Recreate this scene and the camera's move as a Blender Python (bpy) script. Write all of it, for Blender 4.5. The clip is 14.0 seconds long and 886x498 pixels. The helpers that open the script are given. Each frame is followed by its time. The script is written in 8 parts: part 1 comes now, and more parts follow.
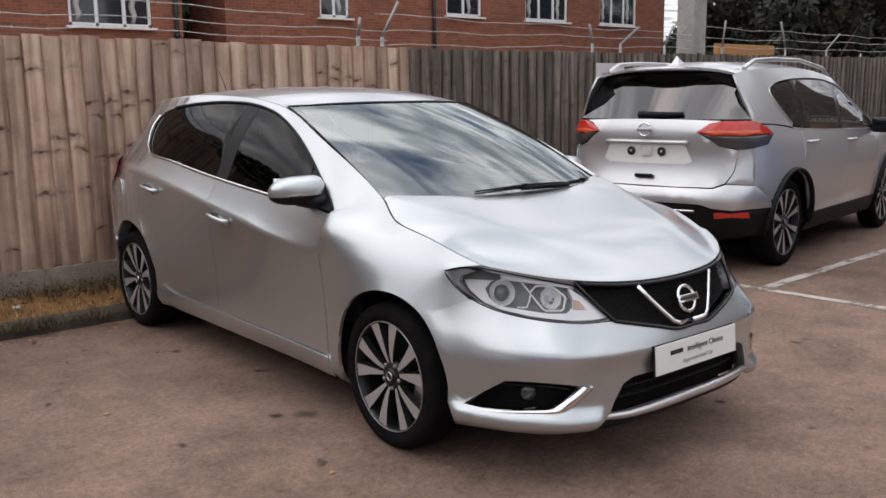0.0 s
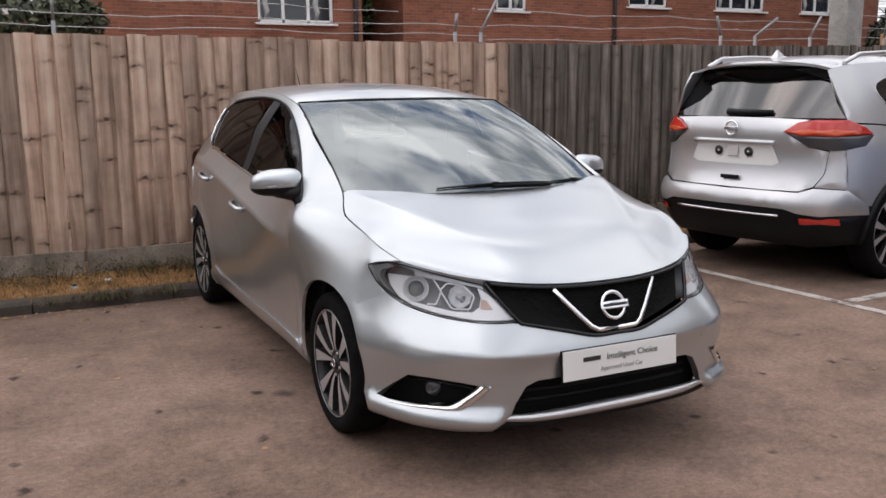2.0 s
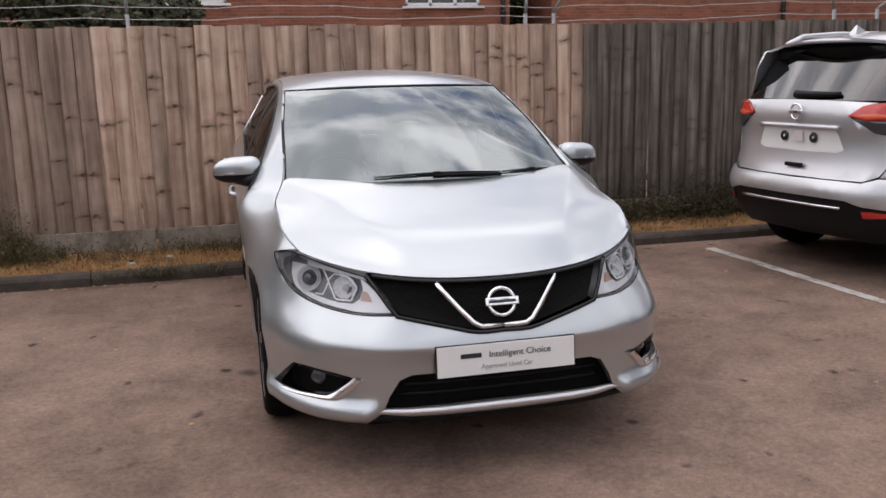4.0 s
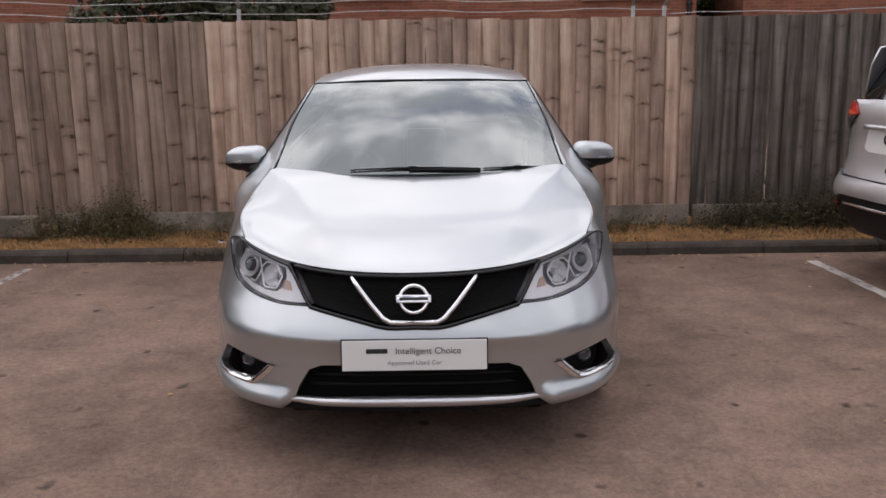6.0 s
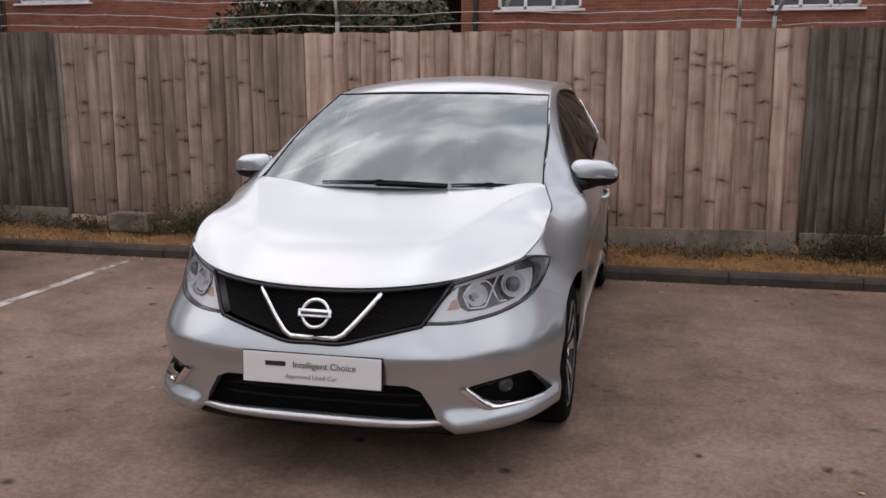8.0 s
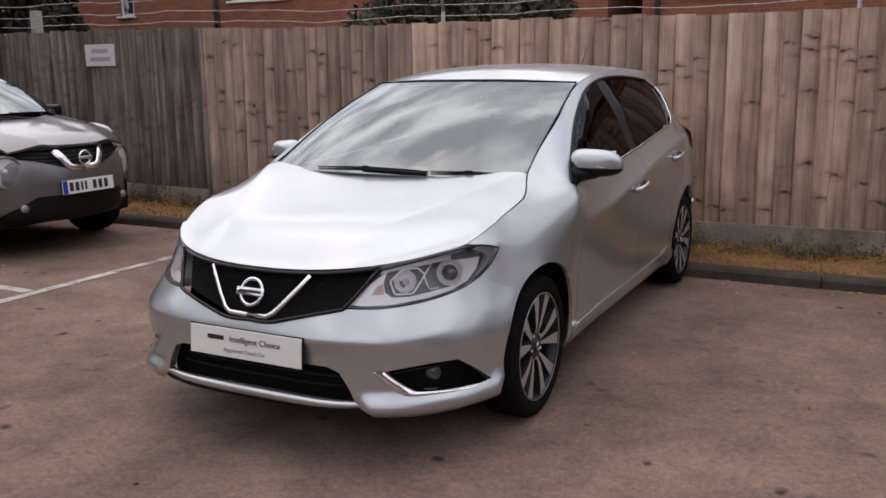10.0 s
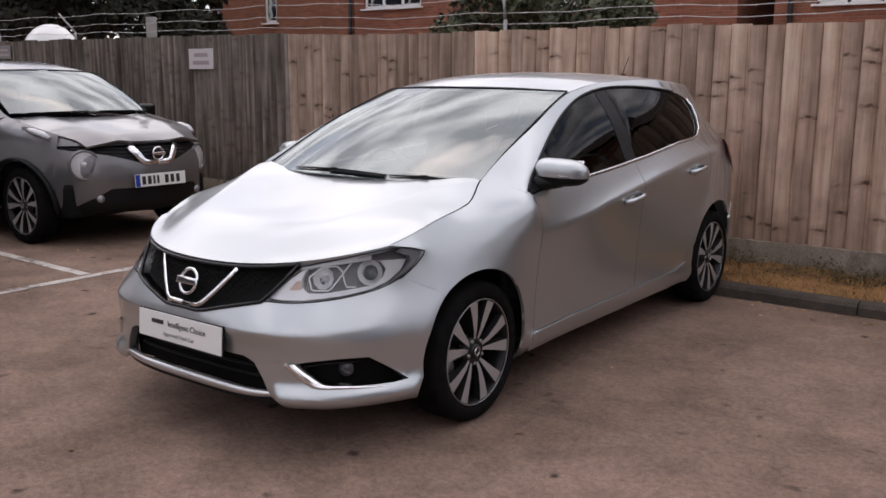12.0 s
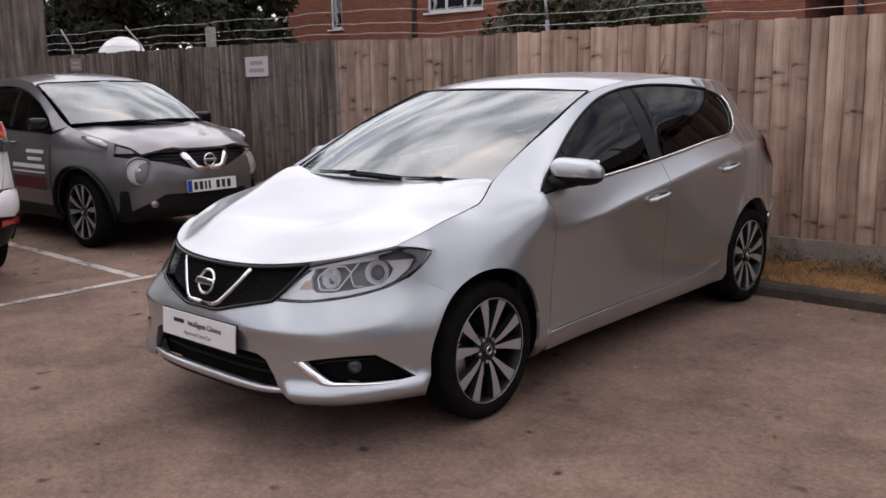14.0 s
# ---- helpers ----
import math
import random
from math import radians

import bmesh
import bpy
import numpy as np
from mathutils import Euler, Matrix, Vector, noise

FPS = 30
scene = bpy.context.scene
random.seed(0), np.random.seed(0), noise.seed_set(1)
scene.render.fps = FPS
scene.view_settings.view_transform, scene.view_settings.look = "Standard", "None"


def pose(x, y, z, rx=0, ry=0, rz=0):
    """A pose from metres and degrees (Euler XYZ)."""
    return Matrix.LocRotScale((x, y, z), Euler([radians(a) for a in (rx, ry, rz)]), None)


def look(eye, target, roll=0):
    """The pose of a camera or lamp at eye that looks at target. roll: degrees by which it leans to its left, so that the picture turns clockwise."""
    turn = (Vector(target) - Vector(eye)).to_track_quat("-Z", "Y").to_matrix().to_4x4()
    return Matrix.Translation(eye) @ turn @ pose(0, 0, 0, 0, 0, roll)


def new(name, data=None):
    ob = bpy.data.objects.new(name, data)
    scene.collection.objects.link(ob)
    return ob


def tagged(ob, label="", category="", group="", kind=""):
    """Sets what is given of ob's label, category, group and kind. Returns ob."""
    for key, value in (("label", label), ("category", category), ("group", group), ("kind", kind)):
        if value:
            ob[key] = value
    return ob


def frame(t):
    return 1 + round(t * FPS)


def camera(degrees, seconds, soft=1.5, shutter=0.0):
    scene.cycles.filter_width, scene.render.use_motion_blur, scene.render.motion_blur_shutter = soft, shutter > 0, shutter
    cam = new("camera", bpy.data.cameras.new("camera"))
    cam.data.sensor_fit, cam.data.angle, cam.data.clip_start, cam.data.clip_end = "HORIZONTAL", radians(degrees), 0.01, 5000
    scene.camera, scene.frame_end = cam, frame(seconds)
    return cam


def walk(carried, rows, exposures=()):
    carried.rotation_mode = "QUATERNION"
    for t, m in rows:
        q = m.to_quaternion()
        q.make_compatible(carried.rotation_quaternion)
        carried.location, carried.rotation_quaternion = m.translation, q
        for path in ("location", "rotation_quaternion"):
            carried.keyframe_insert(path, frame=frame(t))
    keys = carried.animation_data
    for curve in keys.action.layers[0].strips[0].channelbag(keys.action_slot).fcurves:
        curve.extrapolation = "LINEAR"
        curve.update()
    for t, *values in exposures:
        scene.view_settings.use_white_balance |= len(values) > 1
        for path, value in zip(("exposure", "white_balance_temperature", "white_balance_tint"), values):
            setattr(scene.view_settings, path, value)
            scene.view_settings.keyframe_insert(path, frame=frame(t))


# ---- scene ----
cam = camera(52.8, 14.0, 1.6)
METRES, EYE, TILT, LEAN, TURN = 8.0, 1.5, 0.0, 0.0, 0.0
PATH = [
    (0, (-2.911, -2.843, 1.442), (-1.65, -1.329, 1.101), -0.7),
    (0.5, (-2.762, -3.087, 1.454), (-1.585, -1.508, 1.109), -0.6),
    (1, (-2.564, -3.259, 1.448), (-1.512, -1.593, 1.104), -1.3),
    (1.5, (-2.303, -3.357, 1.463), (-1.32, -1.654, 1.101), 0.3),
    (2, (-2.036, -3.504, 1.459), (-1.165, -1.738, 1.105), -0.5),
    (2.5, (-1.8, -3.674, 1.467), (-1.021, -1.873, 1.084), -0.1),
    (3, (-1.508, -3.713, 1.467), (-0.821, -1.874, 1.083), 0.6),
    (3.2, (-1.4, -3.741, 1.476), (-0.756, -1.888, 1.086), 0.1),
    (5.3, (-0.255, -4.039, 1.48), (-0.092, -2.082, 1.103), -0.7),
    (5.5, (-0.146, -4.057, 1.487), (-0.037, -2.099, 1.092), -0.5),
    (6, (0.104, -3.98, 1.47), (0.107, -2.02, 1.072), -0.8),
    (6.5, (0.353, -3.888, 1.485), (0.241, -1.934, 1.075), -0.9),
    (7, (0.657, -3.899, 1.47), (0.394, -1.954, 1.081), -1.5),
    (7.5, (0.914, -3.877, 1.463), (0.534, -1.951, 1.077), -1.2),
    (8, (1.163, -3.758, 1.468), (0.711, -1.845, 1.098), -0.1),
    (8.5, (1.424, -3.703, 1.465), (0.824, -1.834, 1.085), -1.0),
    (9, (1.709, -3.659, 1.47), (0.981, -1.833, 1.103), -0.2),
    (9.2, (1.79, -3.608, 1.451), (1.033, -1.796, 1.073), -0.3),
    (11.3, (2.674, -3.149, 1.458), (1.57, -1.522, 1.092), 0.4),
    (11.5, (2.728, -3.11, 1.457), (1.608, -1.494, 1.091), 0.6),
    (12, (2.916, -3.014, 1.445), (1.735, -1.443, 1.073), 0.4),
    (12.5, (3.087, -2.954, 1.456), (1.863, -1.419, 1.073), 0.6),
    (13, (3.141, -2.901, 1.447), (1.865, -1.408, 1.064), 0.4),
    (13.5, (3.183, -2.898, 1.451), (1.9, -1.409, 1.08), -1.4),
    (14, (3.158, -2.891, 1.444), (1.849, -1.423, 1.078), -0.9),
]
walk(cam, [(t, look(eye, target, roll)) for t, eye, target, roll in PATH],
     [(0.0, 0.24, 6460, 13), (1.0, 0.25, 6460, 14), (3.0, 0.29, 6460, 16), (5.5, 0.03, 6470, 18), (9.0, 0.02, 6460, 18), (11.5, 0.03, 6440, 19), (14.0, 0.05, 6440, 20)])

# ---- world and sun ----
world = bpy.data.worlds.new("cloudy_sky")
world.use_nodes = True
scene.world = world
SUN_ELEVATION, SUN_BEARING = radians(56), radians(312)


def sky_nodes():
    nt = world.node_tree
    nt.nodes.clear()
    out = nt.nodes.new("ShaderNodeOutputWorld")
    back = nt.nodes.new("ShaderNodeBackground")
    back.inputs[1].default_value = 0.119
    sky = nt.nodes.new("ShaderNodeTexSky")
    sky.sky_type = "NISHITA"
    sky.sun_disc = False
    sky.sun_elevation = SUN_ELEVATION
    sky.sun_rotation = SUN_BEARING
    sky.dust_density = 2.0
    where = nt.nodes.new("ShaderNodeTexCoord")
    part_xyz = nt.nodes.new("ShaderNodeSeparateXYZ")
    nt.links.new(where.outputs["Generated"], part_xyz.inputs[0])
    # clouds lie on a high flat layer: divide the direction by its height
    lift = nt.nodes.new("ShaderNodeMath")
    lift.operation = "MAXIMUM"
    lift.inputs[1].default_value = 0.06
    nt.links.new(part_xyz.outputs[2], lift.inputs[0])
    flat = nt.nodes.new("ShaderNodeVectorMath")
    flat.operation = "SCALE"
    one = nt.nodes.new("ShaderNodeMath")
    one.operation = "DIVIDE"
    one.inputs[0].default_value = 1.0
    nt.links.new(lift.outputs[0], one.inputs[1])
    nt.links.new(where.outputs["Generated"], flat.inputs[0])
    nt.links.new(one.outputs[0], flat.inputs[3])
    cloud = nt.nodes.new("ShaderNodeTexNoise")
    cloud.inputs["Scale"].default_value = 2.6
    cloud.inputs["Detail"].default_value = 7
    cloud.inputs["Roughness"].default_value = 0.6
    nt.links.new(flat.outputs[0], cloud.inputs["Vector"])
    cover = nt.nodes.new("ShaderNodeValToRGB")
    cover.color_ramp.elements[0].position = 0.33
    cover.color_ramp.elements[1].position = 0.49
    nt.links.new(cloud.outputs[0], cover.inputs[0])
    shade = nt.nodes.new("ShaderNodeTexNoise")
    shade.inputs["Scale"].default_value = 3.4
    shade.inputs["Detail"].default_value = 8
    shade.inputs["Roughness"].default_value = 0.52
    nt.links.new(flat.outputs[0], shade.inputs["Vector"])
    tone = nt.nodes.new("ShaderNodeValToRGB")
    tone.color_ramp.elements[0].position = 0.38
    tone.color_ramp.elements[0].color = (4.6, 4.95, 5.3, 1)
    tone.color_ramp.elements[1].position = 0.62
    tone.color_ramp.elements[1].color = (14.0, 13.9, 13.8, 1)
    nt.links.new(shade.outputs[0], tone.inputs[0])
    # clouds are brighter round the veiled sun
    toward = nt.nodes.new("ShaderNodeVectorMath")
    toward.operation = "DOT_PRODUCT"
    toward.inputs[1].default_value = (math.sin(SUN_BEARING) * math.cos(SUN_ELEVATION), math.cos(SUN_BEARING) * math.cos(SUN_ELEVATION), math.sin(SUN_ELEVATION))
    nt.links.new(where.outputs["Generated"], toward.inputs[0])
    glow = nt.nodes.new("ShaderNodeMapRange")
    glow.inputs["From Min"].default_value = -0.2
    glow.inputs["To Min"].default_value = 0.90
    glow.inputs["To Max"].default_value = 1.07
    glow.interpolation_type = "SMOOTHSTEP"
    nt.links.new(toward.outputs["Value"], glow.inputs["Value"])
    veil = nt.nodes.new("ShaderNodeVectorMath")
    veil.operation = "SCALE"
    nt.links.new(tone.outputs[0], veil.inputs[0])
    thin = nt.nodes.new("ShaderNodeMapRange")
    thin.inputs["From Min"].default_value = 0.25
    thin.inputs["To Min"].default_value = 0.86
    thin.inputs["To Max"].default_value = 1.13
    nt.links.new(part_xyz.outputs[2], thin.inputs["Value"])
    product = nt.nodes.new("ShaderNodeMath")
    product.operation = "MULTIPLY"
    nt.links.new(glow.outputs[0], product.inputs[0])
    nt.links.new(thin.outputs[0], product.inputs[1])
    nt.links.new(product.outputs[0], veil.inputs[3])
    both = nt.nodes.new("ShaderNodeMix")
    both.data_type = "RGBA"
    nt.links.new(cover.outputs[0], both.inputs["Factor"])
    nt.links.new(sky.outputs[0], both.inputs["A"])
    nt.links.new(veil.outputs[0], both.inputs["B"])
    nt.links.new(both.outputs["Result"], back.inputs[0])
    nt.links.new(back.outputs[0], out.inputs[0])


sky_nodes()
sun = new("sun", bpy.data.lights.new("sun", "SUN"))
sun.data.energy = 0.60
sun.data.angle = radians(95)
sun.data.color = (1.0, 0.95, 0.88)
sun.matrix_world = look((math.sin(SUN_BEARING) * 30, math.cos(SUN_BEARING) * 30, 30 * math.tan(SUN_ELEVATION)), (0, 0, 0))

# ---- materials ----
def mat(name, color, rough=0.5, metal=0.0, coat=0.0, emit=0.0, spec=0.5):
    m = bpy.data.materials.new(name)
    m.use_nodes = True
    b = m.node_tree.nodes["Principled BSDF"]
    b.inputs["Base Color"].default_value = (*color, 1)
    b.inputs["Roughness"].default_value = rough
    b.inputs["Metallic"].default_value = metal
    b.inputs["Coat Weight"].default_value = coat
    b.inputs["Coat Roughness"].default_value = 0.12
    b.inputs["Specular IOR Level"].default_value = spec
    if emit:
        b.inputs["Emission Color"].default_value = (*color, 1)
        b.inputs["Emission Strength"].default_value = emit
    return m


def node(m, kind, **inputs):
    n = m.node_tree.nodes.new(kind)
    for key, value in inputs.items():
        n.inputs[key.replace("_", " ")].default_value = value
    return n


def wire(m, a, b):
    m.node_tree.links.new(a, b)


def bsdf(m):
    return m.node_tree.nodes["Principled BSDF"]


def coords(m, scale=(1, 1, 1), space="Object"):
    tc = node(m, "ShaderNodeTexCoord")
    mp = node(m, "ShaderNodeMapping", Scale=scale)
    wire(m, tc.outputs[space], mp.inputs[0])
    return mp.outputs[0]


def noise_tex(m, vec, scale, detail=4, rough=0.55):
    n = node(m, "ShaderNodeTexNoise", Scale=scale, Detail=detail, Roughness=rough)
    wire(m, vec, n.inputs["Vector"])
    return n.outputs[0]


def ramp(m, fac, *stops):
    r = node(m, "ShaderNodeValToRGB")
    els = r.color_ramp.elements
    while len(els) < len(stops):
        els.new(0.5)
    for e, (p, c) in zip(els, stops):
        e.position = p
        e.color = (*c, 1) if len(c) == 3 else c
    wire(m, fac, r.inputs[0])
    return r.outputs[0]


def mix(m, fac, a, b, mode="MIX"):
    n = node(m, "ShaderNodeMix")
    n.data_type = "RGBA"
    n.blend_type = mode
    for sock, value in (("Factor", fac), ("A", a), ("B", b)):
        s = [i for i in n.inputs if i.name == sock and i.type == ("VALUE" if sock == "Factor" else "RGBA")][0]
        if isinstance(value, (int, float)):
            s.default_value = value
        elif isinstance(value, tuple):
            s.default_value = (*value, 1)
        else:
            wire(m, value, s)
    return [o for o in n.outputs if o.type == "RGBA"][0]


def bump(m, height, strength=0.3, distance=0.01):
    n = node(m, "ShaderNodeBump", Strength=strength, Distance=distance)
    wire(m, height, n.inputs["Height"])
    wire(m, n.outputs[0], bsdf(m).inputs["Normal"])


def g3(v):
    return (v, v, v)


def asphalt():
    m = mat("tarmac", (0.1, 0.085, 0.075), 0.9, spec=0.25)
    v = coords(m)
    fine = noise_tex(m, v, 130, 4, 0.8)
    mid = noise_tex(m, v, 9, 6, 0.65)
    big = noise_tex(m, v, 0.55, 5, 0.6)
    c = ramp(m, big, (0.3, (0.149, 0.100, 0.075)), (0.5, (0.201, 0.135, 0.103)), (0.72, (0.251, 0.172, 0.135)))
    c = mix(m, 0.35, c, ramp(m, mid, (0.3, g3(0.34)), (0.6, g3(0.58)), (0.8, g3(0.7))), "OVERLAY")
    patch = noise_tex(m, v, 1.9, 6, 0.62)
    c = mix(m, 0.75, c, ramp(m, patch, (0.32, g3(0.30)), (0.5, g3(0.5)), (0.68, g3(0.66))), "OVERLAY")
    c = mix(m, 0.42, c, ramp(m, fine, (0.3, g3(0.12)), (0.5, g3(0.5)), (0.72, g3(0.95))), "OVERLAY")
    grit = noise_tex(m, v, 34, 7, 0.8)
    c = mix(m, 0.50, c, ramp(m, grit, (0.34, g3(0.18)), (0.5, g3(0.5)), (0.68, g3(0.86))), "OVERLAY")
    # oil drips and dark stains
    spots = node(m, "ShaderNodeTexVoronoi", Scale=1.7, Randomness=1.0)
    bent = node(m, "ShaderNodeVectorMath")
    wire(m, v, bent.inputs[0])
    wobble = node(m, "ShaderNodeTexNoise", Scale=6.0, Detail=4)
    wire(m, v, wobble.inputs["Vector"])
    grow = node(m, "ShaderNodeVectorMath")
    grow.operation = "SCALE"
    grow.inputs[3].default_value = 0.16
    wire(m, wobble.outputs[1], grow.inputs[0])
    wire(m, grow.outputs[0], bent.inputs[1])
    wire(m, bent.outputs[0], spots.inputs["Vector"])
    s = ramp(m, spots.outputs[0], (0.03, g3(1)), (0.12, g3(0)))
    size = ramp(m, noise_tex(m, v, 1.3, 2), (0.46, g3(0)), (0.56, g3(0.8)))
    c = mix(m, mix(m, 1.0, s, size, "MULTIPLY"), c, (0.045, 0.036, 0.032))
    drops = node(m, "ShaderNodeTexVoronoi", Scale=4.6, Randomness=1.0)
    wire(m, bent.outputs[0], drops.inputs["Vector"])
    d = ramp(m, drops.outputs[0], (0.06, g3(1)), (0.17, g3(0)))
    few = ramp(m, noise_tex(m, v, 2.3, 3), (0.45, g3(0)), (0.56, g3(0.9)))
    c = mix(m, mix(m, 1.0, d, few, "MULTIPLY"), c, (0.026, 0.020, 0.017))
    wire(m, c, bsdf(m).inputs["Base Color"])
    bump(m, mix(m, 0.3, fine, mid), 0.55, 0.006)
    return m


def worn_line():
    m = mat("worn_white_paint", (0.6, 0.57, 0.52), 0.8)
    v = coords(m)
    n = noise_tex(m, v, 26, 6, 0.7)
    b = noise_tex(m, v, 4, 3)
    c = ramp(m, mix(m, 0.5, n, b), (0.42, (0.16, 0.125, 0.11)), (0.5, (0.48, 0.44, 0.40)), (0.7, (0.62, 0.59, 0.55)))
    wire(m, c, bsdf(m).inputs["Base Color"])
    bump(m, n, 0.4, 0.004)
    return m


def timber(name, dark, mid, light, knots=0.8, moss=0.0):
    m = mat(name, mid, 0.85, spec=0.2)
    tc = node(m, "ShaderNodeTexCoord")
    info = node(m, "ShaderNodeObjectInfo")
    shift = node(m, "ShaderNodeVectorMath")
    shift.operation = "MULTIPLY_ADD"
    shift.inputs[1].default_value = (1, 1, 1)
    wire(m, tc.outputs["Object"], shift.inputs[0])
    push = node(m, "ShaderNodeVectorMath")
    push.operation = "SCALE"
    push.inputs[0].default_value = (13.7, 5.1, 47.0)
    wire(m, info.outputs["Random"], push.inputs[3])
    wire(m, push.outputs[0], shift.inputs[2])
    mp = node(m, "ShaderNodeMapping", Scale=(1, 1, 0.06))
    wire(m, shift.outputs[0], mp.inputs[0])
    grain = noise_tex(m, mp.outputs[0], 95, 5, 0.65)
    wide = noise_tex(m, mp.outputs[0], 17, 3, 0.5)
    patch = noise_tex(m, shift.outputs[0], 3.4, 5, 0.62)
    c = ramp(m, wide, (0.28, dark), (0.5, mid), (0.74, light))
    c = mix(m, 0.22, c, ramp(m, grain, (0.3, g3(0.25)), (0.55, g3(0.52)), (0.8, g3(0.72))), "OVERLAY")
    c = mix(m, 0.5, c, ramp(m, patch, (0.3, g3(0.26)), (0.55, g3(0.52)), (0.8, g3(0.68))), "OVERLAY")
    tone = ramp(m, info.outputs["Random"], (0.0, g3(0.37)), (0.5, g3(0.51)), (1.0, g3(0.66)))
    c = mix(m, 0.9, c, tone, "OVERLAY")
    # knots in whorls across the boards, dark and smile-shaped, at uneven heights
    sep = node(m, "ShaderNodeSeparateXYZ")
    wire(m, tc.outputs["Object"], sep.inputs[0])
    whorl = node(m, "ShaderNodeTexNoise", Scale=0.9, Detail=1)
    wire(m, info.outputs["Location"], whorl.inputs["Vector"])

    def calc(kind, a, b, c=None):
        n = node(m, "ShaderNodeMath")
        n.operation = kind
        for k, value in enumerate((a, b) if c is None else (a, b, c)):
            if isinstance(value, (int, float)):
                n.inputs[k].default_value = value
            else:
                wire(m, value, n.inputs[k])
        return n.outputs[0]
    wobble = noise_tex(m, shift.outputs[0], 9, 3)
    x = sep.outputs[0]
    z = calc("ADD", sep.outputs[2], calc("MULTIPLY", calc("MULTIPLY", x, x), 2.2))
    z = calc("MULTIPLY_ADD", whorl.outputs[0], 3.0, z)
    z = calc("MULTIPLY_ADD", info.outputs["Random"], 0.13, z)
    z = calc("MULTIPLY_ADD", wobble, 0.09, z)
    k = node(m, "ShaderNodeTexVoronoi", Scale=3.1, Randomness=0.9)
    k.voronoi_dimensions = "1D"
    wire(m, z, k.inputs["W"])
    cell = node(m, "ShaderNodeSeparateColor")
    wire(m, k.outputs["Color"], cell.inputs[0])
    kx = calc("SUBTRACT", x, calc("MULTIPLY_ADD", calc("FRACT", calc("MULTIPLY_ADD", info.outputs["Random"], 7.3, cell.outputs[0]), 0.0), 0.09, -0.045))
    far = calc("ADD", calc("POWER", calc("MULTIPLY", k.outputs["Distance"], 0.37 / 0.019), 2.0), calc("POWER", calc("MULTIPLY", kx, 1 / 0.027), 2.0))
    spot = ramp(m, far, (0.05, g3(knots * 0.85)), (1.0, g3(0.0)))
    arch = calc("ADD", calc("POWER", calc("MULTIPLY", k.outputs["Distance"], 0.37 / 0.019), 2.0), calc("POWER", calc("MULTIPLY", kx, 1 / 0.085), 4.0))
    smile = ramp(m, arch, (0.05, g3(0.72 * knots)), (1.0, g3(0.0)))
    ring = ramp(m, calc("MULTIPLY", far, 0.08), (0.1, g3(0.55 * knots)), (1.0, g3(0.0)))
    some = ramp(m, calc("FRACT", calc("MULTIPLY_ADD", info.outputs["Random"], 31.7, cell.outputs[1]), 0.0), (0.30, g3(0.0)), (0.72, g3(1.0)))
    c = mix(m, mix(m, 1.0, ring, some, "MULTIPLY"), c, dark)
    gaps = ramp(m, noise_tex(m, shift.outputs[0], 22, 3, 0.6), (0.33, g3(0.0)), (0.52, g3(1.0)))
    c = mix(m, mix(m, 1.0, mix(m, 1.0, smile, some, "MULTIPLY"), gaps, "MULTIPLY"), c, (0.115, 0.075, 0.060))
    c = mix(m, mix(m, 1.0, spot, some, "MULTIPLY"), c, (0.050, 0.031, 0.022))
    # damp stain that has crept up from the board's foot, with an uneven edge
    creep = calc("MULTIPLY_ADD", noise_tex(m, shift.outputs[0], 4.5, 5, 0.65), 0.9, sep.outputs[2])
    damp = ramp(m, calc("ADD", creep, 1.75), (0.34, g3(0.55)), (0.86, g3(0.0)))
    c = mix(m, damp, c, tuple(v * 0.62 for v in dark))
    if moss:
        g = ramp(m, noise_tex(m, shift.outputs[0], 5, 5, 0.7), (0.5, g3(0)), (0.7, g3(moss)))
        c = mix(m, g, c, (0.075, 0.078, 0.05))
    wire(m, c, bsdf(m).inputs["Base Color"])
    bump(m, grain, 0.35, 0.004)
    return m


def concrete(name, a, b, moss=0.4):
    m = mat(name, a, 0.9, spec=0.2)
    v = coords(m)
    n = noise_tex(m, v, 7, 6, 0.65)
    f = noise_tex(m, v, 90, 3, 0.7)
    c = ramp(m, n, (0.3, a), (0.7, b))
    c = mix(m, 0.5, c, ramp(m, f, (0.3, g3(0.25)), (0.7, g3(0.75))), "OVERLAY")
    g = ramp(m, noise_tex(m, v, 2.7, 5, 0.7), (0.5, g3(0)), (0.62, g3(moss)))
    c = mix(m, g, c, (0.06, 0.055, 0.04))
    wire(m, c, bsdf(m).inputs["Base Color"])
    bump(m, f, 0.4, 0.005)
    return m


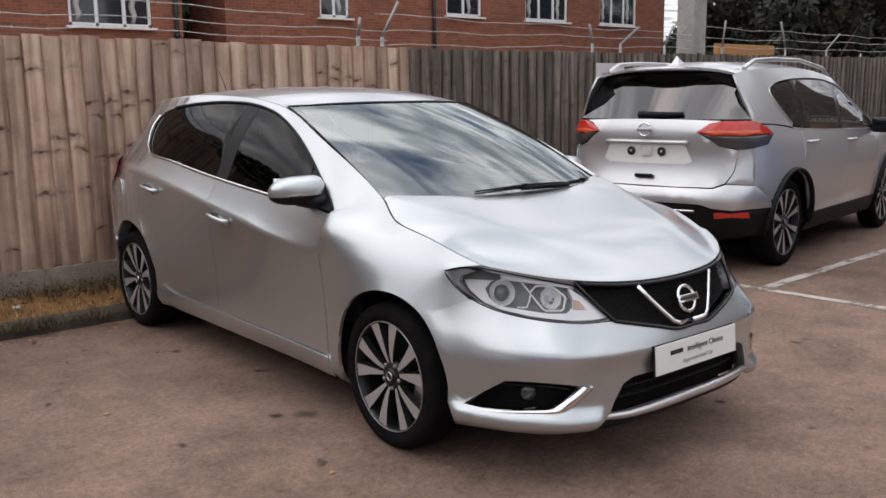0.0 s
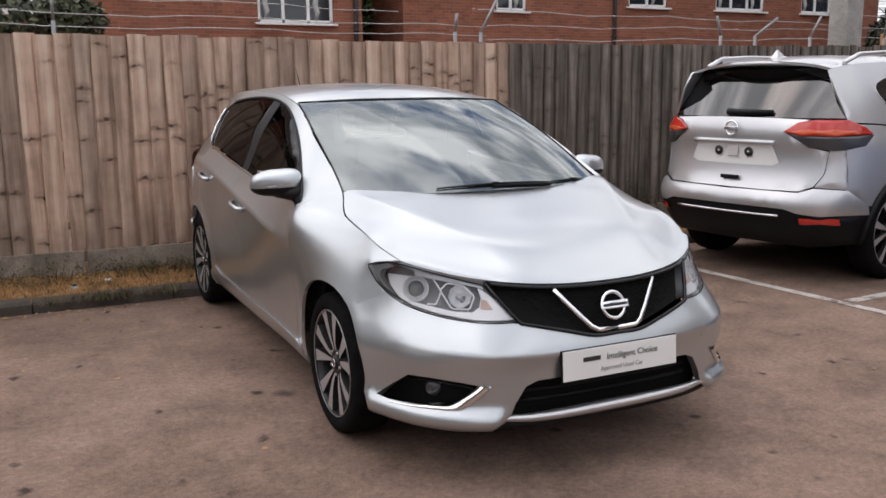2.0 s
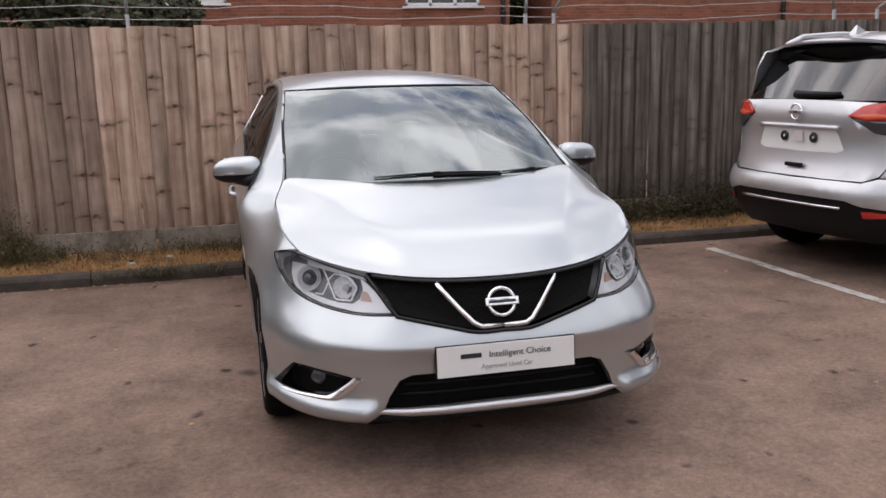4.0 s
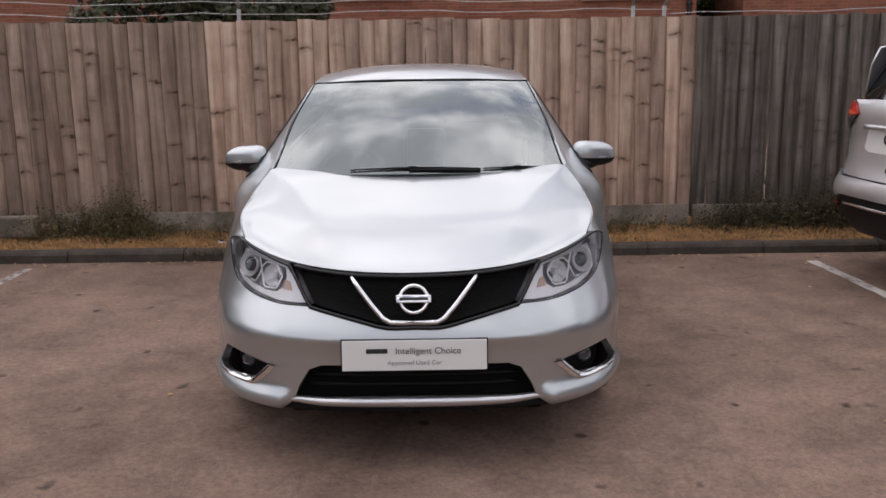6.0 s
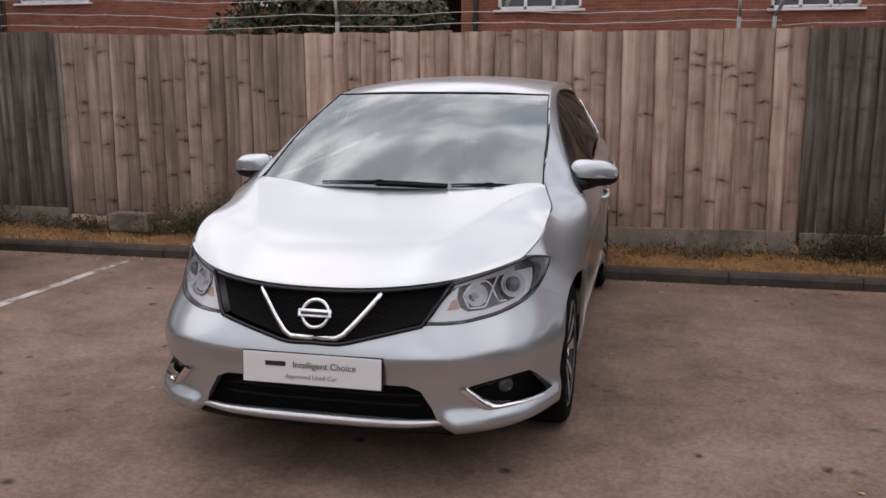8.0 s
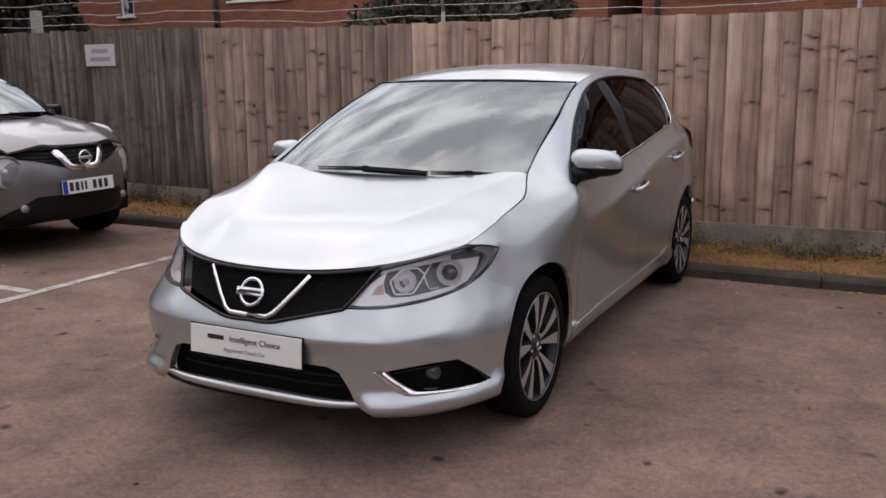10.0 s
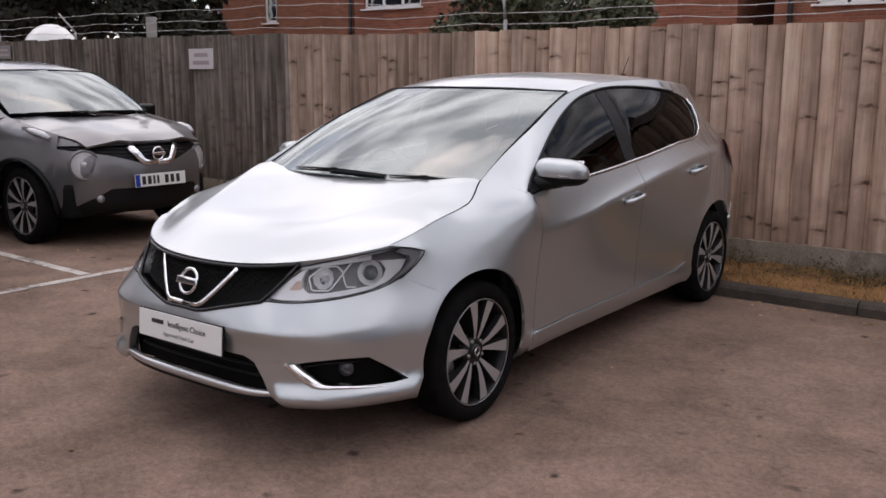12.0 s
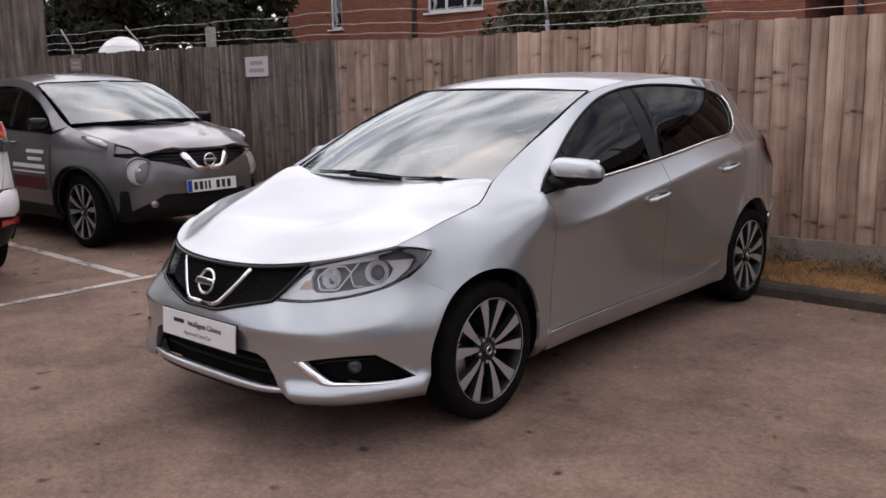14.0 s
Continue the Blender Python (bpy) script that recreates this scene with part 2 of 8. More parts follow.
def brick_wall(name, a, b, mortar):
    m = mat(name, a, 0.9, spec=0.2)
    tc = node(m, "ShaderNodeTexCoord")
    sep = node(m, "ShaderNodeSeparateXYZ")
    wire(m, tc.outputs["Object"], sep.inputs[0])
    add = node(m, "ShaderNodeMath")
    wire(m, sep.outputs[0], add.inputs[0])
    wire(m, sep.outputs[1], add.inputs[1])
    com = node(m, "ShaderNodeCombineXYZ")
    wire(m, add.outputs[0], com.inputs[0])
    wire(m, sep.outputs[2], com.inputs[1])
    bt = node(m, "ShaderNodeTexBrick", Scale=1.0)
    bt.inputs["Brick Width"].default_value = 0.225
    bt.inputs["Row Height"].default_value = 0.075
    bt.inputs["Mortar Size"].default_value = 0.006
    bt.inputs["Mortar Smooth"].default_value = 0.2
    bt.inputs["Color1"].default_value = (*a, 1)
    bt.inputs["Color2"].default_value = (*b, 1)
    bt.inputs["Mortar"].default_value = (*mortar, 1)
    wire(m, com.outputs[0], bt.inputs["Vector"])
    n = noise_tex(m, com.outputs[0], 1.2, 5, 0.65)
    c = mix(m, 0.35, bt.outputs[0], ramp(m, n, (0.3, g3(0.3)), (0.7, g3(0.7))), "OVERLAY")
    wire(m, c, bsdf(m).inputs["Base Color"])
    bump(m, bt.outputs[1], 0.3, -0.01)
    return m


def soil():
    m = mat("dry_verge_soil", (0.15, 0.1, 0.06), 0.95, spec=0.1)
    v = coords(m)
    n = noise_tex(m, v, 3.2, 6, 0.7)
    f = noise_tex(m, v, 60, 4, 0.7)
    c = ramp(m, n, (0.32, (0.11, 0.07, 0.038)), (0.5, (0.27, 0.145, 0.062)), (0.68, (0.38, 0.21, 0.09)))
    c = mix(m, 0.6, c, ramp(m, f, (0.3, g3(0.15)), (0.7, g3(0.8))), "OVERLAY")
    wire(m, c, bsdf(m).inputs["Base Color"])
    bump(m, f, 0.8, 0.02)
    return m


def paint(name, color, rough=0.34, metal=0.55):
    m = mat(name, color, rough, metal, 0.8)
    v = coords(m)
    # a thin film of road dust
    d = ramp(m, noise_tex(m, v, 2.4, 5, 0.65), (0.4, g3(0.0)), (0.8, g3(0.03)))
    c = mix(m, d, color, (0.30, 0.27, 0.24))
    wire(m, c, bsdf(m).inputs["Base Color"])
    r = ramp(m, noise_tex(m, v, 5, 4, 0.6), (0.3, g3(rough - 0.01)), (0.8, g3(rough + 0.03)))
    wire(m, r, bsdf(m).inputs["Roughness"])
    bsdf(m).inputs["Coat Weight"].default_value = 0.9
    bsdf(m).inputs["Coat Roughness"].default_value = 0.08
    return m


def glass(name, tint, rough=0.0, gloss=1.0, ior=1.52, sheen=1.0):
    m = bpy.data.materials.new(name)
    m.use_nodes = True
    nt = m.node_tree
    nt.nodes.clear()
    out = nt.nodes.new("ShaderNodeOutputMaterial")
    clear = nt.nodes.new("ShaderNodeBsdfTransparent")
    clear.inputs[0].default_value = (*tint, 1)
    shine = nt.nodes.new("ShaderNodeBsdfGlossy")
    shine.inputs[0].default_value = (gloss * sheen, gloss, gloss, 1)
    shine.inputs["Roughness"].default_value = rough
    fres = nt.nodes.new("ShaderNodeFresnel")
    fres.inputs[0].default_value = ior
    both = nt.nodes.new("ShaderNodeMixShader")
    nt.links.new(fres.outputs[0], both.inputs[0])
    nt.links.new(clear.outputs[0], both.inputs[1])
    nt.links.new(shine.outputs[0], both.inputs[2])
    nt.links.new(both.outputs[0], out.inputs[0])
    return m


def rubber():
    m = mat("tyre_rubber", (0.018, 0.018, 0.019), 0.85, spec=0.05)
    v = coords(m)
    c = ramp(m, noise_tex(m, v, 14, 5, 0.7), (0.35, (0.006, 0.006, 0.0065)), (0.8, (0.015, 0.0135, 0.013)))
    wire(m, c, bsdf(m).inputs["Base Color"])
    return m


M = dict(
    pale_lens=mat("pale_lamp_lens", (0.40, 0.40, 0.41), 0.08, 0.4, 0.6), sign_old=mat("faded_sign", (0.20, 0.19, 0.19), 0.6),
    frit=mat("printed_border", (0.02, 0.021, 0.022), 0.5),
    tarmac=asphalt(), line=worn_line(), soil=soil(),
    wood=timber("larch_boards", (0.298, 0.197, 0.144), (0.486, 0.344, 0.260), (0.624, 0.472, 0.374), 0.95),
    wood_old=timber("older_larch_boards", (0.211, 0.147, 0.109), (0.345, 0.251, 0.193), (0.465, 0.359, 0.286), 0.9),
    wood_grey=timber("weathered_boards", (0.070, 0.056, 0.046), (0.158, 0.133, 0.113), (0.288, 0.249, 0.217), 0.4, 0.3),
    kerb=concrete("kerb_concrete", (0.045, 0.037, 0.032), (0.085, 0.07, 0.058)),
    gravel=concrete("gravel_board", (0.22, 0.18, 0.145), (0.34, 0.29, 0.24), 0.5),
    post=concrete("post_concrete", (0.30, 0.29, 0.27), (0.40, 0.38, 0.36), 0.2),
    brick=brick_wall("red_brick", (0.30, 0.108, 0.063), (0.21, 0.076, 0.047), (0.21, 0.16, 0.13)),
    brick_orange=brick_wall("orange_brick", (0.29, 0.115, 0.065), (0.225, 0.085, 0.05), (0.20, 0.15, 0.12)),
    upvc=mat("white_plastic", (0.78, 0.78, 0.77), 0.4), dark_glass=mat("dark_pane", (0.02, 0.024, 0.03), 0.05, 0, 0, 0, 0.8),
    curtain=mat("net_curtain", (0.45, 0.45, 0.43), 0.9), pipe=mat("drain_pipe", (0.02, 0.018, 0.018), 0.5),
    roof=mat("roof_tile", (0.10, 0.06, 0.045), 0.9),
    wire=mat("galvanised_wire", (0.50, 0.49, 0.48), 0.45, 0.6), steel=mat("bracket_steel", (0.3, 0.3, 0.3), 0.5, 0.7),
    silver=paint("silver_paint", (0.502, 0.533, 0.549), 0.32, 0.86), silver_suv=paint("pale_silver_paint", (0.57, 0.575, 0.59), 0.34, 0.65),
    grey=paint("gunmetal_paint", (0.160, 0.157, 0.163), 0.33, 0.6), white=paint("white_paint", (0.75, 0.75, 0.74), 0.35, 0.0),
    rear_glass=glass("dark_rear_glass", (0.03, 0.033, 0.035), ior=2.0),
    blue=paint("blue_paint", (0.03, 0.09, 0.3), 0.3, 0.5),
    black=mat("black_plastic", (0.007, 0.007, 0.008), 0.5, spec=0.2), gloss_black=mat("gloss_black", (0.006, 0.006, 0.007), 0.16, 0, 0.0, 0, 0.35),
    shell=mat("dark_underbody", (0.010, 0.010, 0.010), 0.9, spec=0.1),
    chrome=mat("chrome", (0.85, 0.85, 0.86), 0.07, 1.0), satin=mat("satin_silver", (0.62, 0.62, 0.63), 0.3, 0.9),
    alloy=mat("machined_alloy", (0.50, 0.50, 0.51), 0.34, 0.6), rim_edge=mat("rim_edge_alloy", (0.42, 0.42, 0.43), 0.3, 0.7), alloy_dark=mat("dark_alloy", (0.012, 0.012, 0.013), 0.4, 0.2),
    tyre=rubber(), screen=glass("windscreen_glass", (0.42, 0.48, 0.47), ior=2.85, sheen=0.93), side_glass=glass("tinted_glass", (0.03, 0.034, 0.034), gloss=0.4),
    clear_side=glass("suv_glass", (0.62, 0.64, 0.63), ior=2.0), front_glass=glass("side_glass", (0.074, 0.081, 0.081), gloss=0.42), lens=glass("clear_lens", (0.99, 0.99, 1.0), ior=1.45),
    reflector=mat("lamp_reflector", (0.95, 0.95, 0.96), 0.10, 1.0), bowl=mat("lamp_bowl", (0.94, 0.94, 0.95), 0.25, 0.2), guide=mat("light_guide", (0.95, 0.95, 0.95), 0.4), lamp_grey=mat("lamp_grey_plastic", (0.52, 0.52, 0.53), 0.35, 0.2), lamp_end=mat("lamp_end_plastic", (0.24, 0.24, 0.245), 0.3), lamp_dark=mat("lamp_dark_plastic", (0.14, 0.14, 0.144), 0.3), lamp_tray=mat("lamp_silver_plastic", (0.80, 0.80, 0.81), 0.32, 0.15), projector=mat("projector_glass", (0.10, 0.105, 0.11), 0.06, 0.3, 0.8), indicator=mat("indicator_amber", (0.55, 0.38, 0.30), 0.3), fog=mat("dark_lamp_glass", (0.05, 0.05, 0.055), 0.08, 0.0, 0.5), mesh_black=mat("grille_black", (0.006, 0.006, 0.006), 0.6, spec=0.1),
    red_lens=mat("red_lens", (0.52, 0.024, 0.014), 0.08, 0, 0.8),
    orange=mat("orange_lens", (0.66, 0.10, 0.03), 0.12, 0, 0.6), clear_grey=mat("smoked_lens", (0.30, 0.30, 0.31), 0.1, 0.2, 0.6),
    cabin=mat("cabin_trim", (0.022, 0.022, 0.024), 0.8), seat=mat("seat_cloth", (0.03, 0.03, 0.033), 0.95),
    plate=mat("plate_white", (0.78, 0.78, 0.76), 0.35), ink=mat("print_black", (0.02, 0.02, 0.022), 0.5), ink_grey=mat("print_grey", (0.28, 0.28, 0.29), 0.5),
    eu_blue=mat("plate_blue", (0.01, 0.05, 0.35), 0.4), sign=mat("sign_white", (0.62, 0.58, 0.58), 0.5), sign_ink=mat("sign_print", (0.38, 0.30, 0.32), 0.6),
    leaf=mat("leaf_green", (0.05, 0.075, 0.028), 0.6), leaf_dark=mat("leaf_dark", (0.022, 0.028, 0.016), 0.7), bark=mat("bark", (0.06, 0.045, 0.035), 0.9),
    straw=mat("dry_grass", (0.46, 0.25, 0.095), 0.9), litter_paper=mat("white_litter", (0.74, 0.72, 0.70), 0.6), weed=mat("weed_green", (0.12, 0.105, 0.042), 0.8), orange_wood=mat("orange_timber", (0.45, 0.22, 0.08), 0.8),
    white_print=mat("white_print", (0.75, 0.75, 0.75), 0.5), red_print=mat("red_print", (0.09, 0.008, 0.010), 0.5), disc=mat("brake_disc", (0.25, 0.24, 0.23), 0.35, 0.9),
)


# ---- building tools ----
from mathutils import geometry


def spline(*pts):
    """A smooth curve v(t) through the pairs (t, v): natural cubic."""
    t, v = np.array([p[0] for p in pts], float), np.array([p[1] for p in pts], float)
    n = len(t)
    h, a = np.diff(t), np.zeros((n, n))
    r = np.zeros(n)
    a[0, 0] = a[-1, -1] = 1
    for i in range(1, n - 1):
        a[i, i - 1], a[i, i], a[i, i + 1] = h[i - 1], 2 * (h[i - 1] + h[i]), h[i]
        r[i] = 6 * ((v[i + 1] - v[i]) / h[i] - (v[i] - v[i - 1]) / h[i - 1])
    m = np.linalg.solve(a, r)

    def at(x):
        i = int(min(max(np.searchsorted(t, x) - 1, 0), n - 2))
        x = min(max(x, t[0] - 0.3), t[-1] + 0.3)
        p, q = t[i + 1] - x, x - t[i]
        return float(m[i] * p ** 3 / (6 * h[i]) + m[i + 1] * q ** 3 / (6 * h[i]) + (v[i] / h[i] - m[i] * h[i] / 6) * p + (v[i + 1] / h[i] - m[i + 1] * h[i] / 6) * q)
    return at


def steady(*pts):
    """A curve through the pairs (t, v) with no overshoot."""
    t, v = np.array([p[0] for p in pts], float), np.array([p[1] for p in pts], float)
    h = np.diff(t)
    d = np.diff(v) / h
    k = np.zeros(len(t))
    k[0], k[-1] = d[0], d[-1]
    for i in range(1, len(t) - 1):
        if d[i - 1] * d[i] > 0:
            w1, w2 = 2 * h[i] + h[i - 1], h[i] + 2 * h[i - 1]
            k[i] = (w1 + w2) / (w1 / d[i - 1] + w2 / d[i])

    def at(x):
        i = int(min(max(np.searchsorted(t, x) - 1, 0), len(t) - 2))
        if x <= t[0]:
            return float(v[0] + k[0] * (x - t[0]))
        if x >= t[-1]:
            return float(v[-1] + k[-1] * (x - t[-1]))
        s = (x - t[i]) / h[i]
        return float((2 * s ** 3 - 3 * s ** 2 + 1) * v[i] + (s ** 3 - 2 * s ** 2 + s) * h[i] * k[i] + (3 * s ** 2 - 2 * s ** 3) * v[i + 1] + (s ** 3 - s ** 2) * h[i] * k[i + 1])
    return at


def thing(name, label, category, place=None, group="", kind=""):
    ob = new(name)
    if place is not None:
        ob.matrix_world = place
    return tagged(ob, label, category, group, kind)


def link_mesh(name, mesh, material, parent, label=""):
    ob = new(name, mesh)
    if material is not None and not mesh.materials:
        mesh.materials.append(material)
    if parent is not None:
        ob.parent = parent
    if label:
        ob["label"] = label
    return ob


def part(name, bm, material, parent, label="", smooth=True):
    if smooth:
        for f in bm.faces:
            f.smooth = True
    mesh = bpy.data.meshes.new(name)
    bm.to_mesh(mesh)
    bm.free()
    return link_mesh(name, mesh, material, parent, label)


def box(size, at=(0, 0, 0), bevel=0.0, seg=2, turn=None):
    bm = bmesh.new()
    bmesh.ops.create_cube(bm, size=1)
    bmesh.ops.scale(bm, vec=size, verts=bm.verts)
    if bevel:
        bmesh.ops.bevel(bm, geom=bm.edges[:], offset=bevel, segments=seg, affect="EDGES", profile=0.7)
    if turn is not None:
        bmesh.ops.transform(bm, matrix=turn, verts=bm.verts)
    bmesh.ops.translate(bm, vec=at, verts=bm.verts)
    return bm


def rod(a, b, r, sides=8, r2=None, bm=None):
    bm = bm or bmesh.new()
    a, b = Vector(a), Vector(b)
    m = Matrix.Translation((a + b) / 2) @ (b - a).to_track_quat("Z", "Y").to_matrix().to_4x4()
    bmesh.ops.create_cone(bm, cap_ends=True, segments=sides, radius1=r, radius2=r if r2 is None else r2, depth=(b - a).length, matrix=m)
    return bm


def tube(path, r, sides=8, closed=False, flat=1.0, up=(0, 0, 1), bm=None):
    """A bar of round or flattened section along a path."""
    bm = bm or bmesh.new()
    path = [Vector(p) for p in path]
    rings, n = [], len(path)
    for i, p in enumerate(path):
        a = path[(i - 1) % n] if closed or i else p
        b = path[(i + 1) % n] if closed or i < n - 1 else p
        d = (b - a).normalized()
        s = d.cross(Vector(up))
        s = s.normalized() if s.length > 1e-4 else Vector((1, 0, 0))
        u = s.cross(d)
        rr = r(i / max(1, n - 1)) if callable(r) else r
        rings.append([bm.verts.new(p + s * math.cos(t) * rr * flat + u * math.sin(t) * rr) for t in (math.tau * k / sides for k in range(sides))])
    for i in range(n if closed else n - 1):
        a, b = rings[i], rings[(i + 1) % n]
        for k in range(sides):
            bm.faces.new((a[k], a[(k + 1) % sides], b[(k + 1) % sides], b[k]))
    if not closed:
        bm.faces.new(rings[0][::-1])
        bm.faces.new(rings[-1])
    bmesh.ops.recalc_face_normals(bm, faces=bm.faces[:])
    return bm


def lathe(profile, sides=48, axis="x"):
    """Turns (radius, along) pairs round the axis."""
    bm = bmesh.new()
    rings = []
    for r, h in profile:
        ring = []
        for k in range(sides):
            t = math.tau * k / sides
            c, s = r * math.cos(t), r * math.sin(t)
            ring.append(bm.verts.new({"x": (h, c, s), "y": (c, h, s), "z": (c, s, h)}[axis]))
        rings.append(ring)
    for a, b in zip(rings, rings[1:]):
        for k in range(sides):
            bm.faces.new((a[k], a[(k + 1) % sides], b[(k + 1) % sides], b[k]))
    bmesh.ops.remove_doubles(bm, verts=bm.verts, dist=1e-5)
    bmesh.ops.recalc_face_normals(bm, faces=bm.faces[:])
    return bm


def curve2(*pts, step=0.03, closed=False):
    """Rounds a 2D outline: a Catmull-Rom line through the points."""
    pts = [np.array(p, float) for p in pts]
    out, n = [], len(pts)
    for i in range(n if closed else n - 1):
        a, b = pts[i], pts[(i + 1) % n]
        p = pts[(i - 1) % n] if closed or i else 2 * a - b
        q = pts[(i + 2) % n] if closed or i < n - 2 else 2 * b - a
        k = max(1, int(np.linalg.norm(b - a) / step))
        for j in range(k):
            s = j / k
            out.append(tuple(0.5 * (2 * a + (b - p) * s + (2 * p - 5 * a + 4 * b - q) * s * s + (3 * a - p - 3 * b + q) * s ** 3)))
    if not closed:
        out.append(tuple(pts[-1]))
    return out


def panel(outlines, to3d, step=0.035, lip=0.0, creases=()):
    """A skin over one or more flat outlines: filled with an even net of points and laid on a surface."""
    bm = bmesh.new()
    steps = step if isinstance(step, tuple) else (step, step)
    for line in outlines:
        ring = []
        for p in line:
            p = Vector((p[0], p[1]))
            if not ring or (ring[-1] - p).length > 4e-4:
                ring.append(p)
        if (ring[0] - ring[-1]).length < 4e-4:
            ring.pop()
        n = len(ring)
        lo = [min(p[k] for p in ring) for k in (0, 1)]
        hi = [max(p[k] for p in ring) for k in (0, 1)]
        pts = np.array([tuple(p) for p in ring])
        net = []
        nx, ny = (max(1, round((hi[k] - lo[k]) / steps[k])) for k in (0, 1))
        for a in range(1, nx * 2):
            for b in range(1, ny):
                if (a + b) % 2:
                    continue
                q = np.array((lo[0] + (hi[0] - lo[0]) * a / (nx * 2), lo[1] + (hi[1] - lo[1]) * b / ny))
                if np.min(np.abs((pts - q) / np.array(steps)).max(1)) > 0.45:
                    net.append(Vector(q))
        folds, edges = [], []
        for crease in creases:
            row = [Vector(p) for p in crease if lo[0] - 0.05 < p[0] < hi[0] + 0.05]
            edges += [(n + len(folds) + k, n + len(folds) + k + 1) for k in range(len(row) - 1)]
            folds += row
        if folds:
            on = np.array([tuple(p) for p in folds])
            net = [q for q in net if np.min(np.abs((on - np.array(q)) / np.array(steps)).max(1)) > 0.75]
        out = geometry.delaunay_2d_cdt(ring + folds + net, edges, [list(range(n))], 1, 1e-5)
        vs = [bm.verts.new((v[0], v[1], 0)) for v in out[0]]
        for f in out[2]:
            bm.faces.new([vs[k] for k in f])
    for v in [v for v in bm.verts if not v.link_faces]:
        bm.verts.remove(v)
    for v in bm.verts:
        v.co = to3d(v.co.x, v.co.y)
    bmesh.ops.remove_doubles(bm, verts=bm.verts, dist=3e-4)
    bmesh.ops.recalc_face_normals(bm, faces=bm.faces[:])
    bm.normal_update()
    return bm


def mirrored(bm):
    out = bm.copy()
    bmesh.ops.scale(out, vec=(-1, 1, 1), verts=out.verts)
    bmesh.ops.reverse_faces(out, faces=out.faces[:])
    return out


# ---- ground, verge, fence ----
def flat_sheet(name, x0, x1, y0, y1, z, material, kind_label, cells=1):
    bm = bmesh.new()
    bmesh.ops.create_grid(bm, x_segments=cells, y_segments=cells, size=0.5)
    for v in bm.verts:
        v.co = Vector((x0 + (v.co.x + 0.5) * (x1 - x0), y0 + (v.co.y + 0.5) * (y1 - y0), z))
    return tagged(part(name, bm, material, None, smooth=False), kind_label, name.split("_")[0], kind="structure")


flat_sheet("ground", -450, 450, -450, 450, 0.0, M["tarmac"], "worn brown-grey tarmac car park with oil stains")


def painted_line(a, b, width=0.085):
    a, b = Vector((*a, 0)), Vector((*b, 0))
    d = (b - a).normalized()
    s = Vector((-d.y, d.x, 0)) * width / 2
    bm = bmesh.new()
    n = max(2, int((b - a).length / 0.12))
    rows = []
    for i in range(n + 1):
        p = a.lerp(b, i / n)
        rows.append([bm.verts.new(p + s * (k + 0.16 * random.uniform(-1, 1)) + Vector((0, 0, 0.004))) for k in (-1, 1)])
    for p, q in zip(rows, rows[1:]):
        bm.faces.new((p[0], q[0], q[1], p[1]))
    bmesh.ops.recalc_face_normals(bm, faces=bm.faces[:])
    return tagged(part("bay_marking", bm, M["line"], None, smooth=False), "worn white painted parking bay line on tarmac", "road marking", "bay markings", "structure")


painted_line((-3.02, -1.6), (-3.075, 2.70))
painted_line((-3.12, 0.58), (-8.4, 0.66))
painted_line((3.12, -1.6), (2.90, 2.60))
painted_line((3.08, 0.60), (8.6, 0.86))

KERB_Y, FENCE_Y = 2.90, 3.90


def kerb_row():
    base = tagged(new("kerb"), "low worn concrete kerb stones along the verge", "kerb", kind="structure")
    bm = bmesh.new()
    prof = [(0.0, -0.05), (0.012, 0.06), (0.03, 0.082), (0.055, 0.09), (0.125, 0.088), (0.125, -0.05)]
    ends = [[bm.verts.new((x, y, z)) for y, z in prof] for x in (-0.4535, -0.2, 0.2, 0.4535)]
    for a, b in zip(ends, ends[1:]):
        for k in range(len(prof) - 1):
            bm.faces.new((a[k], b[k], b[k + 1], a[k + 1]))
    bm.faces.new(ends[0])
    bm.faces.new(ends[-1][::-1])
    bmesh.ops.recalc_face_normals(bm, faces=bm.faces[:])
    mesh = bpy.data.meshes.new("kerb_stone")
    bm.to_mesh(mesh)
    bm.free()
    for i in range(34):
        ob = link_mesh("kerb_stone", mesh, M["kerb"], base)
        ob.matrix_basis = pose(-15.2 + i * 0.915, KERB_Y + random.uniform(-0.006, 0.006), random.uniform(-0.006, 0.004), random.uniform(-1, 1), random.uniform(-0.3, 0.3), random.uniform(-0.3, 0.3))


kerb_row()


def verge():
    bm = bmesh.new()
    nx, ny = 300, 14
    grid = []
    for i in range(nx + 1):
        x = -15.5 + 31.0 * i / nx
        col = []
        for j in range(ny + 1):
            y = KERB_Y + 0.11 + (FENCE_Y + 0.25 - KERB_Y - 0.11) * j / ny
            z = 0.055 + 0.028 * noise.noise((x * 2.2, y * 2.2, 0)) + 0.02 * noise.noise((x * 9, y * 9, 4)) + 0.03 * j / ny
            col.append(bm.verts.new((x, y, z)))
        grid.append(col)
    for i in range(nx):
        for j in range(ny):
            bm.faces.new((grid[i][j], grid[i + 1][j], grid[i + 1][j + 1], grid[i][j + 1]))
    tagged(part("verge", bm, M["soil"], None), "strip of dry bare soil below the fence", "verge", kind="structure")


verge()

FENCE_TOP = steady((-14, 1.99), (-9, 1.97), (-4.4, 1.925), (-2.5, 1.88), (-1.0, 1.882), (2.2, 1.868), (5.0, 1.89), (14, 1.97))
FENCE_LINE = steady((-14, 4.25), (-6.5, 4.05), (-4.4, 3.915), (-1.5, 3.85), (2.2, 3.90), (5, 3.93), (14, 4.0))


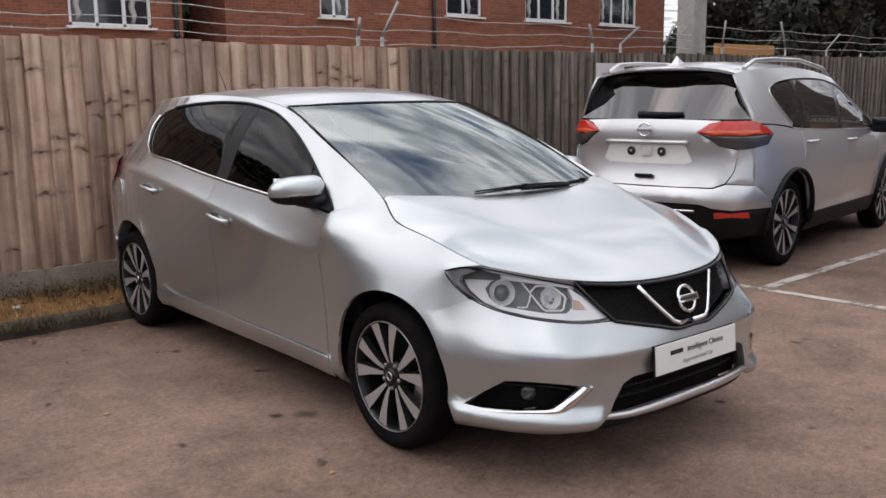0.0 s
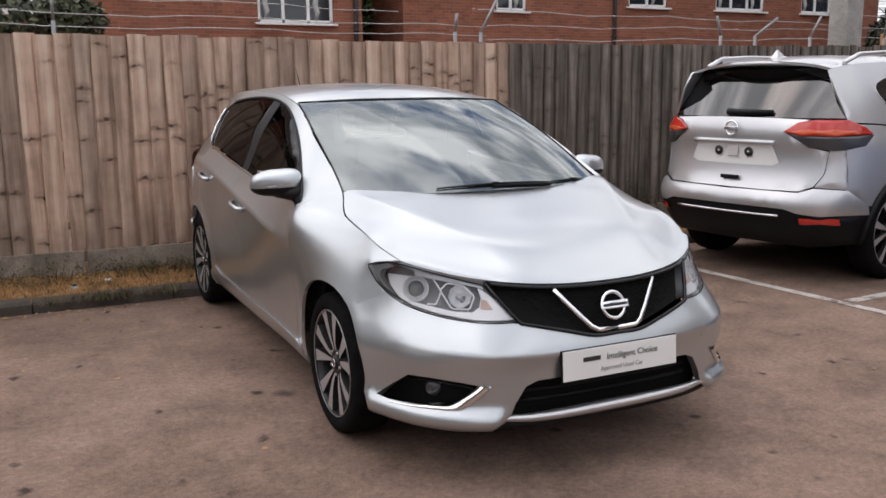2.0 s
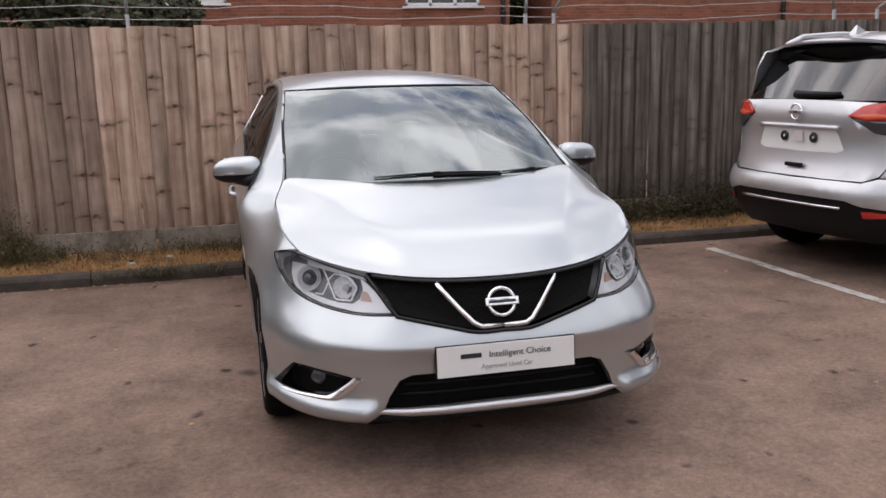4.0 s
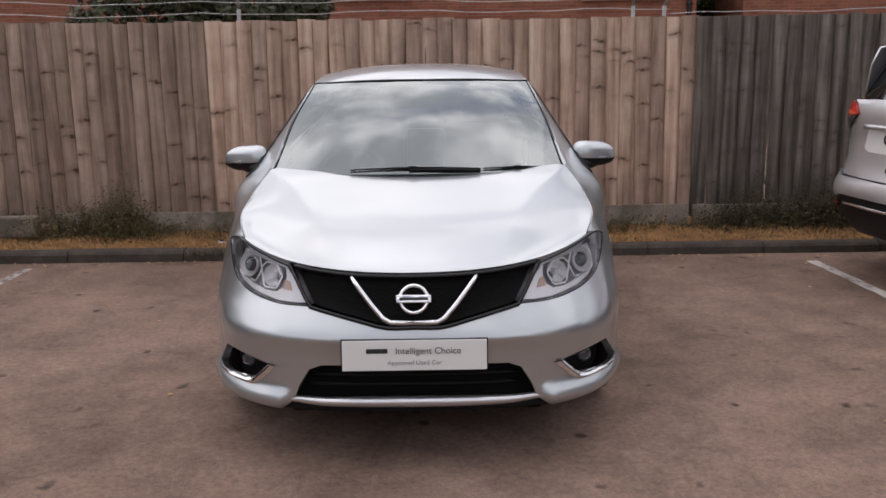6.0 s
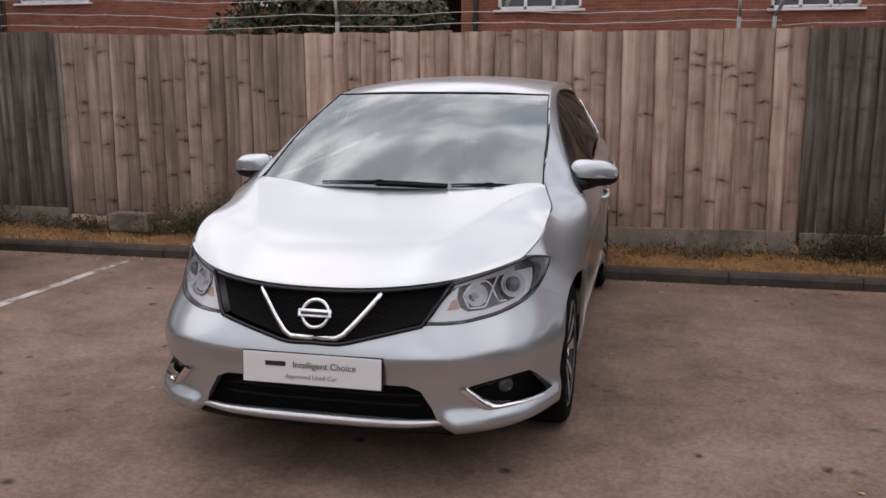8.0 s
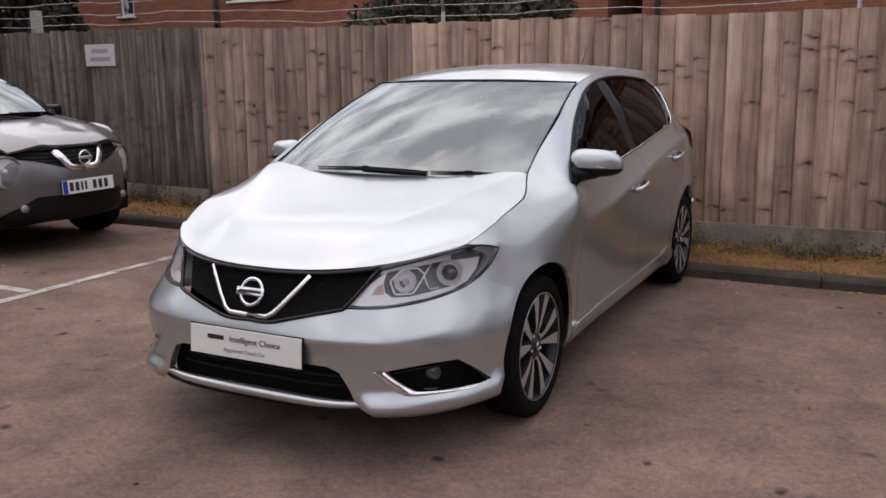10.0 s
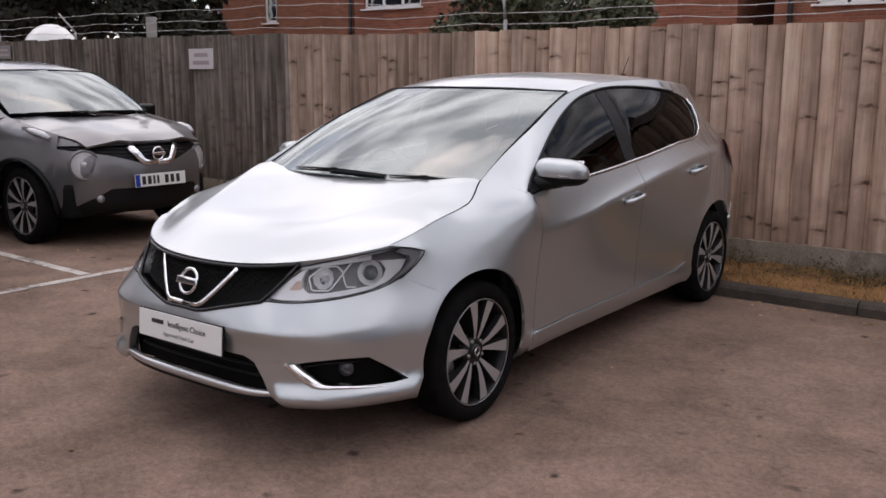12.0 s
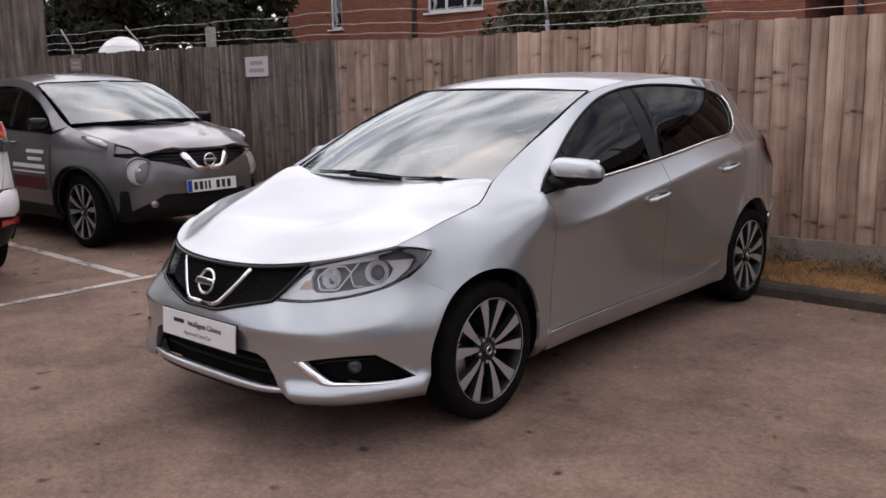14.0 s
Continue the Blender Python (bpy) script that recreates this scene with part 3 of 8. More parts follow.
def board_mesh(k):
    """A feather-edged board, thick at one edge, 1.73 m long, hung from its top."""
    rnd = random.Random(k)
    bm = bmesh.new()
    rows, n = [], 7
    for i in range(n):
        z = -1.73 * i / (n - 1)
        w0, w1 = rnd.uniform(-0.004, 0.004), rnd.uniform(-0.004, 0.004)
        cup = rnd.uniform(-0.002, 0.003)
        rows.append([bm.verts.new((x, y, z)) for x, y in ((-0.062 + w0, -0.002), (-0.062 + w0, -0.026), (-0.054 + w0, -0.036), (-0.02, -0.036 - cup), (0.030 + w1, -0.024), (0.052 + w1, -0.011), (0.056 + w1, -0.002), (0.080, -0.002), (0.080, 0.006), (-0.062 + w0, 0.006))])
    for a, b in zip(rows, rows[1:]):
        for j in range(10):
            bm.faces.new((a[j], b[j], b[(j + 1) % 10], a[(j + 1) % 10]))
    bm.faces.new(rows[0])
    bm.faces.new(rows[-1][::-1])
    bmesh.ops.recalc_face_normals(bm, faces=bm.faces[:])
    mesh = bpy.data.meshes.new("board")
    bm.to_mesh(mesh)
    bm.free()
    return mesh


def fence_stretch(name, x0, x1, material, label, older=None, until=0.0):
    base = thing(name, label, "fence")
    shapes = [board_mesh(k) for k in range(6)]
    for s in shapes:
        s.materials.append(material)
    worn = [s.copy() for s in shapes] if older else []
    for s in worn:
        s.materials.clear()
        s.materials.append(older)
    count = round((x1 - x0) / 0.132)
    for i in range(count + 1):
        x = x0 + (x1 - x0) * i / count + random.uniform(-0.004, 0.004)
        y = FENCE_LINE(x)
        turn = math.degrees(math.atan2(FENCE_LINE(x + 0.3) - FENCE_LINE(x - 0.3), 0.6))
        ob = link_mesh("board", random.choice(worn if older and x < until + random.uniform(-0.5, 0.5) else shapes), None, base)
        z = FENCE_TOP(x) + random.uniform(-0.012, 0.012)
        ob.matrix_basis = pose(x, y + random.uniform(-0.006, 0.006), z, random.uniform(-0.25, 0.25), random.uniform(-0.5, 0.5), turn + random.uniform(-2.0, 2.0))
    # arris rails and posts on the far side
    for z in (0.45, 1.05, 1.65):
        path = [(x0 + (x1 - x0) * i / 12, FENCE_LINE(x0 + (x1 - x0) * i / 12) + 0.045, z) for i in range(13)]
        part("rail", tube(path, 0.04, 4), material, base)
    return base


light_fence = fence_stretch("timber_fence", -4.32, 2.26, M["wood"], "tall close-boarded fence of tan feather-edged timber boards with dark knots", M["wood_old"], -1.9)
left_fence = fence_stretch("timber_fence", -14.0, -4.40, M["wood_grey"], "old close-boarded fence of dark grey weathered boards")
right_fence = fence_stretch("timber_fence", 2.385, 14.0, M["wood_grey"], "old close-boarded fence of dark grey weathered boards")


def gravel_boards(fence, x0, x1):
    x = x0
    while x < x1 - 0.2:
        w = min(1.8, x1 - x) - 0.02
        xm = x + w / 2
        turn = math.degrees(math.atan2(FENCE_LINE(xm + 0.3) - FENCE_LINE(xm - 0.3), 0.6))
        ob = part("gravel_board", box((w, 0.04, 0.20), (0, 0, 0), 0.006), M["gravel"], fence, "pale concrete gravel board", smooth=False)
        ob.matrix_basis = pose(xm, FENCE_LINE(xm) - 0.022, 0.15 + random.uniform(-0.008, 0.008), 0, random.uniform(-0.4, 0.4), turn)
        x += w + 0.02


gravel_boards(light_fence, -3.3, 2.32)
gravel_boards(left_fence, -14, -4.4)
gravel_boards(right_fence, 2.34, 14)


# ---- brick buildings behind the fence ----
def brick_block(name, x0, x1, y0, depth, height, openings, material, label):
    """A block with window openings cut through its front wall: openings are (x, sill, width, height, lights)."""
    house = thing(name, label, "building")
    xs = sorted({x0, x1, *[o[0] for o in openings], *[o[0] + o[2] for o in openings]})
    zs = sorted({0.0, height, *[o[1] for o in openings], *[o[1] + o[3] for o in openings]})
    bm = bmesh.new()

    def wall_piece(a, b, c, d):
        v = [bm.verts.new(p) for p in ((a, y0, c), (b, y0, c), (b, y0, d), (a, y0, d))]
        bm.faces.new(v)
    for a, b in zip(xs, xs[1:]):
        for c, d in zip(zs, zs[1:]):
            if not any(o[0] <= (a + b) / 2 <= o[0] + o[2] and o[1] <= (c + d) / 2 <= o[1] + o[3] for o in openings):
                wall_piece(a, b, c, d)
    for x, z, w, h, _ in openings:
        for p in (((x, z), (x + w, z)), ((x + w, z), (x + w, z + h)), ((x + w, z + h), (x, z + h)), ((x, z + h), (x, z))):
            (a, c), (b, d) = p
            bm.faces.new([bm.verts.new(q) for q in ((a, y0, c), (b, y0, d), (b, y0 + 0.22, d), (a, y0 + 0.22, c))])
    for a, b, p, q in ((x0, y0, x0, y0 + depth), (x1, y0, x1, y0 + depth), (x0, y0 + depth, x1, y0 + depth)):
        bm.faces.new([bm.verts.new(v) for v in ((a, b, 0), (p, q, 0), (p, q, height), (a, b, height))])
    bmesh.ops.remove_doubles(bm, verts=bm.verts, dist=1e-4)
    bmesh.ops.recalc_face_normals(bm, faces=bm.faces[:])
    part("wall", bm, material, house, smooth=False)
    bm = bmesh.new()
    e, mid, top = 0.35, y0 + depth / 2, height + 2.4
    v = [bm.verts.new(p) for p in ((x0 - e, y0 - e, height), (x1 + e, y0 - e, height), (x1 + e, mid, top), (x0 - e, mid, top), (x0 - e, y0 + depth + e, height), (x1 + e, y0 + depth + e, height))]
    for f in ((0, 1, 2, 3), (3, 2, 5, 4), (0, 3, 4), (1, 5, 2), (0, 4, 5, 1)):
        bm.faces.new([v[i] for i in f])
    part("roof", bm, M["roof"], house, smooth=False)
    for x, z, w, h, lights in openings:
        win = new("window")
        win.parent = house
        win.matrix_basis = pose(x, y0 + 0.08, z)
        fr = bmesh.new()
        bars = [((0.035, 0), (0.07, h)), ((w - 0.035, 0), (0.07, h))]
        for i in range(1, lights):
            bars.append(((w * i / lights, 0), (0.075, h)))
        for (cx, cz), (bw, bh) in bars:
            o = box((bw, 0.07, bh), (cx, 0, h / 2), 0.006, 1)
            tmp = bpy.data.meshes.new("t")
            o.to_mesh(tmp)
            o.free()
            fr.from_mesh(tmp)
            bpy.data.meshes.remove(tmp)
        for cz in (0.035, h - 0.035):
            o = box((w, 0.07, 0.07), (w / 2, 0, cz), 0.006, 1)
            tmp = bpy.data.meshes.new("t")
            o.to_mesh(tmp)
            o.free()
            fr.from_mesh(tmp)
            bpy.data.meshes.remove(tmp)
        part("window_frame", fr, M["upvc"], win, smooth=False)
        for i in range(lights):
            part("pane", box((w / lights - 0.07, 0.012, h - 0.12), (w * (i + 0.5) / lights, 0.01, h / 2)), M["dark_glass"], win, smooth=False)
            if (i + lights) % 2:
                part("curtain", tube([(w * (i + 0.3) / lights + 0.05 * (k % 2), 0.0, 0.08 + (h - 0.16) * k / 6) for k in range(7)], 0.045, 6, flat=1.5), M["curtain"], win)
        part("sill", box((w + 0.16, 0.16, 0.05), (w / 2, -0.11, -0.035), 0.008, 1), M["upvc"], win, smooth=False)
    return house


def drain_pipe(house, x, y, h):
    bm = rod((x, y - 0.07, 0), (x, y - 0.07, h), 0.055, 10)
    for z in (1.0, 2.8, 4.6):
        rod((x, y - 0.07, z), (x, y - 0.07, z + 0.06), 0.075, 10, bm=bm)
    part("drain_pipe", bm, M["pipe"], house, "black plastic drain pipe")


BY = 17.0
west = brick_block("brick_building", -22.0, -15.5, BY, 9, 6.2, [(-19.3, 3.2, 0.55, 1.2, 1), (-22.0 + 0.2, 3.0, 0.35, 1.0, 1)], M["brick_orange"], "two-storey orange-red brick building with a small white window")
drain_pipe(west, -15.55, BY, 6.2)
mid_west = brick_block("brick_building", -15.45, -4.1, BY, 9, 6.2, [(-15.05, 3.46, 2.1, 1.25, 3), (-8.5, 3.3, 1.9, 1.25, 3)], M["brick"], "two-storey red brick building with white casement windows")
mid = brick_block("brick_building", -3.3, 5.98, BY, 9, 6.2, [(-2.45, 3.06, 1.9, 1.2, 3), (3.46, 2.98, 1.8, 1.25, 3)], M["brick"], "two-storey red brick building with white casement windows")
drain_pipe(mid, 5.8, BY, 6.2)
drain_pipe(mid, -2.95, BY, 6.2)
east = brick_block("brick_building", 7.05, 23.9, BY, 9, 6.6, [(9.66, 3.42, 0.9, 1.2, 2), (13.85, 3.65, 1.35, 1.2, 2), (17.0, 3.65, 1.9, 1.2, 3), (20.45, 3.65, 1.9, 1.2, 3)], M["brick"], "long two-storey red brick building with white casement windows")
drain_pipe(east, 13.35, BY, 6.6)


# ---- unseen walls, added to block low sky light and darken reflections ----
def light_block_wall(x0, y0, x1, y1, h, t=0.3):
    a, b = Vector((x0, y0, 0)), Vector((x1, y1, 0))
    ob = part("wall", box(((b - a).length, t, h), (0, 0, h / 2), 0.02), M["wood_grey"], None, smooth=False)
    ob.matrix_world = Matrix.Translation((a + b) / 2) @ pose(0, 0, 0, 0, 0, math.degrees(math.atan2(y1 - y0, x1 - x0)))
    return tagged(ob, "plain grey boarded wall, unseen, added to block low sky light", "wall", kind="structure")


light_block_wall(-10, -15, 16, -15, 1.8)
light_block_wall(-10, -15, -10, 3.2, 4.0)
light_block_wall(16, 0.5, 16, -15, 8.0)


# ---- the silver hatchback: its surfaces ----
class Skin:
    """The outer surfaces of a car that faces -y, its front axle at y = 0: side, top, nose and tail."""

    def __init__(self, nose, width, y_front, y_back, tail, power, tail_power, shoulder, belt, waist, edge, crown):
        self.nose, self.width, self.y0, self.y1, self.tail = nose, width, y_front, y_back, tail
        self.n, self.m = power, tail_power
        self.shoulder, self.belt, self.waist, self.edge, self.crown = shoulder, belt, waist, edge, crown
        self.kept, self.risen, self.flares, self.press = {}, {}, (), None

    def low(self, y, z):
        w = self.width(z)
        if y < self.y0:
            k = min(0.9999, (self.y0 - y) / (self.y0 - self.nose(z)))
            n = self.n(z)
            return w * (1 - k ** n) ** (1 / n)
        if y > self.y1:
            k = min(0.9999, (y - self.y1) / (self.tail(z) - self.y1))
            return w * (1 - k ** self.m) ** (1 / self.m)
        return w

    def upper(self, y):
        key = round(y, 4)
        if key not in self.kept:
            zs = self.shoulder(y)
            rows = [(zs, self.low(y, zs)), (self.belt[1](y), self.belt[0](y)), (self.waist[1](y), self.waist[0](y)), (self.edge[1](y), self.edge[0](y))]
            self.kept[key] = (zs, spline(*rows), rows[-1])
        return self.kept[key]

    def side(self, y, z, out=0.0):
        zs, curve, last = self.upper(y)
        x = self.low(y, z) if z <= zs else (curve(z) if z <= last[0] else last[1])
        if self.press:
            x += self.press(y, z)
        for cy, cz, r, high in self.flares:
            d = math.hypot(y - cy, z - cz) - r
            x += high * math.exp(-(d / 0.05) ** 2) if z < 0.78 else high * math.exp(-(d / 0.05) ** 2) * max(0.0, 1 - (z - 0.78) * 20)
        return Vector((x + out, y, z))

    def rise(self, y):
        """Heights up the side above its shoulder, and how far they lie along the sheet."""
        key = round(y, 4)
        if key not in self.risen:
            zs, curve, last = self.upper(y)
            z = np.linspace(zs, last[0], 48)
            x = np.array([curve(v) for v in z])
            self.risen[key] = (z, zs + np.concatenate(([0.0], np.cumsum(np.hypot(np.diff(z), np.diff(x))))))
        return self.risen[key]

    def unroll(self, y, z):
        zz, ss = self.rise(y)
        return (y, z) if z <= zz[0] else (y, float(np.interp(z, zz, ss)) + max(0.0, z - zz[-1]))

    def roll(self, y, v):
        zz, ss = self.rise(y)
        return self.side(y, v if v <= zz[0] else float(np.interp(v, ss, zz)) + max(0.0, v - ss[-1]))

    def front(self, phi, z, out=0.0):
        w, nose, n = self.width(z) + out, self.nose(z) - out, self.n(z)
        return Vector((w * math.sin(phi) ** (2 / n), self.y0 - (self.y0 - nose) * math.cos(phi) ** (2 / n), z))

    def phi(self, x, z):
        return math.asin(min(1.0, (min(abs(x) / self.width(z), 1.0)) ** (self.n(z) / 2)))

    def phi_y(self, y, z):
        return math.acos(min(1.0, ((self.y0 - y) / (self.y0 - self.nose(z))) ** (self.n(z) / 2)))

    def back(self, phi, z, out=0.0):
        w, tail = self.width(z) + out, self.tail(z) + out
        return Vector((w * math.sin(phi) ** (2 / self.m), self.y1 + (tail - self.y1) * math.cos(phi) ** (2 / self.m), z))

    def phi_back(self, x, z):
        return math.asin(min(1.0, (min(abs(x) / self.width(z), 1.0)) ** (self.m / 2)))

    def top(self, x, y, power=2.4):
        xe, ze = self.edge[0](y), self.edge[1](y)
        zc = self.crown(y)
        return Vector((x, y, zc - (zc - ze) * min(1.3, abs(x) / xe) ** power))


def xz(skin, pts, sign=1):
    """An outline in x and z on the nose, as angles and heights."""
    return [(sign * skin.phi(x, z), z) for x, z in pts]


def on_front(skin, out=0.0):
    def to3d(p, z):
        v = skin.front(abs(p), z, out)
        return Vector((v.x if p >= 0 else -v.x, v.y, v.z))
    return to3d


hatch = Skin(
    nose=spline((0.18, -0.76), (0.23, -0.84), (0.30, -0.866), (0.38, -0.866), (0.46, -0.870), (0.51, -0.874), (0.555, -0.858), (0.60, -0.838), (0.65, -0.814), (0.70, -0.790), (0.75, -0.768), (0.80, -0.75), (0.88, -0.73)),
    width=spline((0.16, 0.78), (0.22, 0.845), (0.30, 0.868), (0.42, 0.874), (0.52, 0.880), (0.62, 0.885), (0.72, 0.888), (0.80, 0.887), (0.90, 0.880), (1.0, 0.86)),
    y_front=0.45, y_back=1.9, tail=spline((0.2, 3.44), (0.35, 3.54), (0.55, 3.56), (0.75, 3.55), (0.95, 3.50), (1.10, 3.44)),
    power=steady((0.2, 3.6), (0.46, 3.6), (0.54, 3.26), (0.61, 2.91), (0.68, 2.70), (0.75, 2.60), (0.82, 2.57), (0.9, 2.57)), tail_power=4.0,
    shoulder=steady((-0.6, 0.68), (-0.45, 0.70), (-0.2, 0.745), (0.1, 0.775), (0.5, 0.783), (0.82, 0.800), (1.1, 0.840), (1.4, 0.880), (1.8, 0.932), (2.25, 0.982), (2.77, 1.018), (3.4, 1.03)),
    belt=(steady((-0.6, 0.60), (-0.45, 0.707), (-0.2, 0.800), (0.1, 0.844), (0.37, 0.846), (0.5, 0.833), (1.5, 0.815), (2.4, 0.785), (2.8, 0.738), (3.0, 0.676), (3.2, 0.60), (3.4, 0.51)),
          steady((-0.6, 0.74), (-0.45, 0.755), (-0.2, 0.815), (0.1, 0.862), (0.37, 0.955), (0.95, 0.985), (1.6, 1.035), (2.3, 1.10), (3.0, 1.13), (3.4, 1.12))),
    waist=(steady((-0.6, 0.585), (-0.45, 0.698), (-0.2, 0.777), (0.05, 0.797), (0.2, 0.785), (0.6, 0.757), (1.2, 0.72), (1.7, 0.71), (2.4, 0.690), (2.8, 0.650), (3.0, 0.598), (3.2, 0.52), (3.4, 0.43)),
           steady((-0.6, 0.750), (-0.45, 0.780), (-0.2, 0.856), (0.05, 0.900), (0.2, 0.946), (0.6, 1.09), (1.2, 1.22), (1.7, 1.26), (2.4, 1.28), (3.0, 1.25), (3.4, 1.20))),
    edge=(steady((-0.6, 0.57), (-0.45, 0.685), (-0.2, 0.748), (0.05, 0.748), (0.11, 0.733), (0.21, 0.699), (0.7, 0.655), (1.17, 0.605), (1.6, 0.585), (2.2, 0.575), (2.6, 0.565), (2.8, 0.548), (3.0, 0.495), (3.2, 0.42), (3.4, 0.34)),
          steady((-0.6, 0.765), (-0.45, 0.799), (-0.2, 0.879), (0.05, 0.930), (0.11, 0.957), (0.21, 1.012), (0.7, 1.225), (1.17, 1.390), (1.6, 1.440), (2.2, 1.455), (2.8, 1.425), (3.2, 1.365), (3.4, 1.31))),
    crown=spline((1.0, 1.412), (1.2, 1.455), (1.5, 1.487), (1.9, 1.50), (2.5, 1.485), (3.0, 1.44), (3.3, 1.395)))

# pressed lines of the doors: a crease that climbs to the tail lamp, a hollow below it, a soft ridge over the sill
CREASE = hatch.shoulder
RIDGE = steady((-0.4, 0.36), (0.4, 0.375), (1.1, 0.405), (1.9, 0.46), (2.3, 0.52), (3.4, 0.55))
HOLLOW = spline((0.0, 0.005), (0.12, -0.003), (0.3, -0.011), (0.55, -0.017), (0.8, -0.018), (1.0, -0.016))
PRESS = steady((-0.3, 0.0), (0.0, 0.15), (0.45, 1.0), (0.9, 1.75), (2.3, 1.75), (2.7, 1.1), (3.0, 0.7), (3.3, 0.0))


def door_press(y, z):
    a, b = CREASE(y), RIDGE(y)
    if z >= a:
        d = 0.005 * math.exp(-(z - a) / 0.04)
    elif z > b:
        d = HOLLOW((a - z) / (a - b))
    else:
        d = -0.016
    return d * PRESS(y)


hatch.press = door_press
hatch.flares = ((-0.022, 0.325, 0.352, 0.012), (2.70, 0.325, 0.37, 0.014))
BONNET = spline((-0.84, 0.69), (-0.78, 0.755), (-0.66, 0.815), (-0.45, 0.880), (-0.2, 0.942), (0.05, 1.003), (0.3, 1.05))
SCREEN = spline((-0.1, 0.955), (0.0, 1.005), (0.3, 1.148), (0.6, 1.272), (0.85, 1.36), (1.0, 1.408), (1.15, 1.45))


# two pressed creases that run from the screen's corners in towards the grille
BONNET_CREASE = steady((-0.85, 0.315), (-0.7, 0.335), (-0.45, 0.40), (-0.2, 0.50), (0.05, 0.625), (0.2, 0.69))


def bonnet_at(x, y):
    xe, ze = hatch.edge[0](y), hatch.edge[1](y)
    zc, xr, k = BONNET(y), BONNET_CREASE(y), abs(x)
    inner = zc - 0.010 * (k / 0.6) ** 2
    zr = zc - 0.010 * (xr / 0.6) ** 2
    outer = ze + (xe - k) * (zr - ze) / max(0.04, xe - xr) + 0.05 * (xe - k) * (k - xr)
    soft = 0.0016 + 0.008 * min(1.0, max(0.0, (-y - 0.35) / 0.3))
    low, d = min(inner, outer), abs(inner - outer)
    z = low - soft * math.log(1 + math.exp(-d / soft))
    # the leading edge follows the top of the grille and lamps
    rim_z = lamp_line(x)
    d = (y - hatch.front(hatch.phi(x, rim_z), rim_z).y) / 0.32
    b = max(0.0, 1 - max(0.0, d)) ** 3 if abs(x) < 0.70 else 0.0
    return Vector((x, y, z * (1 - b) + b * (rim_z + 0.008)))


def lamp_line(x):
    return 0.723 + 0.10 * x * x + 0.13 * x ** 4


def screen_at(x, y):
    return Vector((x, y, SCREEN(y - 0.44 * x * x) - 0.012 * (x / 0.62) ** 2))


def arc(cx, cz, r, a0, a1, n=26, squash=1.0):
    return [(cx + r * math.cos(radians(a0 + (a1 - a0) * i / n)), cz + r * squash * math.sin(radians(a0 + (a1 - a0) * i / n))) for i in range(n + 1)]


def line2(*pts, step=0.04):
    out = []
    for a, b in zip(pts, pts[1:]):
        n = max(1, int(math.dist(a, b) / step))
        out += [(a[0] + (b[0] - a[0]) * i / n, a[1] + (b[1] - a[1]) * i / n) for i in range(n)]
    return out + [pts[-1]]


def both_sides(name, outline, material, parent, step=0.04, lip=0.014, out=0.0, skin=hatch, label=""):
    made = []
    for s in (-1, 1):
        bm = panel([outline], lambda y, z: skin.side(y, z, out), step)
        bm.normal_update()
        if sum(f.normal.x for f in bm.faces) < 0:
            bmesh.ops.reverse_faces(bm, faces=bm.faces[:])
            bm.normal_update()
        if lip:
            fold(bm, lip)
        if s < 0:
            b2 = mirrored(bm)
            bm.free()
            bm = b2
        made.append(part(name, bm, material, parent, label))
    return made


def fold(bm, lip):
    """Folds the rim of a skin inwards, so that it reads as sheet with thickness."""
    bm.normal_update()
    rim = [e for e in bm.edges if len(e.link_faces) == 1]
    normals = {tuple(round(c, 5) for c in v.co): v.normal.copy() for e in rim for v in e.verts}
    made = bmesh.ops.extrude_edge_only(bm, edges=rim)["geom"]
    for v in made:
        if isinstance(v, bmesh.types.BMVert):
            n = normals.get(tuple(round(c, 5) for c in v.co))
            if n is not None:
                v.co -= n * lip
    for e in rim:
        e.smooth = False


def fair(bm, reach):
    """Bends the wing and the rear quarter like thin plates, with their rims held: dents shorter than the reach go."""
    bmesh.ops.triangulate(bm, faces=bm.faces[:])
    bm.verts.index_update()
    n = len(bm.verts)
    p0 = np.array([tuple(v.co) for v in bm.verts])
    lap, area = np.zeros((n, n)), np.full(n, 1e-7)
    for f in bm.faces:
        if min(v.co.y for v in f.verts) > 0.75 and max(v.co.y for v in f.verts) < 2.5:
            continue
        for k in range(3):
            a, b, c = f.verts[k], f.verts[(k + 1) % 3], f.verts[(k + 2) % 3]
            u, w = a.co - c.co, b.co - c.co
            cross = max(1e-7, u.cross(w).length)
            cot = max(-6.0, min(6.0, u.dot(w) / cross)) / 2
            i, j = a.index, b.index
            lap[i, i] += cot
            lap[j, j] += cot
            lap[i, j] -= cot
            lap[j, i] -= cot
            area[c.index] += cross / 6
    rim = np.array([v.is_boundary or 0.66 < v.co.y < 2.6 for v in bm.verts])
    rows = lap[~rim] / np.sqrt(area[~rim])[:, None]
    a = rows[:, ~rim]
    # near the door the panel keeps the door's section
    fade = lambda d: min(1.0, max(0.0, d))
    near = np.array([max(fade((v.co.y - 0.24) / 0.36), fade((v.co.z - 0.98) / 0.06)) if v.co.y < 1.5 else fade((2.8 - v.co.y) / 0.2) for v in bm.verts])[~rim]
    keep = area[~rim] / reach ** 4 * (1 + 4000 * near ** 3)
    p = p0.copy()
    p[~rim] = np.linalg.solve(a.T @ a + np.diag(keep), keep[:, None] * p0[~rim] - a.T @ (rows[:, rim] @ p0[rim]))
    for v in bm.verts:
        v.co = Vector(p[v.index])


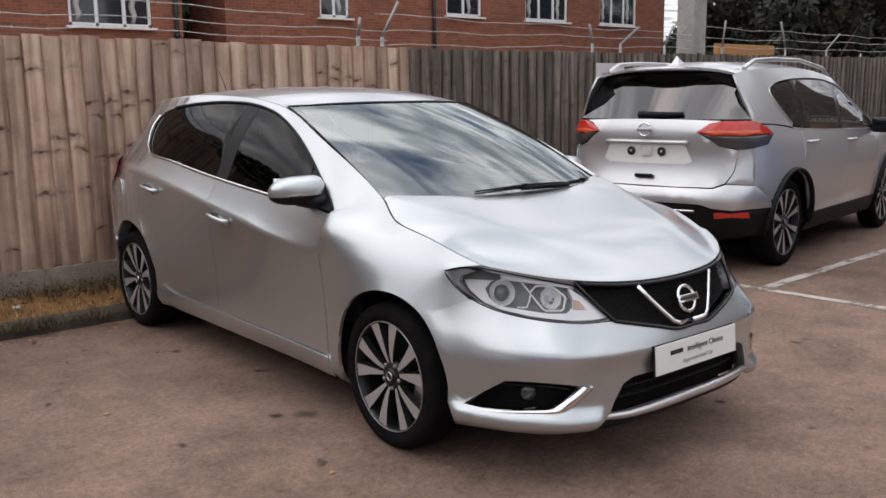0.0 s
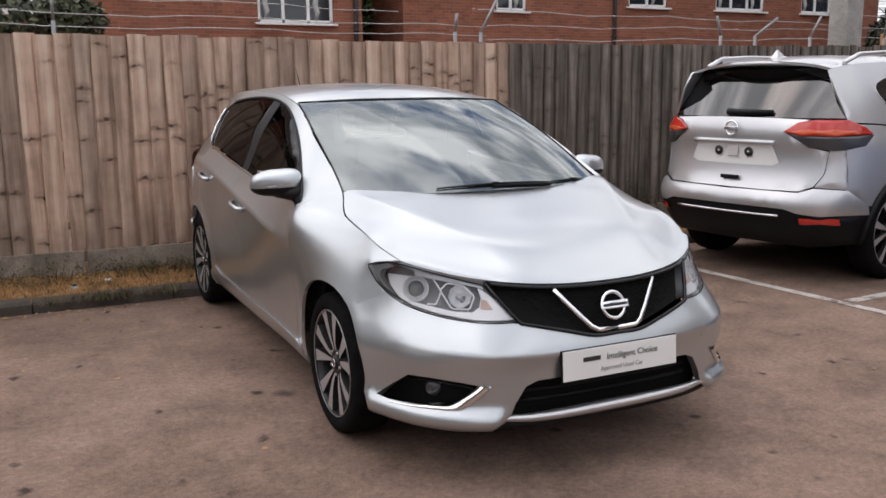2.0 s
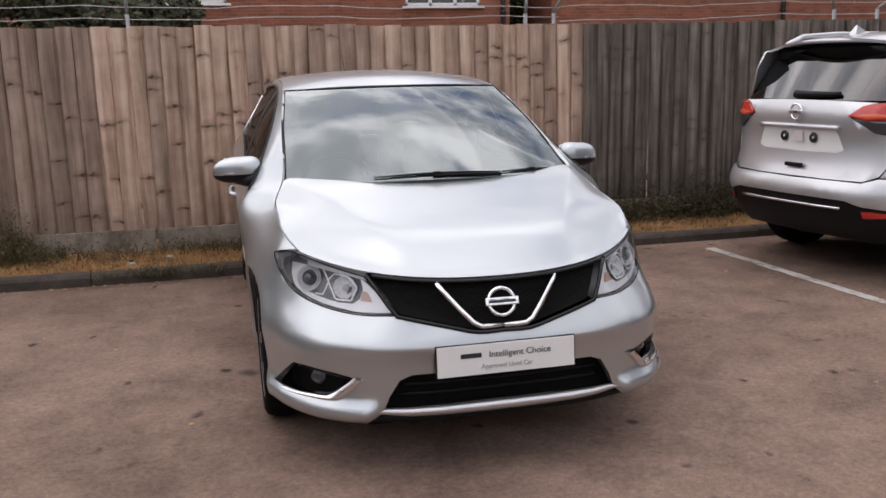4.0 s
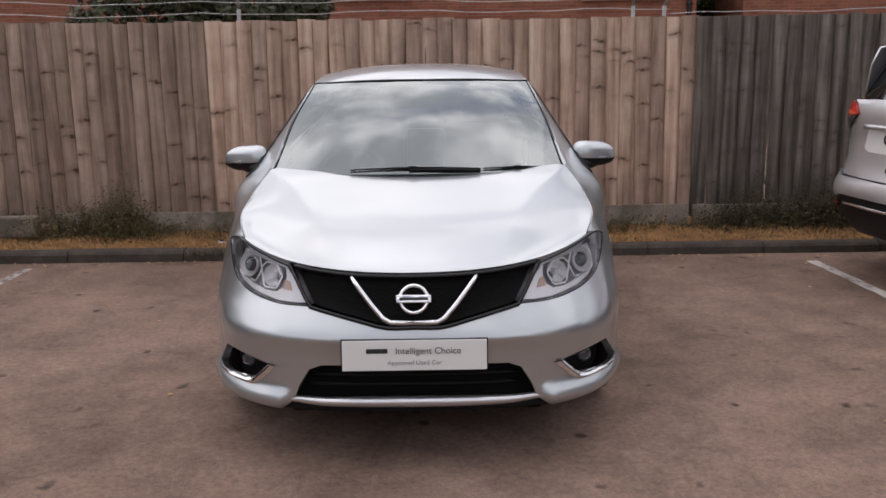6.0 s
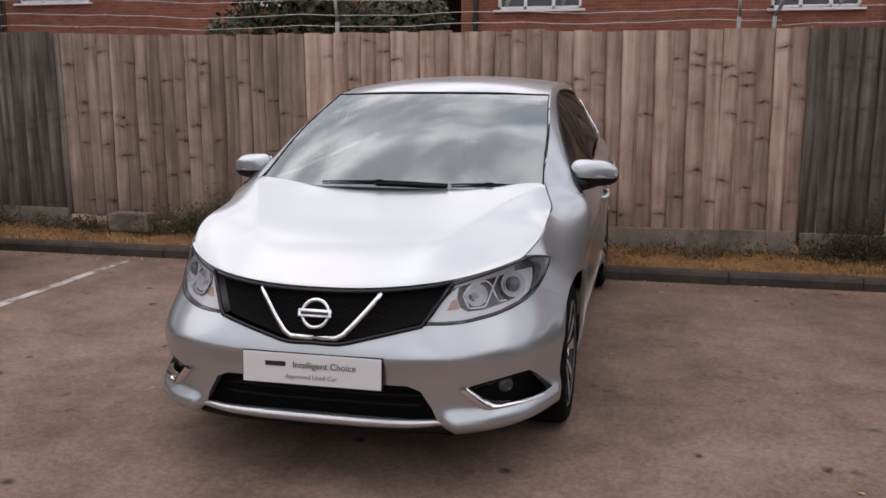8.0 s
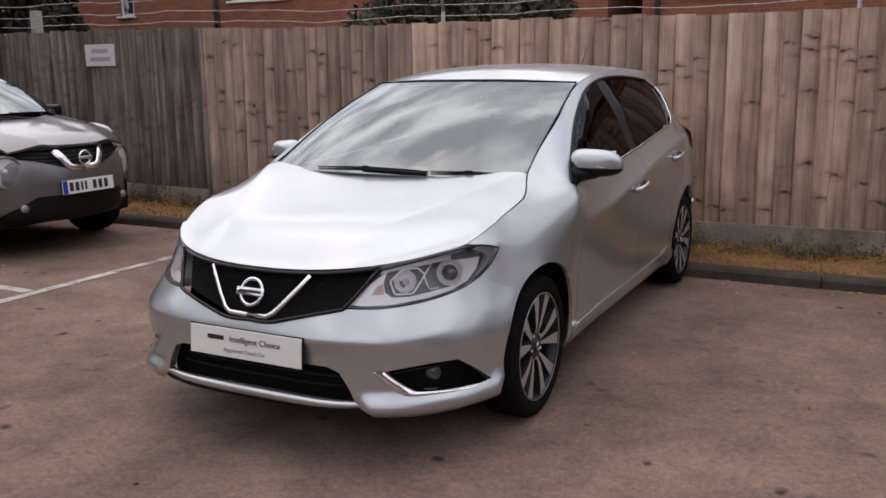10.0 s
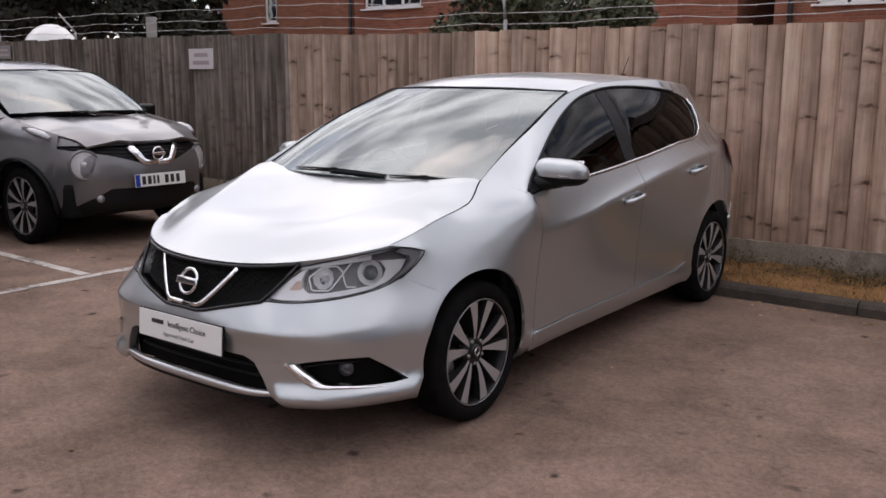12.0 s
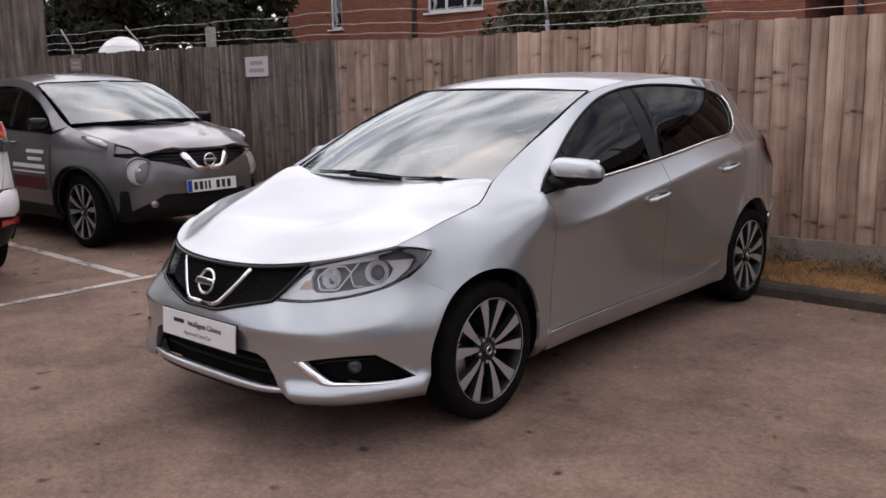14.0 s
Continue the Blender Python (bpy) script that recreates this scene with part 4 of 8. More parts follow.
def up_skin(outlines, to3d, step, lip, towards, creases=()):
    bm = panel(outlines, to3d, step, 0, creases)
    bm.normal_update()
    total = Vector((0, 0, 0))
    for f in bm.faces:
        total += f.normal * f.calc_area()
    if total.dot(Vector(towards)) < 0:
        bmesh.ops.reverse_faces(bm, faces=bm.faces[:])
    if lip:
        fold(bm, lip)
    return bm


def edge_line(skin, y0, y1, n=30):
    return [(y0 + (y1 - y0) * i / n, skin.edge[1](y0 + (y1 - y0) * i / n)) for i in range(n + 1)]


def within(p, ring):
    """Whether the point lies inside the closed outline."""
    x, y = p
    odd = False
    for (x0, y0), (x1, y1) in zip(ring, ring[1:] + ring[:1]):
        if (y0 > y) != (y1 > y) and x < x0 + (x1 - x0) * (y - y0) / (y1 - y0):
            odd = not odd
    return odd


def side_shell(car, outline, openings, seams, panels, material):
    """The whole side in one smooth skin, cut along its shut lines into wing, doors and body side, which keep the skin's shading."""
    lines = [[(y, CREASE(y) + d) for y in np.linspace(0.05, 3.08, 110)] for d in (0.0, 0.016, -0.016)]
    flat = lambda row: [hatch.unroll(*p) for p in row]
    bm = panel([flat(outline)], hatch.roll, 0.029, 0, [flat(row) for row in lines + seams])
    bm.normal_update()
    if sum(f.normal.x for f in bm.faces) < 0:
        bmesh.ops.reverse_faces(bm, faces=bm.faces[:])
    bmesh.ops.triangulate(bm, faces=bm.faces[:])
    bm.faces.index_update()
    where = {}
    for f in bm.faces:
        c = f.calc_center_median()
        if any(within((c.y, c.z), ring) for ring in openings):
            where[f.index] = ""
        else:
            where[f.index] = next((name for name, ring in panels if within((c.y, c.z), ring)), "body_side")
    fair(bm, 0.09)
    bm.normal_update()
    normals = {tuple(round(c, 5) for c in v.co): v.normal.copy() for v in bm.verts}
    seam_points = {tuple(round(c, 5) for c in v.co) for v in bm.verts if not v.is_boundary and not (v.co.y < 0.3715 and v.co.z > 0.953)}
    for name in ("front_wing", "front_door", "rear_door", "body_side"):
        piece = bm.copy()
        piece.faces.ensure_lookup_table()
        bmesh.ops.delete(piece, geom=[f for f in piece.faces if where[f.index] != name], context="FACES")
        piece.verts.index_update()
        own = {}
        rim = [v for v in piece.verts if v.is_boundary and tuple(round(c, 5) for c in v.co) in seam_points]
        moves = []
        for v in rim:
            d = sum((f.calc_center_median() - v.co for f in v.link_faces), Vector())
            moves.append((v, d.normalized() * 0.0022, normals[tuple(round(c, 5) for c in v.co)]))
        for v in piece.verts:
            own[v.index] = normals[tuple(round(c, 5) for c in v.co)]
        for v, d, n in moves:
            v.co += d - n * d.dot(n)
        count = len(piece.verts)
        faces = len(piece.faces)
        fold(piece, 0.014)
        piece.verts.index_update()
        piece.faces.index_update()
        for s in (1, -1):
            half = piece.copy() if s > 0 else mirrored(piece)
            half.faces.ensure_lookup_table()
            ob = part(name, half, material, car, "silver front door with a body-coloured handle" if name == "front_door" else "")
            mesh = ob.data
            keep = [(0.0, 0.0, 0.0)] * len(mesh.loops)
            for p in mesh.polygons:
                if p.index < faces:
                    for i in p.loop_indices:
                        k = mesh.loops[i].vertex_index
                        n = own.get(k) if k < count else None
                        if n is not None:
                            keep[i] = (s * n.x, n.y, n.z)
            mesh.normals_split_custom_set(keep)
        piece.free()
    bm.free()


def hatchback(place):
    car = thing("hatchback_car", "silver five-door hatchback parked with its nose out, on two-tone alloy wheels", "car", place)
    paint_m, dark = M["silver"], M["shell"]
    AF, AR, RF, R = (-0.022, 0.325), (2.70, 0.325), 0.350, 0.362
    # doors
    belt = lambda y: hatch.belt[1](y) - 0.012
    front_line = line2((0.43, 0.304), (0.43, 0.5), step=0.03) + curve2((0.4295, 0.52), (0.4255, 0.80), (0.402, 0.893), (0.372, 0.950), step=0.025)
    mid_line = line2((1.5325, 0.312), (1.5325, 0.7), (1.5175, 0.95), (1.512, belt(1.512)), step=0.03)
    rear_line = curve2((2.33, belt(2.33)), (2.425, 1.086), (2.512, 1.022), (2.548, 0.92), (2.543, 0.80), (2.497, 0.675), (2.430, 0.592), (2.375, 0.530), (2.335, 0.470), (2.285, 0.405), (2.20, 0.341), step=0.03)
    foot = line2((2.20, 0.341), (2.08, 0.318), (1.5325, 0.312), step=0.03)
    fd = front_line + [(y, belt(y)) for y in np.linspace(0.42, 1.50, 22)] + mid_line[::-1]
    rd = mid_line + [(y, belt(y)) for y in np.linspace(1.53, 2.31, 18)] + rear_line + foot[1:-1]
    sill = line2((0.434, 0.298), (1.53, 0.307), (2.08, 0.313), (2.19, 0.334)) + line2((2.25, 0.345), (2.325, 0.30), (2.338, 0.205), (0.434, 0.198))
    both_sides("sill", sill, paint_m, car, 0.05, 0.02, 0.011)
    sill_end = line2((2.195, 0.338), (2.262, 0.340), (2.325, 0.398), (2.345, 0.440), (2.347, 0.30), (2.24, 0.30), (2.195, 0.338), step=0.03)[:-1]
    both_sides("sill_end", sill_end, paint_m, car, 0.03, 0.01, -0.002)
    # body side with pillars, roof rail and rear quarter
    dlo_top = curve2((0.375, 0.958), (0.60, 1.085), (0.80, 1.195), (1.0, 1.290), (1.2, 1.358), (1.45, 1.400), (1.75, 1.415), (2.1, 1.408), (2.45, 1.382), (2.62, 1.345), (2.675, 1.29), (2.66, 1.22), (2.58, 1.15), (2.45, 1.105), (2.33, 1.092), step=0.04)
    side = arc(*AF, RF, 130, -12) + line2((0.322, 0.225), (0.335, 0.175), (0.428, 0.175), (0.43, 0.304), step=0.025)
    side += line2((0.46, 0.305), (1.5325, 0.312), (2.08, 0.318), (2.20, 0.341), step=0.03) + line2((2.26, 0.343), (2.322, 0.40), (2.345, 0.44), step=0.03)
    side += arc(*AR, R, 160, 38)[:-1]
    side += line2((3.10, 0.55), (3.26, 0.62))
    side += curve2((3.30, 0.70), (3.28, 0.80), (3.18, 0.86), (3.14, 0.94), (3.22, 1.02), (3.33, 1.08), (3.40, 1.18), (3.36, 1.27), step=0.04)
    side += edge_line(hatch, 3.30, -0.415, 96)
    side += curve2((-0.40, 0.810), (-0.35, 0.802), (-0.298, 0.788), (-0.313, 0.762), (-0.365, 0.706), (-0.397, 0.686), step=0.02) + line2((-0.38, 0.678), (-0.32, 0.649), (-0.25, 0.614), step=0.014)
    sill_top = [(y, belt(y)) for y in np.linspace(2.33, 0.40, 48)]
    opening = dlo_top[:-1] + sill_top + [(0.372, 0.950)]
    foot_of_pillar = [(0.372, 0.950), (0.30, 0.985), (0.20, 1.012)]
    wing = [(-0.6, 0.1), (0.43, 0.1)] + front_line + foot_of_pillar[1:] + [(0.10, 1.1), (-0.6, 1.1)]
    side_shell(car, side, [opening], [front_line, mid_line, rear_line, opening + opening[:1], foot_of_pillar], [("front_door", fd), ("rear_door", rd), ("front_wing", wing)], paint_m)
    # side windows with their black surround and bright strip
    inset = -0.006
    fw = [(y, hatch.belt[1](y) + 0.004) for y in np.linspace(0.66, 1.41, 16)] + line2((1.42, 1.1), (1.405, 1.400)) + curve2((1.36, 1.394), (1.2, 1.362), (1.0, 1.294), (0.82, 1.208), (0.70, 1.142), (0.665, 1.05), step=0.04)
    both_sides("front_side_window", fw, M["front_glass"], car, 0.06, 0.004, inset, label="clear side window glass")
    rw = [(y, hatch.belt[1](y) + 0.004) for y in np.linspace(1.54, 2.33, 14)] + curve2((2.45, 1.104), (2.585, 1.150), (2.664, 1.222), (2.678, 1.290), (2.622, 1.348), (2.45, 1.385), (2.1, 1.411), (1.75, 1.418), (1.53, 1.409), step=0.04)
    both_sides("rear_side_window", rw, M["side_glass"], car, 0.06, 0.004, inset, label="dark privacy glass")
    pillar = line2((1.418, 1.01), (1.545, 1.022), (1.53, 1.405), (1.40, 1.392), (1.415, 1.2))
    both_sides("pillar_cover", pillar, M["black"], car, 0.06, 0.004, -0.004)
    sail = line2((0.37, 0.951), (0.665, 0.966), (0.67, 1.130), (0.60, 1.092), (0.48, 1.024))
    both_sides("mirror_sail", sail, M["black"], car, 0.05, 0.004, -0.003)
    for s in (-1, 1):
        strip = [hatch.side(y, hatch.belt[1](y) - 0.004, 0.005) for y in np.linspace(0.66, 2.36, 40)] + [hatch.side(y, z, 0.006) for y, z in ((2.47, 1.108), (2.585, 1.153), (2.66, 1.222), (2.672, 1.285), (2.63, 1.335))]
        part("bright_strip", tube([(s * p.x, p.y, p.z) for p in strip], 0.0075, 6, flat=0.6), M["chrome"], car, "bright window strip")
        seal = [hatch.side(y, z, 0.0) for y, z in dlo_top[:-14]]
        part("window_seal", tube([(s * p.x, p.y, p.z) for p in seal], 0.009, 6, flat=0.7), M["black"], car, "black rubber seal")
    # bonnet
    front_edge = lambda x: hatch.front(hatch.phi(x, lamp_line(x)), lamp_line(x)).y + 0.005
    half = [(x, front_edge(x)) for x in np.linspace(0, 0.685, 22)]
    half += [(hatch.edge[0](y) - 0.0065, y) for y in np.linspace(-0.41, 0.205, 24)]
    half += [(0.665, 0.212)] + [(x, 0.028 + 0.42 * x * x) for x in np.linspace(0.62, 0.0, 14)]
    outline = half[:-1] + [(-x, y) for x, y in half[::-1]][:-1]
    folds = [[(k * (BONNET_CREASE(y) + d), y) for y in np.linspace(-0.62, 0.14, 40)] for k in (-1, 1) for d in (0.0, 0.014, -0.014)]
    part("bonnet", up_skin([outline], bonnet_at, 0.03, 0.02, (0, 0, 1), folds), paint_m, car, "silver bonnet with two raised creases")
    # windscreen, roof
    cowl = [(x, 0.004 + 0.42 * x * x) for x in np.linspace(0, 0.66, 14)]
    rail = [(hatch.edge[0](y) - 0.012, y) for y in np.linspace(0.26, 1.14, 22)]
    head = [(x, 0.985 + 0.44 * x * x) for x in np.linspace(0.585, 0, 12)]
    half = cowl + rail + head
    outline = half[:-1] + [(-x, y) for x, y in half[::-1]][:-1]
    ws = up_skin([outline], screen_at, 0.05, 0.005, (0, -1, 1))
    part("windscreen", ws, M["screen"], car, "raked windscreen reflecting clouds").visible_shadow = False
    def ring_point(k, inset):
        x, y = half[k]
        a, b = Vector(half[max(0, k - 1)]), Vector(half[min(len(half) - 1, k + 1)])
        t = (b - a).normalized()
        side_in = Vector((-t.y, t.x))
        return (max(0.0, x + side_in.x * inset), y + side_in.y * inset)
    widths = [0.055 if k < 13 else (0.052 if k < 17 else (0.040 if k < 34 else 0.045)) for k in range(len(half))]
    frit = bmesh.new()
    for s in (-1, 1):
        rows = []
        for k in range(len(half)):
            (x0, y0), (x1, y1) = half[k], ring_point(k, widths[k])
            rows.append([frit.verts.new(Vector((s * q.x, q.y, q.z)) - Vector((0, -0.002, 0.004))) for q in (screen_at(x0, y0), screen_at(x1, y1))])
        for a, b in zip(rows, rows[1:]):
            frit.faces.new((a[0], b[0], b[1], a[1]))
    bmesh.ops.recalc_face_normals(frit, faces=frit.faces[:])
    part("screen_border", frit, M["frit"], car, "black printed border of the windscreen")
    border = [screen_at(x, y) + Vector((0, 0, 0.002)) for x, y in half[14:]]
    for s in (-1, 1):
        part("screen_seal", tube([(s * p.x, p.y, p.z) for p in border], 0.0028, 6), M["black"], car, "black windscreen seal")
    rail = [(hatch.edge[0](y) - 0.008, y) for y in np.linspace(1.17, 3.25, 40)]
    half = [(x, 1.0 + 0.44 * x * x) for x in np.linspace(0, 0.595, 12)] + rail + [(x, 3.36 - 0.35 * x * x) for x in np.linspace(0.375, 0, 12)]
    outline = half[:-1] + [(-x, y) for x, y in half[::-1]][:-1]
    part("roof", up_skin([outline], lambda x, y: hatch.top(x, y), 0.05, 0.02, (0, 0, 1)), paint_m, car)
    part("aerial", rod((0, 2.95, 1.43), (0.0, 3.10, 1.62), 0.004, 6, 0.002), M["black"], car, "thin black roof aerial")
    # tail: tailgate, glass, bumper, lamps
    def tail_at(p, z):
        v = hatch.back(abs(p), z)
        for cy, cz, r, high in hatch.flares:
            v.x += high * math.exp(-((math.hypot(v.y - cy, z - cz) - r) / 0.05) ** 2)
        return Vector((v.x if p >= 0 else -v.x, v.y, v.z))
    lim = hatch.phi_back
    tg = [(-lim(0.62, 0.62), 0.62), (lim(0.62, 0.62), 0.62), (lim(0.66, 0.8), 0.8), (lim(0.56, 0.84), 0.84), (lim(0.56, 0.98), 0.98), (-lim(0.56, 0.98), 0.98), (-lim(0.56, 0.84), 0.84), (-lim(0.66, 0.8), 0.8)]
    part("tailgate", up_skin([line2(*tg, tg[0], step=0.06)[:-1]], tail_at, 0.07, 0.015, (0, 1, 0)), paint_m, car)
    ty = lambda y, z: math.acos((max(0.0, (y - hatch.y1) / (hatch.tail(z) - hatch.y1))) ** (hatch.m / 2))
    corner = [(ty(y, z), z) for y, z in ((3.055, 0.22), (3.066, 0.33), (3.06, 0.40), (3.035, 0.475), (2.997, 0.546), (3.10, 0.548), (3.26, 0.618))]
    rb = [(-p, z) for p, z in corner[::-1]] + corner
    part("rear_bumper", up_skin([line2(*rb, rb[0], step=0.03)[:-1]], tail_at, 0.05, 0.015, (0, 1, 0)), paint_m, car)
    bm = bmesh.new()
    v = [bm.verts.new(p) for p in ((-0.54, 3.40, 0.985), (0.54, 3.40, 0.985), (0.36, 3.28, 1.36), (-0.36, 3.28, 1.36))]
    bm.faces.new(v)
    part("rear_window", bm, M["side_glass"], car)
    for s in (-1, 1):
        lamp = curve2((2.97, 1.005), (3.10, 1.045), (3.30, 1.06), (3.42, 1.0), (3.42, 0.86), (3.28, 0.82), (3.13, 0.88), closed=True, step=0.04)
        bm = panel([lamp], lambda y, z: hatch.side(y, z, 0.006), 0.05, 0)
        bm = bm if s > 0 else mirrored(bm)
        part("tail_lamp", bm, M["red_lens"], car, "red tail lamp")
    # the lower corners of the bumper stand out as blades below the fog lamps
    BLADE = spline((0.19, 0.010), (0.222, 0.030), (0.25, 0.036), (0.285, 0.022), (0.314, 0.0), (0.36, 0.0))

    def P(p, z):
        v = on_front(hatch)(p, z)
        if z < 0.314:
            k = min(1.0, max(0.0, (abs(v.x) - 0.45) / 0.045))
            v = on_front(hatch, BLADE(z) * k * k * (3 - 2 * k))(p, z)
        elif z > 0.44:
            # a ledge that catches the sky, folded along a line that dips towards the plate
            d = z - ledge(v.x)
            k = max(0.0, 1 - d / 0.11) if d > 0 else max(0.0, 1 + d / 0.06) ** 2
            v = on_front(hatch, 0.010 * k * min(1.0, max(0.0, (0.84 - abs(v.x)) / 0.3)))(p, z)
        # the corner swells towards the arch
        cy, cz, r, high = hatch.flares[0]
        v.x += math.copysign(high * math.exp(-((math.hypot(v.y - cy, z - cz) - r) / 0.05) ** 2), p)
        return v

    def ledge(x):
        return 0.497 + 0.05 * x * x
    # front bumper, with openings for the two grilles and the fog lamps
    hl_low = [(0.383, 0.611), (0.46, 0.614), (0.56, 0.620), (0.65, 0.634), (0.715, 0.660), (0.742, 0.684)]
    grille_low = [(0.0, 0.548), (0.10, 0.548), (0.20, 0.571), (0.30, 0.594), (0.383, 0.611)]
    low_grille = [(0.445, 0.285), (0.430, 0.325), (0.405, 0.365), (0.345, 0.406), (0.0, 0.412)]
    fog_top = [(0.525, 0.389), (0.60, 0.407), (0.69, 0.417), (0.748, 0.414)]
    fog_low = [(0.525, 0.389), (0.575, 0.345), (0.615, 0.317), (0.70, 0.309), (0.785, 0.300)]

    def half_pieces(s):
        def c(pts, step=0.025):
            return [(s * hatch.phi(x, z), z) for x, z in curve2(*pts, step=step)]
        fy = lambda y, z: (s * hatch.phi_y(y, z), z)
        tip = (s * hatch.phi(0.806, 0.303), 0.303)
        edge = -0.370
        arch_top = [fy(-0.397, 0.6855)] + [fy(y, z - 0.0006) for y, z in line2((-0.38, 0.678), (-0.32, 0.649), (-0.25, 0.614), step=0.014)] + [fy(y, z) for y, z in arc(*AF, RF, 130, 174, 12)] + [fy(edge, 0.34)]
        top = c(grille_low) + c(hl_low)[1:] + arch_top + [tip, (s * hatch.phi(0.782, 0.36), 0.36)]
        top += c(fog_top)[::-1] + [(s * hatch.phi(0.46, 0.391), 0.391), (s * hatch.phi(0.392, 0.387), 0.387)] + c(low_grille[3:])
        low = [tip, fy(edge, 0.34), fy(edge, 0.30), fy(edge + 0.012, 0.20), (s * hatch.phi(0.60, 0.20), 0.20), (s * hatch.phi(0.49, 0.215), 0.22), (s * hatch.phi(0.462, 0.255), 0.255)]
        low += c(low_grille[:3]) + [(s * hatch.phi(0.392, 0.387), 0.387), (s * hatch.phi(0.46, 0.391), 0.391)] + c(fog_low)
        return [top, low]
    pieces = half_pieces(1) + half_pieces(-1)
    fold_line = [(math.copysign(hatch.phi(x, ledge(x)), x), ledge(x)) for x in np.linspace(-0.78, 0.78, 90)]
    part("front_bumper", up_skin(pieces, P, (0.03, 0.018), 0.03, (0, -1, 0), [[(p, z + d) for p, z in fold_line] for d in (0.0, 0.012, -0.012)]), paint_m, car, "silver front bumper with a faint scuff")
    eye_cover = [(hatch.phi(x, z), z) for x, z in curve2((0.435, 0.468), (0.447, 0.512), (0.470, 0.524), (0.556, 0.532), (0.548, 0.478), (0.520, 0.462), closed=True, step=0.012)]
    part("towing_eye_cover", up_skin([eye_cover], lambda p, z: P(p, z) + Vector((0, -0.0012, 0)), 0.012, 0.003, (0, -1, 0)), paint_m, car, "body-coloured towing eye cover")
    # upper grille: black mesh, V-shaped bright bar, round badge
    gt = lamp_line
    outline = xz(hatch, curve2(*grille_low, step=0.03)) + xz(hatch, [(0.412, 0.65), (0.44, 0.695), (0.47, gt(0.47))])
    outline += xz(hatch, [(x, gt(x) - 0.004) for x in np.linspace(0.45, 0, 12)])
    whole = outline[:-1] + [(-p, z) for p, z in outline[::-1]][:-1]
    grille = part("grille", up_skin([whole], on_front(hatch, -0.035), 0.05, 0.0, (0, -1, 0)), M["shell"], car, "black mesh grille")
    bm = bmesh.new()
    for i in range(-11, 12):
        for j in range(0, 8):
            x, z = i * 0.041 + (j % 2) * 0.0205, 0.562 + j * 0.024
            inside = 0.572 + max(0, abs(x) - 0.10) * 0.34 < z < gt(x) - 0.012 and abs(x) < 0.36 + (z - 0.629) * 0.55
            if inside:
                p = P(math.copysign(hatch.phi(x, z), x), z)
                for a, b in (((-0.020, 0.0), (0.0, 0.011)), ((0.0, 0.011), (0.020, 0.0)), ((-0.020, 0.0), (0.0, -0.011)), ((0.0, -0.011), (0.020, 0.0))):
                    rod((p.x + a[0], p.y + 0.014, p.z + a[1]), (p.x + b[0], p.y + 0.014, p.z + b[1]), 0.0018, 4, bm=bm)
    part("mesh", bm, M["mesh_black"], grille, "honeycomb grille mesh", smooth=False)
    rim = [P(p, z) + Vector((0, -0.002, 0)) for p, z in whole]
    part("grille_frame", tube(rim, 0.008, 6, closed=True), M["gloss_black"], car, "gloss black grille frame")
    for s in (-1, 1):
        bar = [P(s * hatch.phi(x, z), z) + Vector((0, -0.006, 0)) for x, z in ((0.232, 0.718), (0.205, 0.684), (0.155, 0.625), (0.112, 0.580), (0.085, 0.566), (0.0, 0.564))]
        part("bright_bar", tube(bar, lambda t: 0.0065 + 0.0008 * t, 8, flat=1.5, up=(0, 1, 0)), M["chrome"], car, "bright V-shaped grille bar")
    badge = new("badge")
    badge.parent = car
    badge.matrix_basis = pose(0, -0.832, 0.646, -20)
    part("ring", tube([(0.05 * math.cos(t), 0, 0.05 * math.sin(t)) for t in np.linspace(0, math.tau, 40)[:-1]], 0.0075, 8, closed=True, up=(0, 1, 0)), M["chrome"], badge)
    part("name_bar", box((0.128, 0.012, 0.029), (0, -0.006, 0), 0.003), M["chrome"], badge)
    part("mark", box((0.104, 0.004, 0.011), (0, -0.0125, 0), 0.001), M["ink"], badge)
    # headlamps
    for s in (-1, 1):
        headlamp(car, s)
    # lower grille, its slats, splitter
    half = xz(hatch, curve2(*low_grille, step=0.03))
    whole = half + [(-p, z) for p, z in half[::-1]][1:] + xz(hatch, [(x, 0.27) for x in np.linspace(0.42, 0.0, 8)], -1) + xz(hatch, [(x, 0.27) for x in np.linspace(0.06, 0.42, 8)])
    low = part("lower_grille", up_skin([whole], on_front(hatch, -0.09), 0.05, 0, (0, -1, 0)), M["shell"], car, "black lower grille")
    for z in (0.318, 0.355):
        bar = [on_front(hatch, -0.05)(math.copysign(hatch.phi(x, z), x), z) for x in np.linspace(-0.41, 0.41, 24)]
        part("slat", tube(bar, 0.006, 6), M["black"], low)
    lipbar = [P(math.copysign(hatch.phi(x, 0.27), x), 0.262 + 0.10 * max(0, abs(x) - 0.35) ** 1.2) + Vector((0, 0.012, -0.002)) for x in np.linspace(-0.485, 0.485, 44)]
    part("splitter", tube(lipbar, lambda t: 0.006 + 0.015 * math.sin(math.pi * min(1, max(0, t))) ** 0.4, 10, flat=1.1), M["satin"], car, "satin silver splitter below the grille")
    under = [(on_front(hatch, -0.02)(math.copysign(hatch.phi(x, 0.235), x), 0.235)) for x in np.linspace(-0.62, 0.62, 30)]
    part("air_dam", tube(under, 0.022, 8), M["black"], car, "black plastic air dam")
